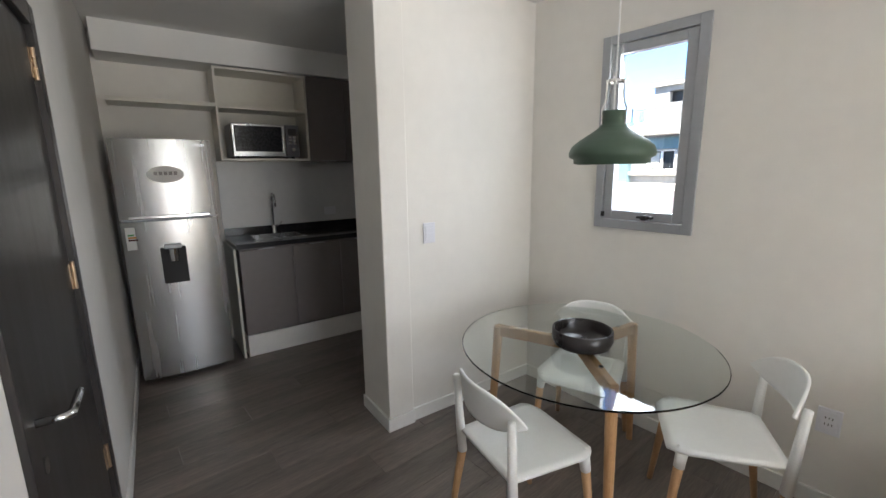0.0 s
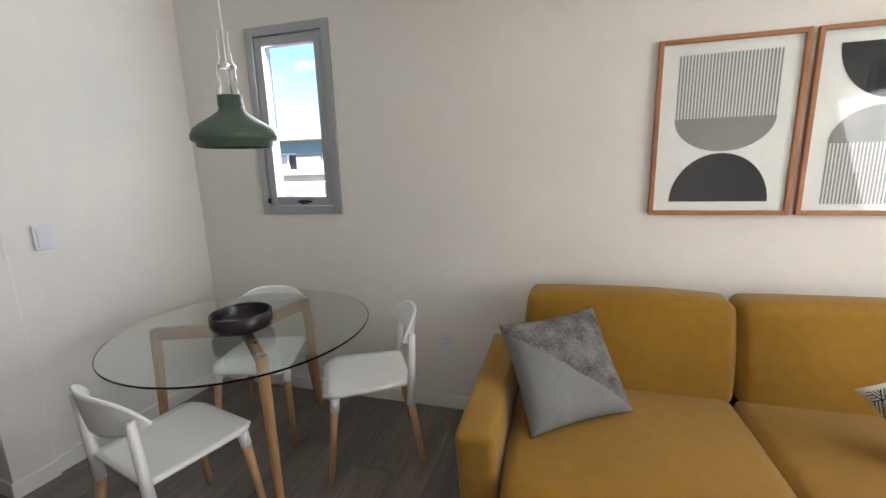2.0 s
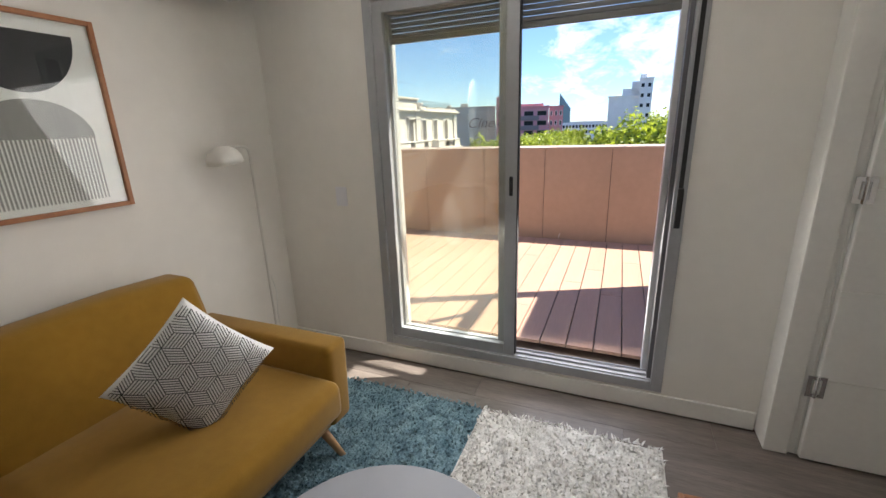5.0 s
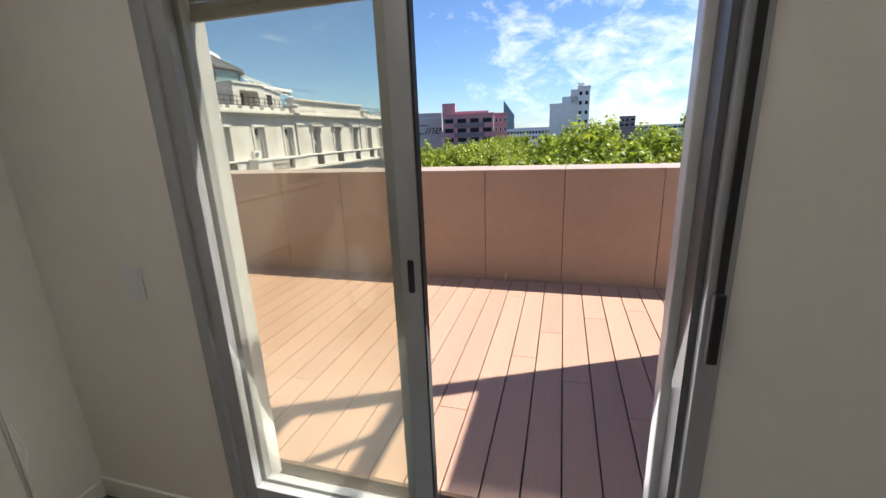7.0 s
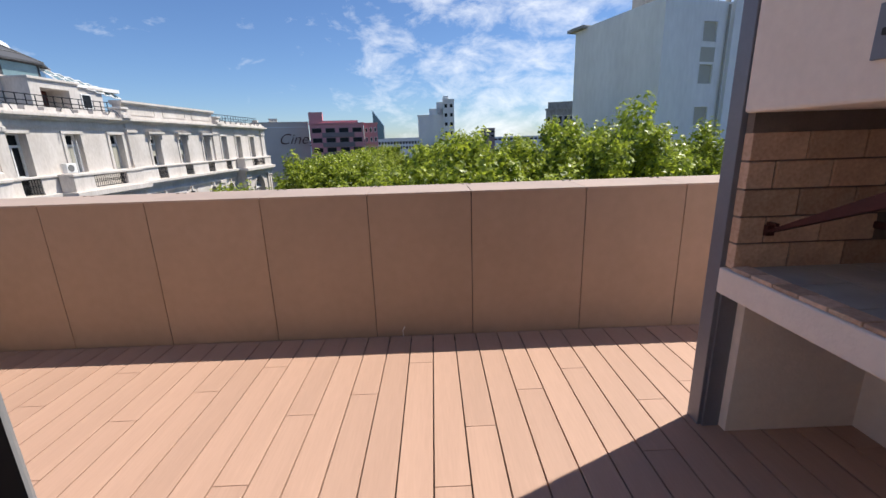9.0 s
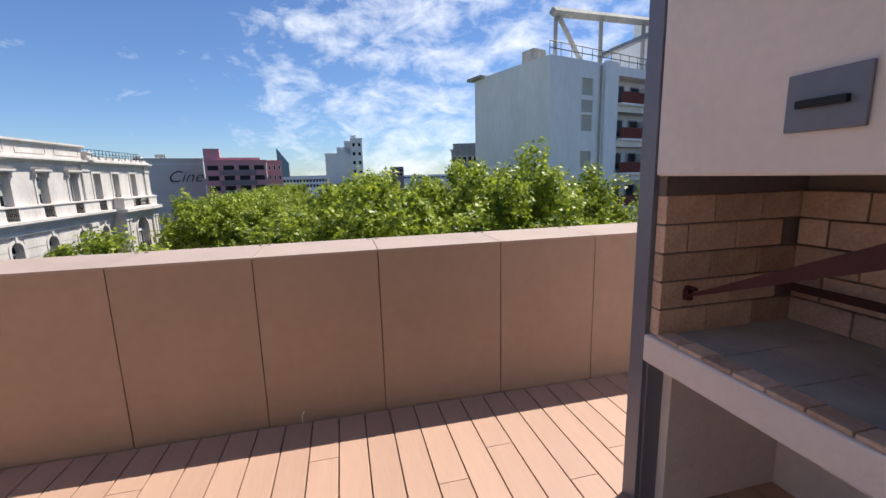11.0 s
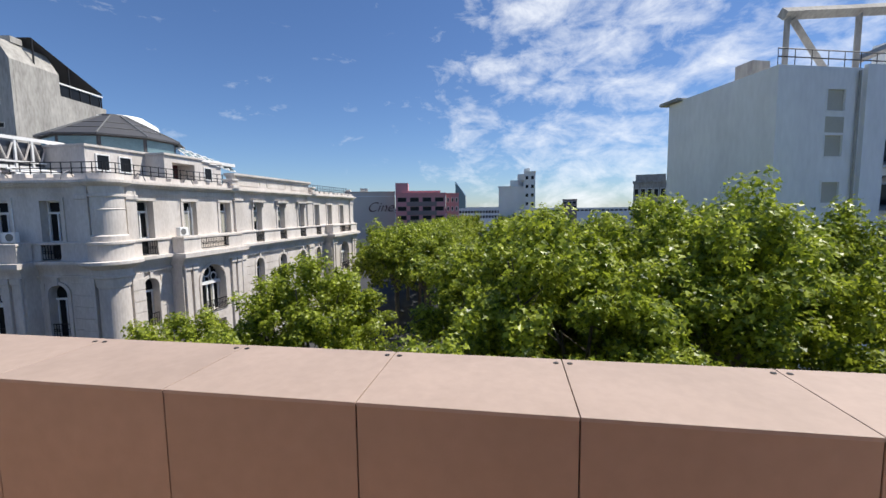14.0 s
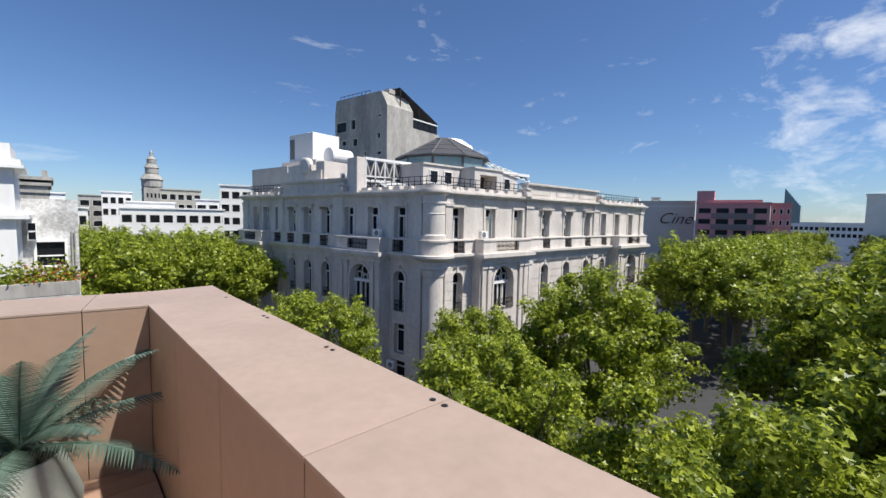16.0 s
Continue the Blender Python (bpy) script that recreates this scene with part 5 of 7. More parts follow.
def iron_grille(s0, s1, z0, z1, d):
    """A wrought panel: top and bottom bars, thin uprights and a row of rings."""
    bm = bmesh.new()
    for z in (z0, z1 - 0.06):
        bx(bm, s0, s1, d, d + 0.05, z, z + 0.06)
    n = max(4, int((s1 - s0) / 0.2))
    step = (s1 - s0) / n
    for k in range(n + 1):
        x = s0 + step * k
        bx(bm, x - 0.02, x + 0.02, d + 0.01, d + 0.04, z0, z1)
    mid, r = (z0 + z1) / 2, min(step, (z1 - z0) / 2) * 0.42
    for k in range(n):
        cx = s0 + step * (k + 0.5)
        for i in range(6):
            a0, a1 = math.pi * i / 3, math.pi * (i + 1) / 3
            rod(bm, (cx + r * math.cos(a0), d + 0.025, mid + r * math.sin(a0)), (cx + r * math.cos(a1), d + 0.025, mid + r * math.sin(a1)), 0.022, n=4)
    return bm


def arch_ring(s, w, z1, t, d0, d1, drop):
    """A moulding round an arched head, t wide, running down the jambs by drop."""
    bm = bmesh.new()
    pts = [(w, -drop)] + [(w * math.cos(math.pi * i / 14), w * math.sin(math.pi * i / 14)) for i in range(15)] + [(-w, -drop)]
    out = [((w + t), -drop)] + [((w + t) * math.cos(math.pi * i / 14), (w + t) * math.sin(math.pi * i / 14)) for i in range(15)] + [(-(w + t), -drop)]
    zc = z1 - w
    rings = [[bm.verts.new((s + p[k][0], d, zc + p[k][1])) for k in range(17)] for p, d in ((pts, d0), (pts, d1), (out, d1), (out, d0))]
    for a, b in zip(rings, rings[1:] + rings[:1]):
        for k in range(16):
            bm.faces.new((a[k], a[k + 1], b[k + 1], b[k]))
    return bm


def ac_unit(root, m, s, d, z):
    ac = part("air_unit", placed(box(s - 0.45, s + 0.45, d, d + 0.38, z, z + 0.72, 0.03), m), "far_white", root, "white outdoor air conditioner unit")
    part("grille", placed(turned([(0, 0), (0.26, 0), (0.26, 0.03), (0, 0.03)], 18, pose(s - 0.1, d + 0.38, z + 0.36, -90)), m), "shutter", ac)


def palace():
    root = thing("corner_palace", pose(31.75, 26.5, GROUND), "grand cream classical corner building with balconies and a glazed roof lantern", "building")
    base = Matrix.Translation((-31.75, -26.5, -GROUND))
    # wall line, length, window axes, projecting bays, raised roof parapet, pilasters, windows with pale shutters
    sides = (
        (base @ frame_matrix(31.75, 26.5, 43.1, -1.3), 43.1, (2.9, 7.35, 11.75, 16.8, 21.35, 25.95, 30.2, 34.1, 38.3), ((4.9, 12.1, 8.3), (32.2, 40.9, 36.6)), (13.1, 28.2), (13.6, 28.0, 42.0), (7.35, 11.75, 34.1)),
        (base @ frame_matrix(31.75, 26.5, -5.5, 32.8, True), 33.3, (4.05, 7.7, 11.3, 15.2, 18.5, 21.6, 24.45, 27.3, 29.7), ((5.3, 11.5, 8.3), (26.0, 31.6, 28.8)), (12.3, 23.6), (12.7, 23.9, 32.2), (18.5,)),
    )
    for m, L, wins, bays, raised, piers, shuttered in sides:
        def add(name, bm, material, parent, label=""):
            return part(name, placed(bm, m), material, parent, label)

        plain = [s for s in wins if not any(a < s < b for a, b, c in bays)]
        holes = [(s - 0.72, s + 0.72, -1.3, 2.9) for s in wins]
        for s in plain:
            holes += [(s - 0.7, s + 0.7, -7.1, -3.15), (s - 0.66, s + 0.66, -11.2, -8.3), (s - 0.8, s + 0.8, -13.9, -11.9)]
        bm = slab_wall(bmesh.new(), 0.0, L, GROUND, 4.1, -0.8, 0.0, holes)
        for s in plain:
            arch_fill(bm, s, 0.7, -3.15, -0.8, -0.02)
        add("wall", bm, "cream_stone", root)
        # rusticated courses between the lower windows
        bm = bmesh.new()
        for k in range(13):
            z = -3.05 - 0.86 * k
            a = 0.9
            for s, w in sorted([(s, 0.98) for s in plain] + [((b0 + b1) / 2, (b1 - b0) / 2) for b0, b1, c in bays] + [(L, 0)]):
                if s - w > a + 0.05:
                    bx(bm, a, s - w, 0.0, 0.07, z - 0.80, z)
                a = s + w
        tagged(add("rusticated_course", bm, "cream_stone", root), "", "", "", "stuff")
        # entablature over the top floor
        for z0, z1, d in ((3.30, 3.42, 0.10), (3.42, 3.50, 0.16), (3.86, 3.98, 0.22), (3.98, 4.12, 0.42), (4.12, 4.30, 0.62)):
            add("cornice", box(0.3, L, -0.6, d, z0, z1), "cream_stone", root)
        # low blocking course with gaps, railing behind it, and a raised parapet in the middle
        for a, b in ((0.9, raised[0]), (raised[1], L)):
            bm = box(a, b, -0.5, 0.18, 4.30, 4.52)
            s = a + 0.2
            while s + 1.1 < b:
                bx(bm, s, s + 0.95, -0.45, 0.14, 4.52, 4.78)
                s += 1.45
            add("blocking_course", bm, "cream_stone", root)
            bm = bmesh.new()
            s = a
            while s < b:
                bx(bm, s, s + 0.05, -1.0, -0.95, 4.3, 5.75)
                s += 0.75
            for z in (4.95, 5.25, 5.68):
                bx(bm, a, b, -1.0, -0.95, z, z + 0.06)
            add("roof_railing", bm, "iron", root, "black iron roof railing")
            s = a + 1.2
            while s < b - 0.5:
                bm = tube([(s, 0.15, 4.55), (s, 0.5, 4.95), (s, 0.95, 4.75), (s, 1.15, 4.35)], 0.035, 5)
                add("lamp_bracket", bm, "alu_dark", root, "curved iron lamp bracket")
                s += 4.6
        a, b = raised
        bm = box(a, b, -0.7, 0.05, 4.30, 5.55)
        bx(bm, a - 0.1, b + 0.1, -0.8, 0.22, 5.55, 5.70)
        bx(bm, a - 0.15, b + 0.15, -0.85, 0.34, 5.70, 5.90)
        bx(bm, a, b, 0.05, 0.14, 4.30, 4.50)
        add("raised_parapet", bm, "cream_stone", root)
        for k in range(3):
            x0, x1 = a + (b - a) * (k + 0.12) / 3, a + (b - a) * (k + 0.88) / 3
            add("parapet_panel", ring_frame(bmesh.new(), x0, x1, 4.68, 5.38, 0.09, 0.05, 0.10), "cream_stone", root)
        for s in (a - 0.35, b + 0.35):
            bm = box(s - 0.5, s + 0.5, -0.6, 0.75, 4.30, 4.62, 0.04)
            bx(bm, s - 0.42, s + 0.42, -0.5, 0.55, 4.62, 5.05, 0.10)
            bx(bm, s - 0.48, s + 0.48, -0.5, 0.68, 5.05, 5.25, 0.05)
            add("console", bm, "cream_stone", root, "scrolled stone console")
        # pedestal course with its cap, under the top windows
        gaps = sorted([(s - 0.72, s + 0.72) for s in wins]) + [(L, L)]
        a = 0.9
        for g0, g1 in gaps:
            if g0 > a:
                bm = box(a, g0, 0.0, 0.30, -1.38, -0.22)
                bx(bm, a, g0, 0.30, 0.34, -1.38, -1.15)
                add("pedestal_block", bm, "cream_stone", root)
            a = g1
        add("pedestal_cap", box(0.9, L, -0.05, 0.40, -0.22, -0.05, 0.03), "cream_stone", root)
        for z0, z1, d in ((-1.62, -1.38, 0.78), (-1.80, -1.62, 0.60), (-2.0, -1.80, 0.40), (-2.45, -2.0, 0.16), (-2.62, -2.45, 0.26)):
            add("string_course", box(0.6, L, -0.1, d, z0, z1), "cream_stone", root)
        for s in piers:
            bm = bmesh.new()
            bx(bm, s - 0.55, s + 0.55, -0.1, 0.20, -0.05, 3.86)
            bx(bm, s - 0.66, s + 0.66, -0.1, 0.30, 3.1, 3.30)
            bx(bm, s - 0.62, s + 0.62, -0.1, 0.30, -0.05, 0.25)
            add("pilaster", bm, "cream_stone", root)
            bm = bmesh.new()
            bx(bm, s - 0.6, s + 0.6, -0.1, 0.26, GROUND, -2.62)
            bx(bm, s - 0.7, s + 0.7, -0.1, 0.36, -3.0, -2.62)
            add("pilaster", bm, "cream_stone", root)
        # bays that carry the balconies
        for a, b, c in bays:
            h0, h1 = c - 1.5, c + 1.5
            bm = slab_wall(bmesh.new(), a, b, GROUND, -2.0, 0.0, 1.15, [(h0, h1, -7.05, -2.75), (h0 + 0.1, h1 - 0.1, -11.3, -8.0), (h0, h1, -13.9, -11.9)])
            arch_fill(bm, c, 1.5, -2.75, 0.0, 1.12)
            add("bay", bm, "cream_stone", root, "projecting stone bay")
            for s in (a + 0.42, a + 1.2, b - 1.2, b - 0.42):
                bm = box(s - 0.26, s + 0.26, 1.15, 1.36, GROUND, -2.9, 0.03)
                bx(bm, s - 0.34, s + 0.34, 1.15, 1.46, -2.9, -2.45, 0.05)
                add("bay_pilaster", bm, "cream_stone", root)
            bm = box(a - 0.10, b + 0.10, 0.0, 1.42, -2.45, -2.0)
            bx(bm, a - 0.25, b + 0.25, 0.0, 1.65, -2.0, -1.78)
            bx(bm, a - 0.40, b + 0.40, 0.0, 1.95, -1.78, -1.40)
            bal = add("balcony", bm, "cream_stone", root, "stone balcony on a moulded ledge")
            q = (b - a) * 0.26
            bm = bmesh.new()
            for x0, x1 in ((a, a + q), (b - q, b)):
                bx(bm, x0, x1, 1.2, 1.5, -1.40, -0.25)
            for x0 in (a, b - 0.3):
                bx(bm, x0, x0 + 0.3, 0.4, 1.2, -1.40, -0.25)
            bx(bm, a - 0.06, b + 0.06, 1.14, 1.58, -0.25, -0.06, 0.03)
            for x0 in (a - 0.06, b - 0.36):
                bx(bm, x0, x0 + 0.42, 0.4, 1.14, -0.25, -0.06)
            bx(bm, a + q, b - q, 1.2, 1.5, -1.40, -1.22)
            add("balustrade", bm, "cream_stone", bal)
            add("railing", iron_grille(a + q, b - q, -1.2, -0.27, 1.32), "iron", bal, "black wrought iron panel")
            w = add("arched_window", arch_bm(c, 1.5, -7.05, -2.75, 0.30, 0.34), "far_glass", root)
            bm = bmesh.new()
            for cx, cz, r in ((c, -3.42, 0.50), (c - 0.88, -3.98, 0.36), (c + 0.88, -3.98, 0.36)):
                for i in range(16):
                    a0, a1 = 2 * math.pi * i / 16, 2 * math.pi * (i + 1) / 16
                    rod(bm, (cx + r * math.cos(a0), 0.42, cz + r * math.sin(a0)), (cx + r * math.cos(a1), 0.42, cz + r * math.sin(a1)), 0.07, n=5)
            for x in (-0.32, 0.32):
                rod(bm, (c + x, 0.42, -4.35), (c + x * 0.6, 0.42, -3.8), 0.06, n=5)
            add("tracery", bm, "far_white", w, "round white tracery")
            bm = box(c - 1.5, c + 1.5, 0.34, 0.62, -4.62, -4.32)
            for x in (-1.42, -0.72, 0.0, 0.72, 1.42):
                bx(bm, c + x - 0.06, c + x + 0.06, 0.34, 0.46, -7.05, -4.62)
            add("frame", bm, "far_white", w)
            for x in (-0.98, 0.52):
                add("curtain", box(c + x, c + x + 0.42, 0.345, 0.37, -6.9, -4.7), "blind", w, "pale curtain behind the glass")
            add("moulding", arch_ring(c, 1.5, -2.75, 0.22, 1.15, 1.27, 2.6), "cream_stone", w)
            add("railing", iron_grille(c - 1.5, c + 1.5, -7.0, -6.0, 1.2), "iron", w, "black wrought iron rail")
            for z0, z1, hw in ((-11.3, -8.0, 1.4), (-13.9, -11.9, 1.5)):
                w = add("window", box(c - hw, c + hw, 0.28, 0.32, z0, z1), "far_glass", root)
                bm = ring_frame(bmesh.new(), c - hw, c + hw, z0, z1, 0.12, 0.32, 0.42)
                bx(bm, c - hw, c + hw, 0.32, 0.42, z1 - 1.0, z1 - 0.85)
                bx(bm, c - 0.06, c + 0.06, 0.32, 0.42, z0, z1)
                add("frame", bm, "far_white", w)
            for s in (a + 0.05, b - 0.05):
                add("down_pipe", rod(bmesh.new(), (s, 1.42, GROUND), (s, 1.42, -2.5), 0.06, n=6), "cream_stone", root)
        for s in wins:
            bm = ring_frame(bmesh.new(), s - 0.72, s + 0.72, -0.1, 2.9, 0.11, -0.62, -0.5)
            bx(bm, s - 0.05, s + 0.05, -0.62, -0.5, -0.1, 1.95)
            bx(bm, s - 0.62, s + 0.62, -0.62, -0.48, 1.95, 2.12)
            w = add("window", bm, "far_white", root)
            add("pane", box(s - 0.66, s + 0.66, -0.66, -0.63, -1.3, 2.85), "far_glass", w)
            if s in shuttered:
                for x in (-0.60, 0.03):
                    bm = bmesh.new()
                    for k in range(12):
                        bx(bm, s + x + 0.05, s + x + 0.52, -0.49, -0.46, 0.0 + 0.16 * k, 0.13 + 0.16 * k)
                    bx(bm, s + x, s + x + 0.57, -0.50, -0.475, -0.05, 1.93)
                    add("shutter", bm, "blind", w, "pale louvred shutter")
            elif (int(s * 10)) % 3 == 0:
                add("blind", box(s - 0.6, s + 0.6, -0.47, -0.45, 0.9, 1.93), "blind", w, "pale roller blind half down")
            bm = bmesh.new()
            bx(bm, s - 0.98, s - 0.72, 0.0, 0.09, -0.05, 2.9)
            bx(bm, s + 0.72, s + 0.98, 0.0, 0.09, -0.05, 2.9)
            bx(bm, s - 0.98, s + 0.98, 0.0, 0.12, 2.9, 3.12)
            if raised[0] < s < raised[1]:
                bx(bm, s - 1.15, s + 1.15, 0.0, 0.42, 3.02, 3.20)
                bx(bm, s - 1.05, s + 1.05, 0.0, 0.30, 2.90, 3.02)
                for x in (-0.92, 0.78):
                    bx(bm, s + x, s + x + 0.14, 0.0, 0.28, 2.45, 2.92, 0.03)
            add("surround", bm, "cream_stone", w)
            add("railing", iron_grille(s - 0.72, s + 0.72, -1.30, -0.24, 0.16), "iron", w, "black wrought iron panel")
        for s in plain:
            w = add("arched_window", arch_bm(s, 0.7, -7.1, -3.15, -0.62, -0.58), "far_glass", root)
            bm = box(s - 0.05, s + 0.05, -0.58, -0.5, -7.1, -4.3)
            bx(bm, s - 0.7, s + 0.7, -0.58, -0.46, -4.35, -4.2)
            for x in (-0.66, 0.56):
                bx(bm, s + x, s + x + 0.1, -0.58, -0.5, -7.1, -4.2)
            add("frame", bm, "far_white", w)
            add("moulding", arch_ring(s, 0.7, -3.15, 0.24, 0.0, 0.14, 3.2), "cream_stone", w)
            add("keystone", box(s - 0.13, s + 0.13, 0.0, 0.22, -3.2, -2.62, 0.02), "cream_stone", w)
            add("railing", iron_grille(s - 0.7, s + 0.7, -7.05, -6.05, -0.1), "iron", w, "black wrought iron rail")
            for z0, z1, hw in ((-11.2, -8.3, 0.66), (-13.9, -11.9, 0.8)):
                w = add("window", box(s - hw, s + hw, -0.6, -0.56, z0, z1), "far_glass", root)
                bm = ring_frame(bmesh.new(), s - hw, s + hw, z0, z1, 0.09, -0.56, -0.48)
                bx(bm, s - hw, s + hw, -0.56, -0.48, z1 - 0.75, z1 - 0.62)
                add("frame", bm, "far_white", w)
    f, g = sides[0][0], sides[1][0]
    # round corner column between two piers
    at = Matrix.Translation((0.15, 0.15, -GROUND))
    part("corner_column", turned([(1.12, 0.1), (1.12, 0.35), (1.0, 0.45), (1.0, 2.2), (1.04, 2.25), (1.0, 2.3), (1.0, 3.1), (1.1, 3.15), (1.1, 3.3), (1.02, 3.34), (1.06, 3.86), (1.3, 3.98), (1.5, 4.12), (1.5, 4.3), (1.05, 4.32), (1.05, 4.75), (0, 4.75)], 36, at), "cream_stone", root, "round engaged corner column")
    part("corner_pedestal", turned([(1.55, -1.62), (1.9, -1.6), (1.9, -1.4), (1.35, -1.38), (1.32, -0.25), (1.45, -0.2), (1.45, -0.05), (1.12, -0.03), (1.12, 0.12), (0, 0.12)], 36, at), "cream_stone", root)
    part("corner_ledge", turned([(1.0, -2.7), (1.25, -2.6), (1.25, -2.45), (1.15, -2.4), (1.15, -2.02), (1.6, -1.8), (1.9, -1.62), (0, -1.61)], 36, at), "cream_stone", root)
    part("corner_column", turned([(0.98, GROUND), (0.92, -3.4), (1.0, -3.3), (1.06, -2.9), (1.06, -2.69), (0, -2.68)], 36, at), "cream_stone", root, "round engaged corner column")
    for m in (f, g):
        for s, d in ((1.55, 0.42),):
            bm = box(s - 0.48, s + 0.48, -0.1, d, GROUND, -2.62)
            for k in range(13):
                z = -3.05 - 0.86 * k
                bx(bm, s - 0.50, s + 0.50, 0.0, d + 0.05, z - 0.80, z)
            part("corner_pier", placed(bm, m), "cream_stone", root)
            bm = box(s - 0.42, s + 0.42, -0.1, 0.34, -0.05, 3.86)
            bx(bm, s - 0.5, s + 0.5, -0.1, 0.44, 2.95, 3.3, 0.05)
            part("corner_pier", placed(bm, m), "cream_stone", root)
    ac_unit(root, f, 5.7, 0.5, 0.0)
    ac_unit(root, g, 6.4, 0.5, 0.0)
    ac_unit(root, g, 4.6, 0.3, -12.6)
    for m, s, d in ((f, 6.2, 0.9), (f, 6.6, 0.9), (g, 5.9, 0.9)):
        part("pole", placed(rod(bmesh.new(), (s, d, -0.06), (s, d, 2.4), 0.035, n=5), m), "far_white", root, "thin white pole")
    part("roof", placed(box(0.8, 42.5, -32, -0.6, 4.0, 4.25), f), "roofing", root, "flat roof")
    # attic storey, its loggia, the lantern and the glazed lean-to
    part("attic", placed(box(3.2, 18.5, -17, -5.6, 4.25, 7.4), f), "cream_stone", root, "set-back attic storey")
    part("attic_coping", placed(box(3.1, 18.6, -17, -5.45, 7.4, 7.58), f), "cream_stone", root)
    bm = slab_wall(bmesh.new(), 8.6, 13.2, 4.25, 7.3, -5.6, -3.5, [(9.5, 12.2, 4.6, 6.7)])
    bx(bm, 8.5, 13.3, -5.6, -3.35, 7.3, 7.48)
    part("loggia", placed(bm, f), "cream_stone", root)
    part("pane", placed(box(9.5, 12.2, -5.58, -5.5, 4.6, 6.7), f), "rust", root, "dark red loggia screen")
    for s in (4.6, 6.6, 14.6, 16.4):
        w = part("attic_window", placed(box(s - 0.5, s + 0.5, -5.6, -5.55, 5.6, 6.8), f), "far_glass", root)
        part("frame", placed(ring_frame(bmesh.new(), s - 0.6, s + 0.6, 5.5, 6.9, 0.1, -5.6, -5.5), f), "far_white", w)
    m = f @ Matrix.Translation((11.3, -11.7, 0))
    lan = part("roof_lantern", turned([(5.55, 7.5), (5.55, 9.0), (6.05, 9.0), (6.05, 9.14), (1.3, 11.55), (1.2, 11.75), (0, 11.8)], 10, m), "roofing", root, "dark many-sided roof lantern")
    for k in range(10):
        a0, a1 = 2 * math.pi * k / 10, 2 * math.pi * (k + 1) / 10
        e0, e1 = Vector((5.6 * math.cos(a0), 5.6 * math.sin(a0), 0)), Vector((5.6 * math.cos(a1), 5.6 * math.sin(a1), 0))
        bm = bmesh.new()
        p, q = e0.lerp(e1, 0.05), e0.lerp(e1, 0.95)
        bm.faces.new([bm.verts.new(v) for v in ((p.x, p.y, 7.75), (q.x, q.y, 7.75), (q.x, q.y, 8.9), (p.x, p.y, 8.9))])
        part("pane", placed(bm, m), "teal_glass", lan)
        u0 = Vector((math.cos(a0), math.sin(a0), 0))
        part("rib", rod(bmesh.new(), m @ (u0 * 6.05 + Vector((0, 0, 9.16))), m @ (u0 * 1.3 + Vector((0, 0, 11.6))), 0.07, n=5), "shutter", lan)
        for t in (0.3, 0.6):
            r, z = 6.05 + (1.3 - 6.05) * t, 9.18 + (11.55 - 9.14) * t
            c0, c1 = Vector((r * math.cos(a0), r * math.sin(a0), z)), Vector((r * math.cos(a1), r * math.sin(a1), z))
            part("glazing_bar", rod(bmesh.new(), m @ c0, m @ c1, 0.035, n=4), "shutter", lan)
    part("roof_dome", turned([(4.3, 8.0), (4.2, 10.6), (3.6, 12.2), (2.2, 13.1), (0, 13.4)], 24, f @ Matrix.Translation((17.2, -17.5, 0))), "far_white", root, "white domed roof")
    for k in range(7):
        s = 13.6 + 1.05 * k
        bm = bmesh.new()
        z = 8.75 - 0.16 * k
        bm.faces.new([bm.verts.new(v) for v in ((s, -5.5, z - 0.95), (s + 0.95, -5.5, z - 0.95), (s + 0.95, -6.9, z), (s, -6.9, z))])
        pn = part("skylight", placed(bm, f), "teal_glass", root, "tilted glazed roof light")
        bm = bmesh.new()
        for x in (s, s + 0.95):
            rod(bm, (x, -5.45, z - 0.95), (x, -6.9, z + 0.05), 0.06, n=4)
        for y, dz in ((-5.45, -0.95), (-6.2, -0.45), (-6.9, 0.03)):
            rod(bm, (s, y, z + dz), (s + 0.95, y, z + dz), 0.05, n=4)
        part("frame", placed(bm, f), "far_white", pn, "white glazing frame")
    part("skylight_kerb", placed(box(13.5, 21.0, -6.9, -5.6, 7.4, 7.75), f), "far_white", root)
    # plant on the roof beside the shaded front
    part("roof_block", placed(box(23.2, 28.4, -8.2, -4.0, 8.9, 12.6, 0.05), g), "far_white", root, "white metal plant room")
    part("dark_opening", placed(box(27.2, 28.2, -4.0, -3.95, 9.4, 12.0), g), "shutter", root)
    part("roof_block", placed(box(21.5, 29, -9.0, -3.2, 4.2, 8.9), g), "cream_stone", root)
    tank = part("roof_tank", placed(rod(bmesh.new(), (21.6, -8.5, 9.6), (21.6, -5.2, 9.6), 1.05, n=20), g), "far_white", root, "white cylindrical tank")
    bm = box(16.2, 23.4, -1.0, -0.1, 5.9, 7.0)
    bx(bm, 18.0, 22.6, -1.0, -0.1, 7.0, 7.7)
    bx(bm, 15.9, 17.4, -4.0, -0.3, 5.9, 8.0, 0.05)
    part("roof_gable", placed(bm, g), "cream_stone", root, "stepped stone gable")
    part("round_medallion", placed(turned([(0, 0), (1.0, 0), (1.0, 0.5), (0.8, 0.62), (0, 0.62)], 28, pose(19.2, -0.55, 7.55, -90)), g), "cream_stone", root)
    part("roof_block", placed(box(24.5, 33, -9, -1.2, 4.2, 8.0), g), "cream_stone", root)
    ac_unit(root, g, 14.6, -2.2, 6.0)
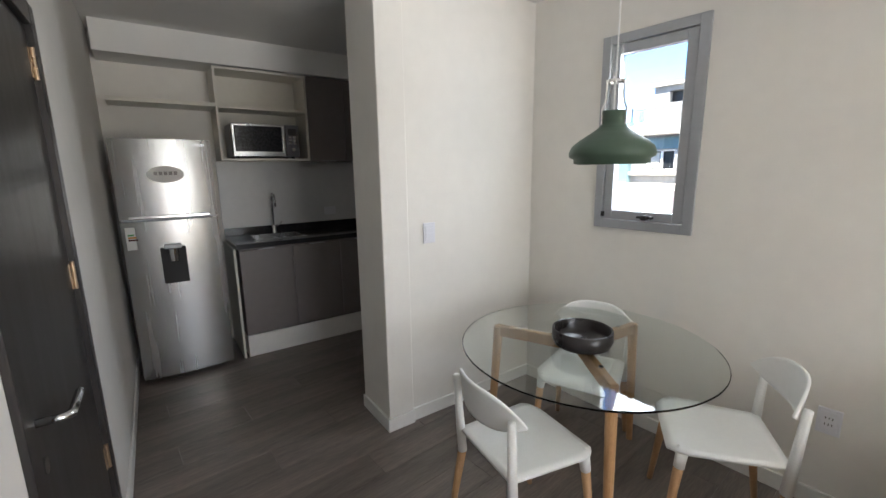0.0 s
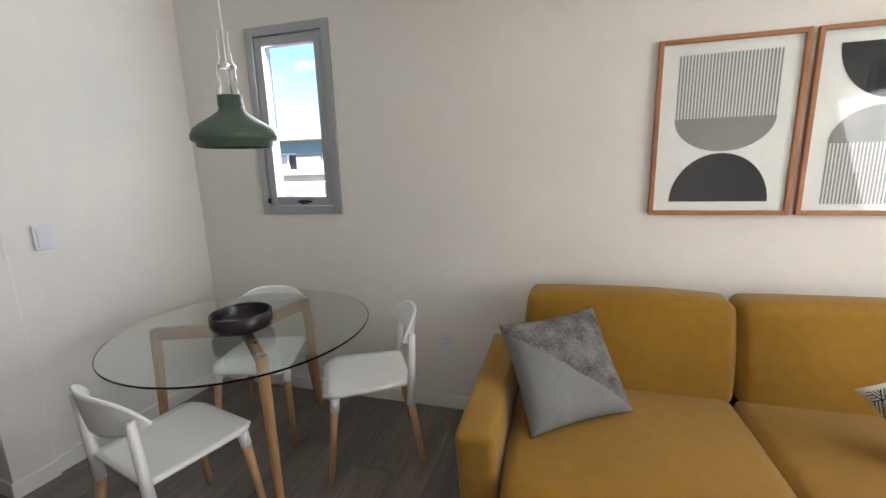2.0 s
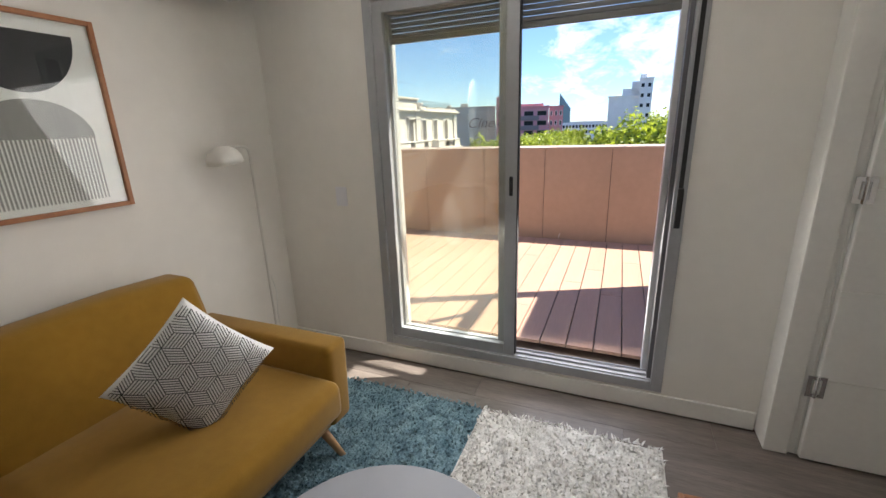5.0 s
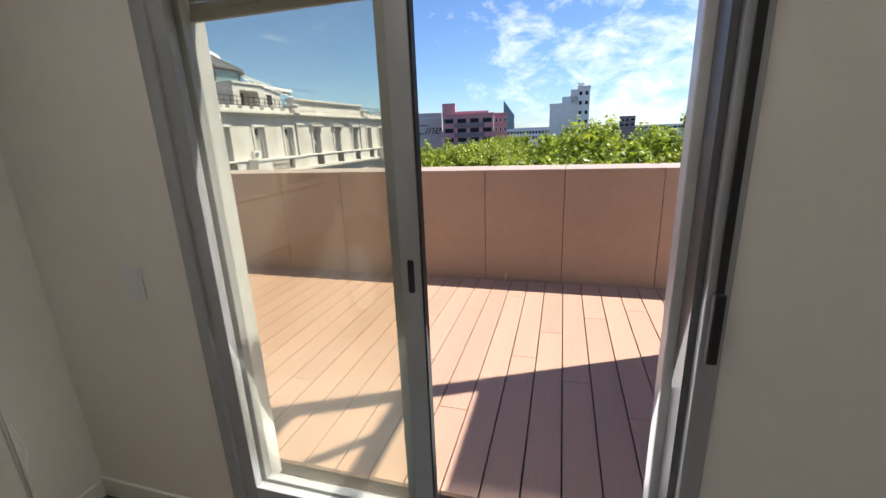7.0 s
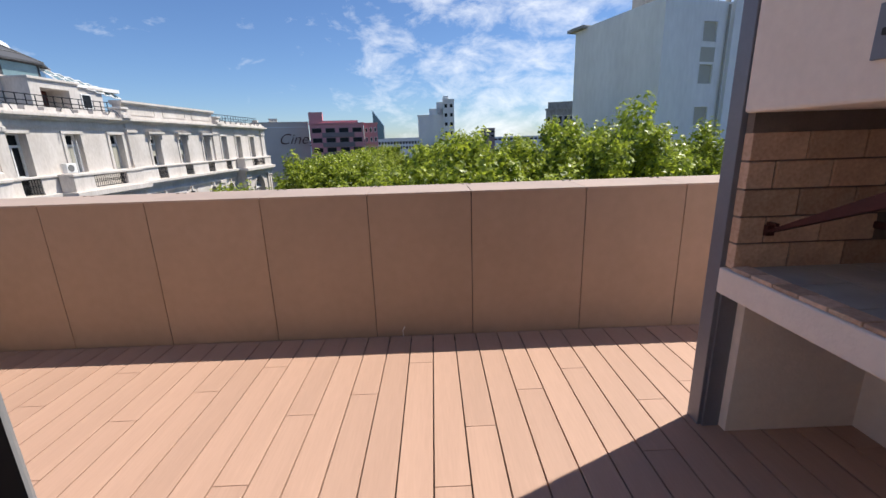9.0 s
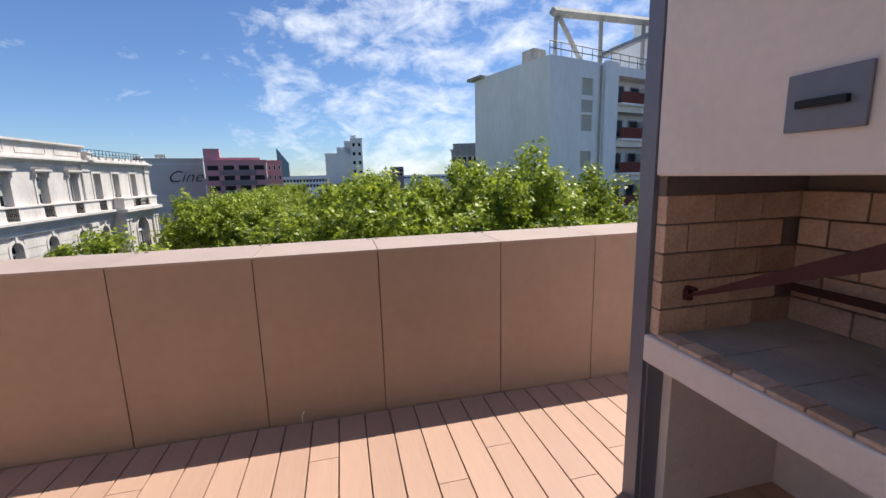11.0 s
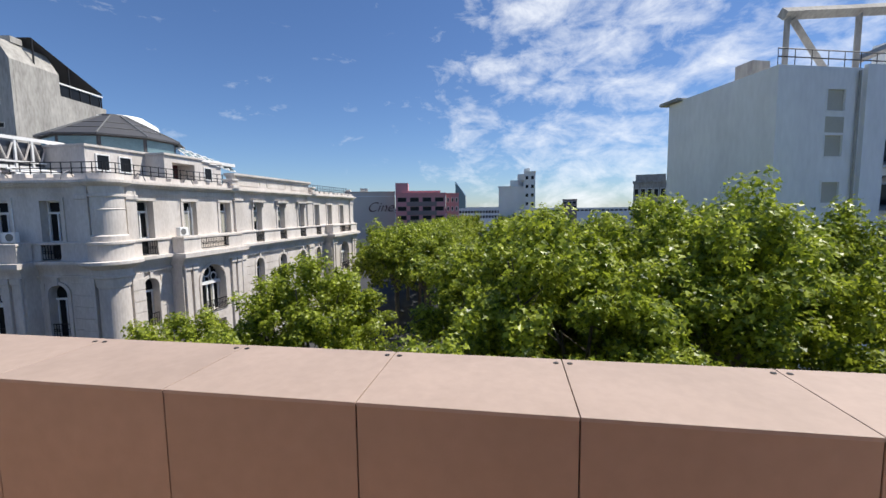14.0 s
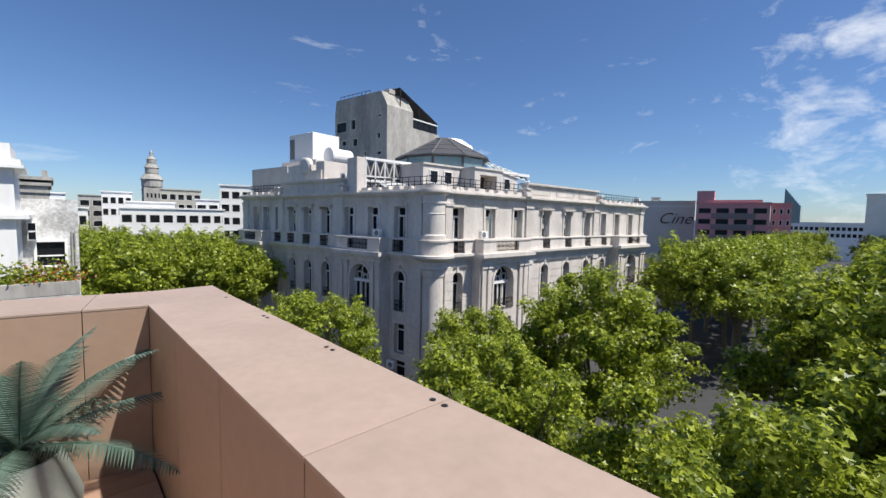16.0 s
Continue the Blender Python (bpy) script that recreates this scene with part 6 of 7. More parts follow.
    ac_unit(root, g, 13.5, -2.2, 6.0)
    ch = part("chiller_frame", placed(box(-1.3, 4.6, -11.6, -9.5, 5.5, 5.75), f), "far_white", root, "white frame of rooftop chillers")
    part("side_panel", placed(box(-2.3, -1.35, -11.4, -9.4, 4.3, 7.9, 0.05), f), "cream_stone", ch)
    for k in range(6):
        s = -1.3 + 1.16 * k
        part("strut", placed(box(s, s + 0.14, -9.6, -9.42, 4.25, 7.9), f), "far_white", ch)
        if k < 5:
            bm = rod(bmesh.new(), (s + 0.2, -9.5, 7.5), (s + 0.6, -9.5, 6.2), 0.07, n=5)
            rod(bm, (s + 1.1, -9.5, 7.5), (s + 0.68, -9.5, 6.2), 0.07, n=5)
            part("coil_brace", placed(bm, f), "cream_stone", ch)
            part("fan_coil", placed(box(s + 0.16, s + 1.14, -11.3, -9.7, 5.8, 7.6), f), "alu_dark", ch)
    part("top_beam", placed(box(-1.3, 4.64, -9.62, -9.40, 7.72, 7.98), f), "far_white", ch)
    part("cross_beam", placed(box(-1.3, 4.64, -9.58, -9.42, 6.0, 6.14), f), "far_white", ch)
    bm = bmesh.new()
    for k in range(9):
        rod(bm, (-1.2 + 1.0 * k, -7.6 - 0.25 * (k % 2), 4.3), (-0.4 + 1.0 * k, -7.6, 5.3), 0.06, n=5)
    part("pipework", placed(bm, f), "iron", root, "dark tangle of roof pipes")
    for k in range(3):
        part("pipe", placed(rod(bmesh.new(), (-0.8, -6.8 - 0.4 * k, 4.9 + 0.2 * k), (6.5, -6.8 - 0.4 * k, 4.9 + 0.2 * k), 0.09, n=8), f), "far_white", root)
    return root


palace()


def windows_on(root, m, cells, depth=0.12, frame_mat="shelf", pane_mat="far_glass", fw=0.08):
    """A window with frame and pane in each cell (s0, s1, z0, z1) of a facade."""
    for s0, s1, z0, z1 in cells:
        w = part("window", placed(ring_frame(bmesh.new(), s0, s1, z0, z1, fw, -depth, 0.03), m), frame_mat, root)
        part("pane", placed(box(s0 + fw, s1 - fw, -depth - 0.03, -depth, z0 + fw, z1 - fw), m), pane_mat, w)


def polar(az, dist, ex=5.84, ey=-1.92):
    return ex + dist * math.cos(radians(az)), ey + dist * math.sin(radians(az))


def grey_tower():
    x, y = 46.77, 54.77
    root = thing("concrete_tower", pose(x, y, GROUND), "stained grey concrete apartment tower with a slanted top", "building")
    m = Matrix.Translation((-x, -y, -GROUND)) @ frame_matrix(x, y, 0.165, -0.986)
    cells = [(-12.8, -9.8, 16.5, 18.36), (-8.8, -7.5, 16.7, 18.5), (-2.3, -1.3, 18.1, 18.6), (-8.4, -7.0, 13.85, 15.25), (-2.4, -1.45, 14.65, 15.65), (-11.3, -9.85, 14.15, 15.1), (-5.5, -4.8, 12.0, 12.9), (-2.4, -1.25, 12.0, 12.7)]
    part("wall", placed(slab_wall(bmesh.new(), -13, 0, GROUND, 19.8, -0.4, 0, cells), m), "old_concrete", root)
    part("rear_block", placed(box(-13, 0, -6.2, -0.42, GROUND, 19.8), m), "old_concrete", root)
    bm = bmesh.new()
    vs = bx(bm, -13, 0, -6.2, 0, 19.8, 22.2)
    for v in vs:
        if v.co.z > 21:
            v.co.x = -1.4 if v.co.x > -5 else -12.6
    part("mansard", placed(bm, m), "old_concrete", root, "slanted concrete crown")
    part("low_wing", placed(box(-13, 0, -13.5, -6.2, GROUND, 17.2), m), "old_concrete", root)
    part("glazing", placed(box(-0.35, -0.28, -12.8, -6.3, 17.2, 18.7), m), "far_glass", root, "dark terrace glazing")
    for k in range(5):
        part("mullion", placed(box(-0.3, -0.2, -12.8 + 1.6 * k, -12.68 + 1.6 * k, 17.2, 18.8), m), "iron", root)
    part("handrail", placed(box(-0.3, -0.1, -13.2, -6.2, 18.75, 18.95), m), "far_white", root, "white roof edge")
    bm = bmesh.new()
    bm.faces.new([bm.verts.new(p) for p in ((-0.3, -3.2, 23.3), (-0.1, -13.2, 19.2), (-7, -13.2, 19.2), (-7, -3.2, 23.3))])
    bmesh.ops.solidify(bm, geom=bm.faces[:], thickness=0.2)
    part("canopy", placed(bm, m), "roofing", root, "slanted dark canopy")
    for d, z in ((-3.3, 23.2), (-8.0, 21.3), (-13.1, 19.2)):
        part("canopy_post", placed(rod(bmesh.new(), (-0.3, d, 17.0), (-0.3, d, z), 0.1, n=6), m), "iron", root)
    part("roof_tank", placed(box(-7.5, -4.5, -5, -2, 22.2, 23.1, 0.05), m), "far_white", root)
    part("chimney", placed(box(-2.4, -1.2, -3, -1.6, 22.2, 22.9), m), "old_concrete", root)
    windows_on(root, m, cells, 0.3)
    bm = bmesh.new()
    for k in range(8):
        rod(bm, (-12.5 + 1.1 * k, -0.8, 22.2), (-12.5 + 1.1 * k, -0.8, 23.0), 0.05, n=4)
    rod(bm, (-12.5, -0.8, 23.0), (-4.8, -0.8, 23.0), 0.05, n=4)
    part("roof_railing", placed(bm, m), "iron", root)


grey_tower()


def white_block():
    """The white apartment house across the street, with red-fronted balconies."""
    cx, cy = 36.3, -18.3
    root = thing("apartment_house", pose(cx, cy, GROUND), "weathered white apartment house with red lattice balconies", "building")
    base = Matrix.Translation((-cx, -cy, -GROUND))
    left = base @ frame_matrix(cx, cy, 9.3, 3.0, True)
    right = base @ frame_matrix(cx, cy, 0.306, -0.952)
    top = 11.9
    bm = slab_wall(bmesh.new(), 0.4, 9.77, GROUND, top - 1.2, -0.4, 0, [])
    part("wall", placed(bm, left), "white_render", root)
    cells = [(3.6, 5.1, z, z + 1.5) for z in (7.9, 5.0, 2.0, -1.0)]
    cells += [(20.8, 23.0, z, z + 1.5) for z in (8.0, 4.6, 1.2)] + [(24.5, 25.6, z, z + 1.4) for z in (8.0, 4.6, 1.2)]
    loggias = [(8.4, 15.8, z, z + 2.35) for z in (7.6, 4.55, 1.5, -1.55)]
    bm = slab_wall(bmesh.new(), 0, 34, GROUND, top - 1.2, -1.4, 0, cells + loggias)
    part("wall", placed(bm, right), "white_render", root)
    part("rear_block", placed(box(0, 34, -10, -1.42, GROUND, top - 1.25), right), "white_render", root)
    part("pilaster", placed(box(6.3, 8.0, 0, 0.25, GROUND, top - 1.0), right), "white_render", root)
    part("upper_storey", placed(slab_wall(bmesh.new(), 17.6, 34, top - 1.2, top + 3.6, -8, 0.9, []), right), "white_render", root)
    part("upper_storey", placed(box(21.5, 34, -8, 0.6, top + 3.6, top + 6.4), right), "white_render", root)
    windows_on(root, right @ Matrix.Translation((0, 1.2, 0)), [(18.4, 19.8, top + 0.6, top + 2.7), (20.2, 23.2, top + 0.6, top + 2.7), (24.4, 27.0, top + 0.6, top + 2.7)], 0.2)
    windows_on(root, right @ Matrix.Translation((0, 0.9, 0)), [(22.0, 23.6, top + 4.3, top + 5.8), (24.6, 26.4, top + 4.3, top + 5.8)], 0.2)
    part("down_pipe", placed(rod(bmesh.new(), (5.9, 0.12, GROUND), (5.9, 0.12, top - 1.4), 0.08, n=6), right), "old_concrete", root)
    part("down_pipe", placed(rod(bmesh.new(), (17.0, 0.12, GROUND), (17.0, 0.12, top - 1.4), 0.07, n=6), right), "old_concrete", root)
    windows_on(root, right, cells[:4], 0.1, "white_render", "blind")
    windows_on(root, right, cells[4:], 0.2)
    part("rust_stain", placed(box(3.65, 5.05, 0.0, 0.012, 6.6, 7.6), right), "blind", root, "yellowed stained panel")
    for i, (s0, s1, z0, z1) in enumerate(loggias):
        b = part("balcony", placed(box(s0, s1, -1.3, 0.55, z0 - 0.18, z0), right), "white_render", root)
        bm = bmesh.new()
        nx = 34
        for k in range(nx):
            for j in range(5):
                if (k + j) % 2 == 0:
                    s = s0 + (s1 - s0) * k / nx
                    bx(bm, s, s + (s1 - s0) / nx * 1.05, 0.42, 0.52, z0 + 0.17 * j, z0 + 0.17 * j + 0.18)
        bx(bm, s0, s1, 0.40, 0.54, z0 + 0.86, z0 + 0.95)
        bx(bm, s0, s1, 0.36, 0.42, z0, z0 + 0.86)
        part("lattice_front", placed(bm, right), "red_lattice" if i else "red_lattice", b, "red pierced brick balcony front")
        for s, w in ((s0 + 0.7, 1.9), (s0 + 3.5, 1.4)):
            wd = part("balcony_window", placed(ring_frame(bmesh.new(), s, s + w, z0 + 0.3, z0 + 1.9, 0.08, -1.38, -1.28), right), "alu", b)
            part("pane", placed(box(s + 0.08, s + w - 0.08, -1.37, -1.34, z0 + 0.38, z0 + 1.82), right), "far_glass", wd)
        ac = part("air_unit", placed(box(s0 + 4.9, s0 + 5.9, -1.2, -0.7, z0 + 1.15, z0 + 1.75), right), "far_white", b)
    bm = bmesh.new()
    for s in (3.6, 9.5, 16.0):
        rod(bm, (s, -3, top - 1.2), (s, -3, top + 3.4 + 0.09 * (s - 3.6)), 0.24, n=4)
    rod(bm, (3.2, -3, top + 3.3), (20.0, -3, top + 4.9), 0.42, n=4)
    rod(bm, (4.0, -3, top + 3.0), (7.5, -3, top - 1.0), 0.28, n=4)
    rod(bm, (9.5, -3, top + 0.4), (19.5, -3, top + 4.4), 0.28, n=4)
    part("roof_frame", placed(bm, right), "old_concrete", root, "grey concrete roof frame")
    bm = bmesh.new()
    for z in (top - 0.6, top - 0.1):
        rod(bm, (0.2, -0.3, z), (17.5, -0.3, z), 0.04, n=4)
    for k in range(15):
        rod(bm, (0.2 + 1.24 * k, -0.3, top - 1.2), (0.2 + 1.24 * k, -0.3, top - 0.1), 0.03, n=4)
    part("roof_railing", placed(bm, right), "iron", root)
    part("eave", placed(box(8.4, 10.6, -1.5, 0.5, top - 1.3, top - 1.05), left), "old_concrete", root)
    part("water_tank", placed(box(4.5, 6.0, -4, -2.5, top - 1.0, top + 0.7), left), "old_concrete", root)


white_block()


def slab_house(name, label, az0, az1, dist, z1, material, rows=0, cols=0, tops=(), frame_mat="shelf", wz=(0.4, 0.6), step=3.0, pane="far_glass", ex=5.84, ey=-1.92):
    """A block facing the terrace between two bearings."""
    xa, ya = polar(az0, dist, ex, ey)
    xb, yb = polar(az1, dist, ex, ey)
    L = math.hypot(xb - xa, yb - ya)
    root = thing(name, pose(xa, ya, GROUND), label, "building")
    m = Matrix.Translation((-xa, -ya, -GROUND)) @ frame_matrix(xa, ya, xb - xa, yb - ya)
    cells = []
    for r in range(rows):
        for c in range(cols):
            s = L * (c + 0.5) / cols
            hw = L / cols * wz[0]
            zt = z1 - 1.2 - r * step
            cells.append((s - hw, s + hw, zt - step * wz[1], zt))
    bm = slab_wall(bmesh.new(), 0, L, GROUND, z1, -0.4, 0, cells)
    bx(bm, 0, L, -14, -0.4, GROUND, z1)
    for a, b, h in tops:
        bx(bm, a * L, b * L, -9, -0.3, z1, z1 + h)
    part("wall", placed(bm, m), material, root)
    part("roof_edge", placed(box(-0.2, L + 0.2, -14, 0.25, z1, z1 + 0.3), m), material, root)
    windows_on(root, m, cells, 0.2, frame_mat, pane, 0.12)
    return root, m, L


r1, m1, L1 = slab_house("cinema_building", "taupe blank-fronted cinema building with script lettering", 22.5, 15.9, 150, 8.4, "cinema", tops=((0.02, 0.1, 1.0), (0.3, 0.45, 1.4)))
for nm, a, b, c, d in (("border", 0.1, 0.97, 6.9, 7.1), ("border", 0.1, 0.12, -3.0, 6.9)):
    part(nm, placed(box(a * L1, b * L1, 0, 0.1, c, d), m1), "white_render", r1, "pale inset border line")
curve = bpy.data.curves.new("lettering", "FONT")
curve.body = "Cine"
curve.size, curve.extrude, curve.shear, curve.offset = 4.9, 0.03, 0.4, -0.06
tmp = new("lettering_source", curve)
dg = bpy.context.evaluated_depsgraph_get()
letters = bpy.data.meshes.new_from_object(tmp.evaluated_get(dg))
bpy.data.objects.remove(tmp)
letters.materials.clear()
letters.materials.append(M["rust"])
part("lettering", letters, "", r1, "dark red script lettering", m=m1 @ Matrix.Translation((0.42 * L1, 0.15, 1.6)) @ Matrix(((1, 0, 0, 0), (0, 0, 1, 0), (0, 1, 0, 0), (0, 0, 0, 1))))

r2, m2, L2 = slab_house("pink_building", "pink and mauve office block with window bands", 15.8, 9.0, 140, 7.4, "pink", 4, 4, ((0.0, 0.25, 3.6), (0.25, 0.9, 1.0)), "brown_render", (0.36, 0.5))
part("panel_band", placed(box(0.22 * L2, 0.82 * L2, 0.0, 0.35, -6.0, -5.2), m2), "brown_render", r2)
for r in range(4):
    part("panel_band", placed(box(0.22 * L2, 0.82 * L2, 0.04, 0.25, 4.6 - 3.0 * r - 0.2 - 1.5 + 0.4, 4.6 - 3.0 * r + 0.1), m2), "brown_render", r2, "mauve spandrel band")
x, y = polar(8.9, 140)
r3, m3, L3 = slab_house("pink_wing", "bright pink side wing with small windows", 8.95, 7.2, 142, 7.3, "pink", 5, 3, (), "far_white", (0.25, 0.5))
slab_house("white_tower", "plain white stepped apartment tower", 1.78, -1.6, 150, 9.7, "far_white", tops=((0.45, 1.0, 2.3), (0.75, 1.0, 4.4)))
slab_house("white_tower", "white tower end wall with small windows", -1.6, -3.05, 149, 14.6, "far_white", 8, 2, ((0.0, 0.5, 1.3),), "far_white", (0.3, 0.45), step=3.0)
slab_house("far_block", "small dark block on the horizon", -6.6, -8.4, 300, 8.0, "brown_render", 2, 3)
slab_house("mansard_house", "grey stone house with a mansard roof", -15.0, -18.6, 95, 7.0, "old_concrete", 3, 5, ((0.06, 0.98, 1.6),))
slab_house("low_block", "distant pale low housing block", 7.2, 1.6, 260, 2.6, "far_white", 2, 14)
slab_house("low_block", "distant pale low housing block", -2.6, -15.0, 420, 2.2, "far_white", 1, 24)
slab_house("low_block", "distant pale low housing block", 20.0, 1.0, 500, 4.5, "white_render", 2, 30)
x, y = polar(6.9, 420)
sail = thing("glass_tower", pose(x, y, GROUND), "far blue glass tower with a sail-shaped top", "building")
bm = bmesh.new()
lo = [bm.verts.new(p) for p in ((-4, -5, 0), (-4, 5, 0), (6, 5, 0), (6, -5, 0))]
hi = [bm.verts.new(p) for p in ((-4, -5, 30), (-4, 5, 44), (6, 5, 44), (6, -5, 30))]
for i in range(4):
    j = (i + 1) % 4
    bm.faces.new((lo[i], lo[j], hi[j], hi[i]))
bm.faces.new(hi)
part("body", bm, "teal_glass", sail)

# houses seen over the side parapet
for az0, az1, d, z, mt, rows, cols in ((92.5, 88.3, 120, 5.5, "far_white", 2, 3), (87.5, 84.5, 160, 6.5, "old_concrete", 3, 3), (85.6, 83.0, 140, 7.0, "far_white", 2, 4), (80.5, 76.5, 150, 8.8, "blind", 3, 5), (84, 74.0, 110, 2.7, "far_white", 1, 8), (77, 74.6, 130, 5.5, "white_render", 1, 2), (74.4, 71.0, 110, 8.4, "far_white", 4, 3), (83.5, 79, 125, 4.3, "white_render", 1, 4), (89.0, 86.5, 100, 2.4, "far_white", 1, 3)):
    slab_house("distant_house", "distant pale town house with small windows", az0, az1, d, z, mt, rows, cols)
x, y = polar(81.3, 190)
dome = thing("domed_tower", pose(x, y, GROUND), "far brown ornate tower with tiered lantern top", "building")
part("shaft", box(-2.9, 2.9, -2.9, 2.9, 0, 25.0), "old_concrete", dome)
for r, z0, z1 in ((3.3, 25.0, 30.0), (2.1, 30.0, 33.8), (1.45, 33.8, 36.4), (0.5, 36.4, 38.6)):
    part("tier", turned([(r * 0.9, z0), (r, z0 + 0.5), (r, z0 + (z1 - z0) * 0.55), (r * 1.1, z0 + (z1 - z0) * 0.62), (r * 0.75, z1), (0, z1 + 0.3)], 20), "old_concrete", dome)
for k in range(3):
    for j in range(4):
        for sx, sy in ((-2.2 + 1.2 * j, -2.92), (-2.92, -2.2 + 1.2 * j)):
            part("window", box(sx, sx + (0.6 if sy == -2.92 else 0.04), sy, sy + (0.04 if sy == -2.92 else 0.6), 15 + 3.2 * k, 16.6 + 3.2 * k), "far_glass", dome)


def neighbour_terrace():
    """The white house with a planted balcony past the side parapet."""
    x, y = 7.2, 17.5
    root = thing("neighbour_house", pose(x, y, GROUND), "peeling white neighbouring house with a planted terrace", "building")
    m = Matrix.Translation((0, 0, -GROUND))
    bm = slab_wall(bmesh.new(), -8, 0.85, GROUND, 2.35, 6.0, 6.4, [(-0.52, 0.41, -0.49, 0.57)])
    bx(bm, -8, 0.85, 6.45, 14, GROUND, 2.3)
    part("wall", placed(bm, m), "peeling", root)
    bm = box(-8, -0.9, 2.5, 5.98, GROUND, 3.3)
    bx(bm, -8, -0.62, 2.2, 6.2, 3.3, 3.42)
    bx(bm, -8, -0.70, 2.3, 6.1, 3.42, 3.6)
    bx(bm, -8, -0.95, 2.5, 6.0, 3.6, 4.15)
    part("side_wing", placed(bm, m), "white_render", root)
    part("ledge", placed(box(-8, -0.55, 2.3, 5.98, 1.55, 1.7), m), "white_render", root)
    part("terrace_wall", placed(box(-8, 0.65, 0, 0.4, GROUND, -0.9), m), "peeling", root)
    part("planter", placed(box(-8, 0.62, 0.0, 0.5, -0.895, -0.44, 0.02), m), "old_concrete", root, "dark weathered concrete planter")
    part("terrace_floor", placed(box(-8, 0.6, 0.5, 6, -2.4, -2.2), m), "old_concrete", root)
    w = part("window", placed(ring_frame(bmesh.new(), -0.58, 0.47, -0.55, 0.63, 0.09, 5.9, 6.1), m), "far_white", root)
    part("mullion", placed(box(-0.49, 0.38, 5.98, 6.04, -0.08, -0.02), m), "far_white", w)
    part("pane", placed(box(-0.5, 0.4, 6.05, 6.07, -0.47, 0.55), m), "far_glass", w)
    ac = part("air_unit", placed(box(-0.74, -0.45, 5.6, 5.99, 0.62, 1.4, 0.02), m), "far_white", root, "white air conditioner unit")
    for z in (0.68, 1.05):
        part("grille", placed(box(-0.70, -0.49, 5.585, 5.6, z, z + 0.29), m), "far_glass", ac)
    for px in (0.62, 0.72):
        part("down_pipe", placed(rod(bmesh.new(), (px, 5.93, -2.2), (px, 5.93, 1.0), 0.03, n=8), m), "old_concrete", root)
    rn = random.Random(3)
    for mt, n, sz, spread in (("leaf", 1700, 0.055, 0.30), ("label_red", 260, 0.035, 0.24), ("label_orange", 220, 0.035, 0.16)):
        bm = bmesh.new()
        for i in range(n):
            cx = rn.choice((-3.2, -2.6, -1.9, -1.5, -1.1, -0.75, -0.4, 0.0, 0.35)) if mt == "leaf" else rn.choice((-0.55, -0.2, 0.2, 0.5))
            p = Vector((cx + rn.gauss(0, 0.17), 0.25 + rn.gauss(0, 0.12), -0.45 + abs(rn.gauss(0, spread))))
            q = Euler((rn.uniform(0, 6), rn.uniform(0, 6), rn.uniform(0, 6))).to_matrix()
            v = [bm.verts.new(p + q @ Vector(c) * sz) for c in ((-1, -0.6, 0), (1, -0.6, 0), (0.4, 1, 0.2))]
            bm.faces.new(v)
        me = bpy.data.meshes.new("plants")
        bm.to_mesh(me)
        bm.free()
        me.materials.append(M[mt])
        tagged(part("plants", me, "", root, m=m), "", "", "", "stuff")
    root = thing("grey_house", pose(5.8, 44, GROUND), "dark grey house with a heavy stepped cornice", "building")
    part("wall", placed(box(-4, 1.3, -4, 4, GROUND, 3.6), m), "old_concrete", root)
    for k, z in enumerate((3.1, 3.6, 4.0)):
        part("cornice", placed(box(-4.2, 1.35 + 0.12 * k, -4.1 - 0.1 * k, 4.1, z, z + 0.22), m), "old_concrete", root)
    part("chimney", placed(box(1.0, 1.3, -4, -3.4, 4.2, 4.7), m), "old_concrete", root)


neighbour_terrace()
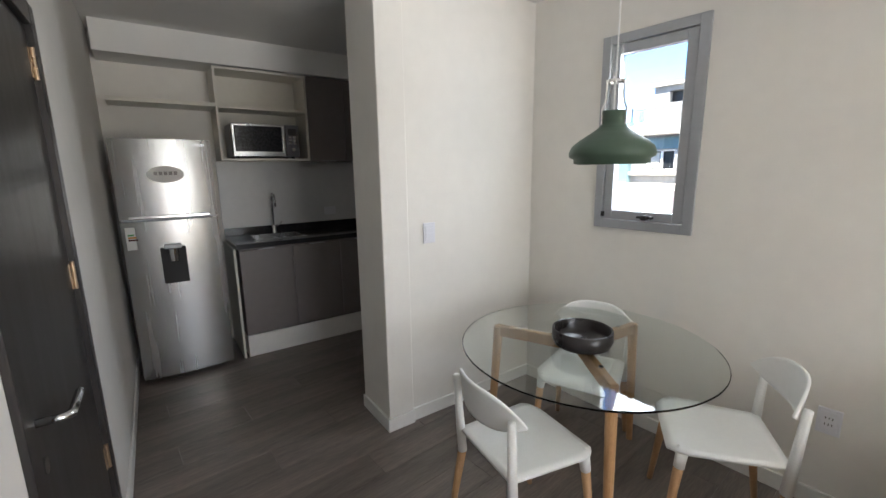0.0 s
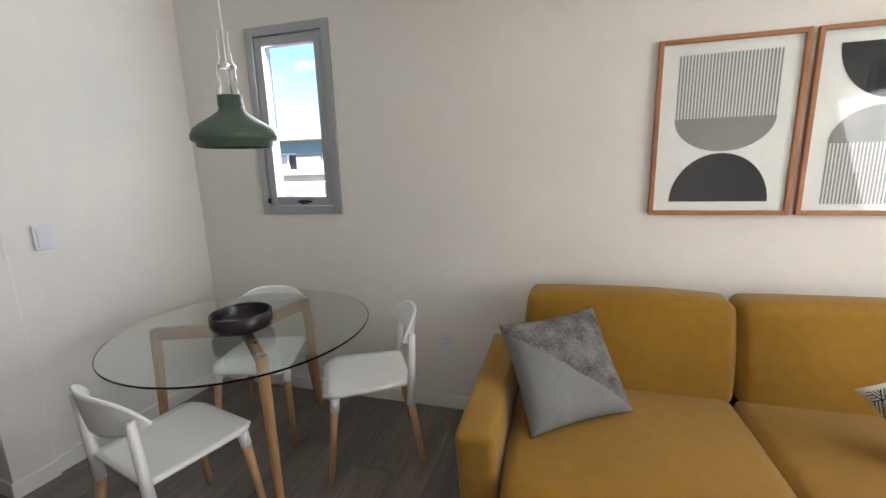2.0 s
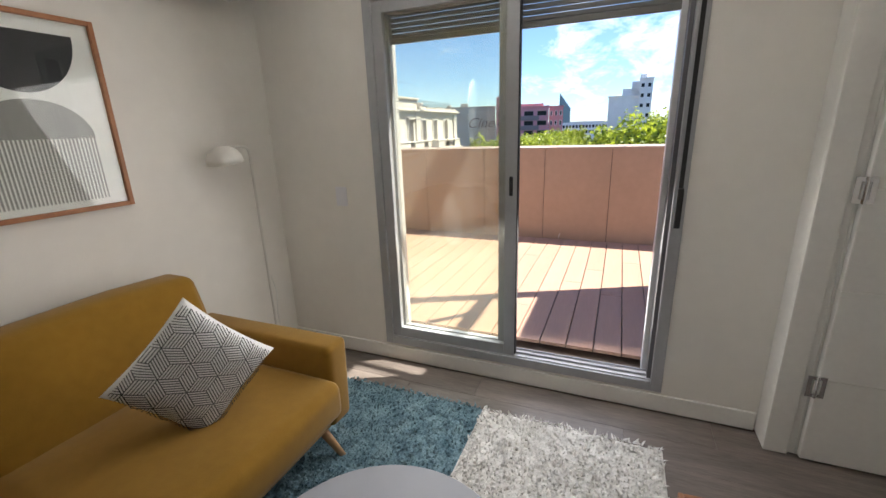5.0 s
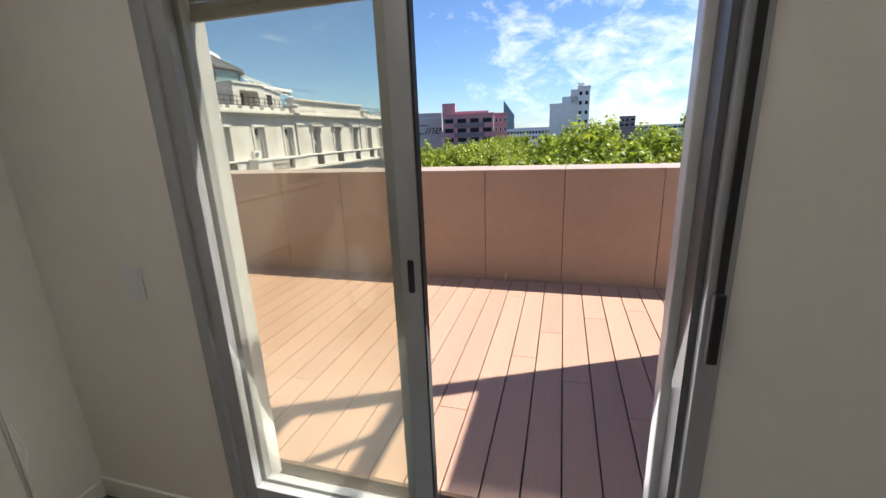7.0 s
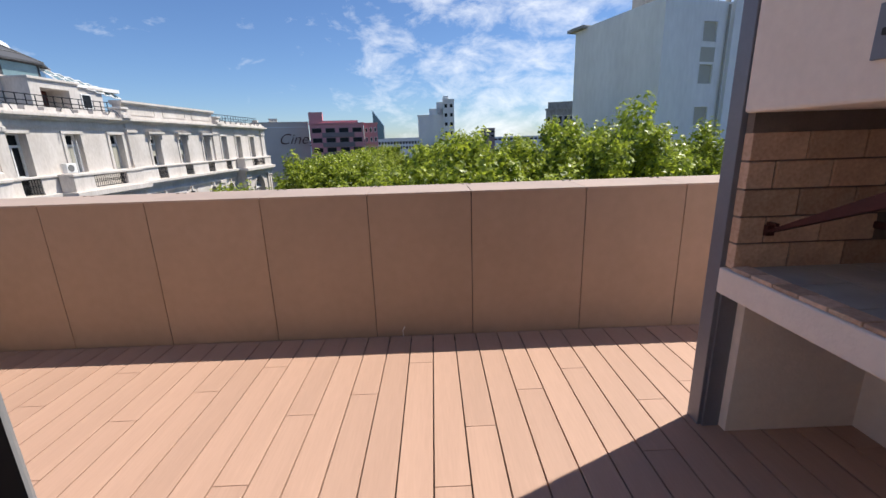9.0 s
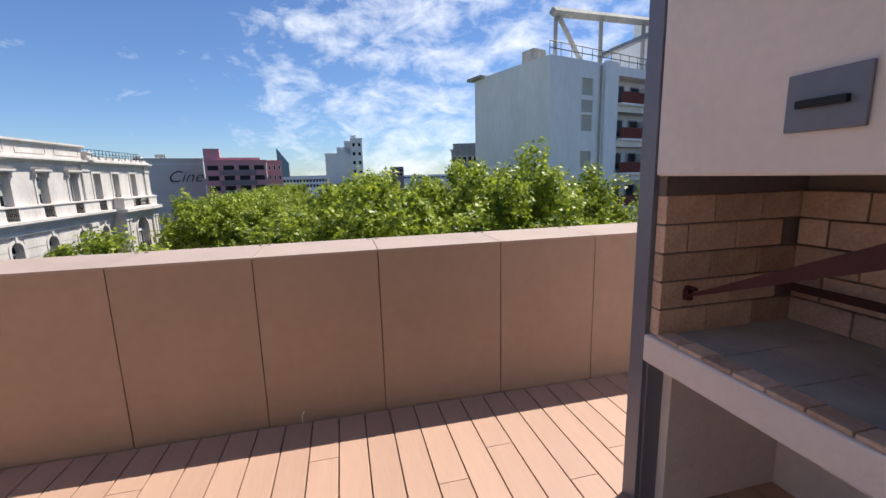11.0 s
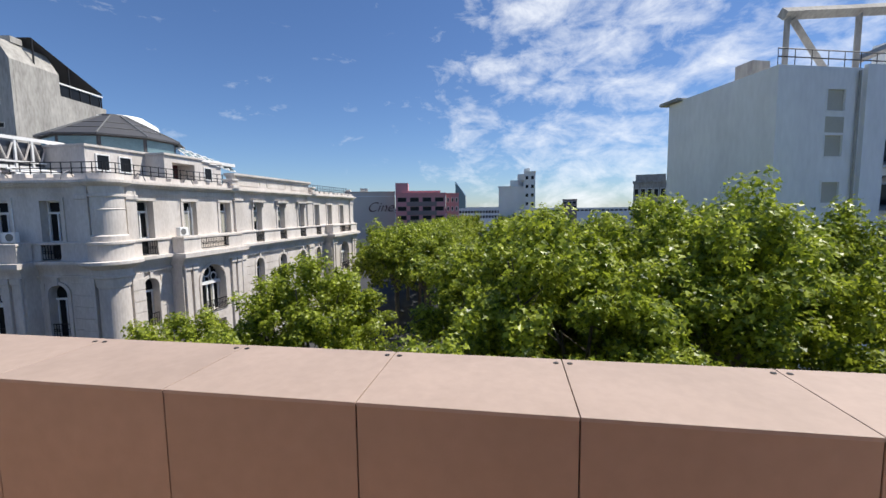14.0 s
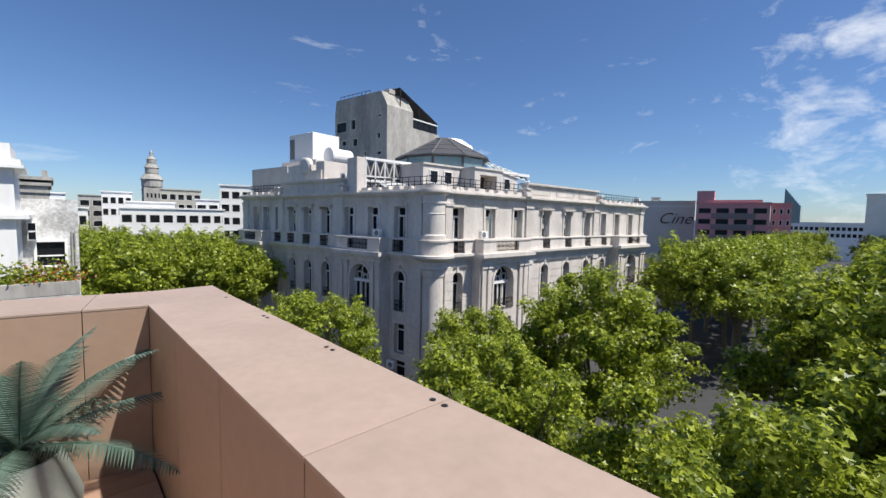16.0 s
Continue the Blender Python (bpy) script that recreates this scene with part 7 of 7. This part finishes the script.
# buildings seen through the small window
def courtyard_house():
    """The house across the light court: ledges, a pale teal band, paired windows and a shed on its roof."""
    root = thing("courtyard_house", pose(-5.5, 14.5, GROUND), "weathered pale house with ledges and a teal band across the court", "building")
    m = Matrix.Translation((5.5, -14.5, -GROUND))
    cells = [(-5.75 + 2.3 * k, -4.72 + 2.3 * k, 1.40, 2.19) for k in range(-3, 2)]
    bm = slab_wall(bmesh.new(), -13, -1.5, GROUND, 2.75, 14.5, 14.8, cells)
    bx(bm, -13, -1.5, 14.82, 20, GROUND, 2.7)
    part("wall", placed(bm, m), "court_wall", root)
    part("roof_ledge", placed(box(-13.2, -1.3, 14.1, 14.9, 2.73, 3.10, 0.03), m), "stucco", root, "stained stone roof ledge")
    part("painted_band", placed(box(-13, -1.5, 14.47, 14.5, 2.22, 2.64), m), "teal_paint", root, "faded teal painted band")
    part("sill_ledge", placed(box(-13, -1.5, 14.3, 14.5, 1.22, 1.36, 0.02), m), "stucco", root)
    part("lower_ledge", placed(box(-13, -1.5, 14.0, 14.5, 0.66, 0.92, 0.03), m), "stucco", root)
    part("side_corner", placed(box(-7.5, -6.35, 14.2, 14.5, GROUND, 3.3), m), "teal_paint", root, "pale teal corner pier")
    for s0, s1, z0, z1 in cells:
        bm = ring_frame(bmesh.new(), s0, s1, z0, z1, 0.06, 14.6, 14.68)
        bx(bm, (s0 + s1) / 2 - 0.04, (s0 + s1) / 2 + 0.04, 14.6, 14.68, z0, z1)
        w = part("window", placed(bm, m), "far_white", root)
        part("pane", placed(box(s0 + 0.05, s1 - 0.05, 14.69, 14.71, z0, z1), m), "far_glass", w)
        part("blind", placed(box(s0 + 0.1, (s0 + s1) / 2 - 0.1, 14.66, 14.68, z0 + 0.1, z1 - 0.1), m), "blind", w, "pale half-drawn blind")
    structure("court_wall", box(-12, -0.6, 9.0, 9.2, GROUND, 0.95), "brown_render", "grey-brown courtyard wall")
    shed = thing("roof_shed", pose(-5.2, 16.0, 3.0), "small weathered rooftop shed with a dark opening", "shed")
    m = Matrix.Translation((5.2, -16.0, -3.0))
    part("wall", placed(slab_wall(bmesh.new(), -6.3, -4.4, 2.7, 4.75, 16.0, 17.5, [(-5.7, -5.0, 4.1, 4.55)]), m), "court_wall", shed)
    part("roof", placed(box(-6.45, -4.25, 15.85, 17.6, 4.75, 4.87, 0.02), m), "stucco", shed)
    part("opening", placed(box(-5.7, -5.0, 16.3, 16.34, 4.1, 4.55), m), "far_glass", shed)
    line = thing("clothes_line", pose(-6.0, 15.4, 3.1), "clothes line with washing on the roof", "clothes line")
    m = Matrix.Translation((6.0, -15.4, -3.1))
    for x in (-6.9, -4.9):
        part("pole", placed(rod(bmesh.new(), (x, 15.4, 2.7), (x, 15.4, 3.95), 0.03, n=6), m), "iron", line)
    part("cord", placed(rod(bmesh.new(), (-6.9, 15.4, 3.85), (-4.9, 15.4, 3.85), 0.01, n=4), m), "iron", line)
    for k, (mt, w, h) in enumerate((("teal_glass", 0.22, 0.5), ("print_grey", 0.3, 0.62), ("brown_render", 0.2, 0.45), ("grey_cloth", 0.26, 0.6), ("far_white", 0.2, 0.4))):
        x = -6.6 + 0.33 * k
        part("garment", placed(box(x, x + w, 15.385, 15.415, 3.84 - h, 3.84, 0.01), m), mt, line)


courtyard_house()


# ---- trees ----
def plane_tree(seed, height, radius, leaves, size):
    root = thing("plane_tree", pose(0, 0, 0), "leafy green plane tree along the street", "tree", "street plane trees")
    rn = random.Random(seed)
    bm = bmesh.new()
    rod(bm, (0, 0, 0), (0.1, 0, height * 0.45), 0.32, 0.22, 10)
    tips = []
    for k in range(9):
        az = 2 * math.pi * k / 9 + rn.uniform(-0.3, 0.3)
        out = radius * rn.uniform(0.35, 0.75)
        a = Vector((0.1, 0, height * rn.uniform(0.33, 0.46)))
        b = a + Vector((out * 0.5 * math.cos(az), out * 0.5 * math.sin(az), height * 0.17))
        c = Vector((out * math.cos(az), out * math.sin(az), height * rn.uniform(0.66, 0.9)))
        rod(bm, a, b, 0.15, 0.10, 6)
        rod(bm, b, c, 0.10, 0.03, 6)
        tips.append(c)
        for q in range(3):
            e = b.lerp(c, rn.uniform(0.2, 0.8))
            rod(bm, e, e + Vector((rn.uniform(-1, 1), rn.uniform(-1, 1), rn.uniform(0.3, 1))) * radius * 0.3, 0.05, 0.015, 5)
    part("trunk", bm, "bark", root)
    # boughs that swell out of the crown, each a cluster of clumps with gaps between
    boughs = []
    for k in range(15):
        u = -0.55 + 1.5 * (k + 0.5) / 15
        v = 2.4 * k + rn.uniform(-0.4, 0.4)
        s = math.sqrt(max(0.05, 1 - min(abs(u), 0.97) ** 2))
        boughs.append(Vector((radius * 0.74 * s * math.cos(v), radius * 0.74 * s * math.sin(v), height * 0.64 + height * 0.25 * u)))
    clumps = []
    for k in range(230):
        base = boughs[k % 15]
        u, v = rn.uniform(-0.75, 1), rn.uniform(0, 2 * math.pi)
        s = math.sqrt(max(0.0, 1 - u * u))
        d = Vector((s * math.cos(v), s * math.sin(v), u))
        rr = rn.uniform(0.35, 1.0)
        c = base + Vector((d.x, d.y, d.z * 0.9)) * radius * 0.43 * rr
        clumps.append((c, radius * rn.uniform(0.07, 0.15), (d + Vector((0, 0, 0.35))).normalized(), rn.uniform(1.0, 2.0)))
    verts, faces = [], []
    total = sum(r ** 2 for c, r, d, k in clumps)
    for c, r, axis, longer in clumps:
        for i in range(int(leaves * r * r / total)):
            o3 = Vector((rn.gauss(0, 1), rn.gauss(0, 1), rn.gauss(0, 1))).normalized() * (1.15 * rn.random() ** 0.5)
            o3.z *= 0.85
            along = o3.dot(axis)
            p = c + (o3 + axis * along * (longer - 1)) * r
            q = (o3 * 0.7 + Vector((rn.gauss(0, 0.55), rn.gauss(0, 0.55), rn.gauss(0.6, 0.45)))).to_track_quat("Z", "Y").to_matrix()
            q = q @ Matrix.Rotation(rn.uniform(0, 6.28), 3, "Z")
            s = size * rn.uniform(0.55, 1.3)
            o = len(verts)
            for cx, cy, cz in ((0, -0.5, 0), (0.60, -0.02, 0.12), (0.19, 0.08, 0.0), (0.0, 0.68, -0.10), (-0.19, 0.08, 0.0), (-0.60, -0.02, 0.12)):
                verts.append(p + q @ (Vector((cx, cy, cz)) * s))
            faces.append((o, o + 1, o + 2))
            faces.append((o, o + 2, o + 3, o + 4))
            faces.append((o, o + 4, o + 5))
    me = bpy.data.meshes.new("crown")
    me.from_pydata(verts, [], faces)
    me.materials.append(M["leaf"])
    part("crown", me, "", root, "dense crown of lobed green leaves")
    return root


big_a = plane_tree(1, 16.5, 5.6, 42000, 0.225)
big_b = plane_tree(2, 16.0, 5.2, 40000, 0.225)
big_c = plane_tree(3, 15.0, 4.6, 36000, 0.205)
far_a = plane_tree(4, 14.5, 5.6, 12000, 0.36)
NEAR = [
    (big_a, 26.5, -10.5, 1.02), (big_b, 23.5, -4.5, 0.98), (big_c, 19.5, 8.8, 0.78), (big_b, 30, -1.7, 0.95),
    (big_a, 32, -15.5, 1.03), (big_c, 23.5, -21.8, 1.12), (big_b, 39, -3.5, 1.0), (big_b, 28.8, 9.7, 0.84),
    (big_c, 24.5, 14.0, 0.75), (big_a, 17.5, -15.5, 0.80), (big_b, 34, -9, 1.03), (big_c, 19.0, 23.0, 0.78),
    (big_b, 18.5, 1.2, 0.76), (big_c, 18.5, -7.0, 0.82),
]
used = set()
rn = random.Random(8)
for tree, x, y, s in NEAR:
    m = pose(x, y, GROUND, 0, 0, rn.uniform(0, 360)) @ Matrix.Diagonal((s, s, s, 1))
    if tree.name not in used:
        used.add(tree.name)
        tree.matrix_basis = m
        tree.scale = (s, s, s)
    else:
        c = copy_thing(tree, pose(x, y, GROUND, 0, 0, rn.uniform(0, 360)))
        c.scale = (s, s, s)
first = True
for k in range(34):
    x = 44 + 9 * (k // 2) * 0.75 + rn.uniform(-2, 2)
    y = (-6 if k % 2 else (8.5 if x < 62 else 11.5)) + rn.uniform(-2.5, 2.5) + (x - 44) * 0.03
    s = rn.uniform(0.86, 1.0)
    if k % 2 == 0 and x < 53:
        continue
    mm = pose(x, y, GROUND, 0, 0, rn.uniform(0, 360))
    if first:
        far_a.matrix_basis, far_a.scale, first = mm, (s, s, s), False
    else:
        copy_thing(far_a, mm).scale = (s, s, s)
for k in range(7):
    s = rn.uniform(0.85, 0.97)
    copy_thing(far_a, pose(60 + 8.5 * k, 14.0 + 0.8 * k + rn.uniform(-1, 1), GROUND, 0, 0, rn.uniform(0, 360))).scale = (s, s, s)
for k in range(22):
    x = 9 + (k % 4) * 5.2 + rn.uniform(-1.5, 1.5)
    y = 50 + (k // 4) * 9 + rn.uniform(-2, 2)
    s = rn.uniform(0.8, 0.95)
    copy_thing(far_a, pose(x, y, GROUND, 0, 0, rn.uniform(0, 360))).scale = (s, s, s)

# ---- floor planks ----
floor = thing("floor", pose(0, 0, 0), "grey-brown wood laminate floor", "floor", kind="structure")
full = mesh_of(box(-0.0965, 0.0965, -0.609, 0.609, -0.012, 0.0, 0.0012), "plank", "floor_plank")
rn = random.Random(21)
for i in range(42):
    x = -3.1 + 0.0965 + i * 0.194
    if x > XB - 0.08:
        break
    y = -4.6 + 0.61 - (i * 0.41) % 1.22 
    south = -4.42 if x > 2.3 else -2.95
    while y - 0.61 < -0.02:
        lo, hi = max(y - 0.609, south), min(y + 0.609, 0.02)
        if hi - lo > 1.2:
            part("floor_plank", full, "", floor, m=pose(x, y, 0))
        elif hi - lo > 0.03:
            part("floor_plank", box(-0.0965, 0.0965, lo - y, hi - y, -0.012, 0.0, 0.0012), "plank", floor, m=pose(x, y, 0))
        y += 1.2195
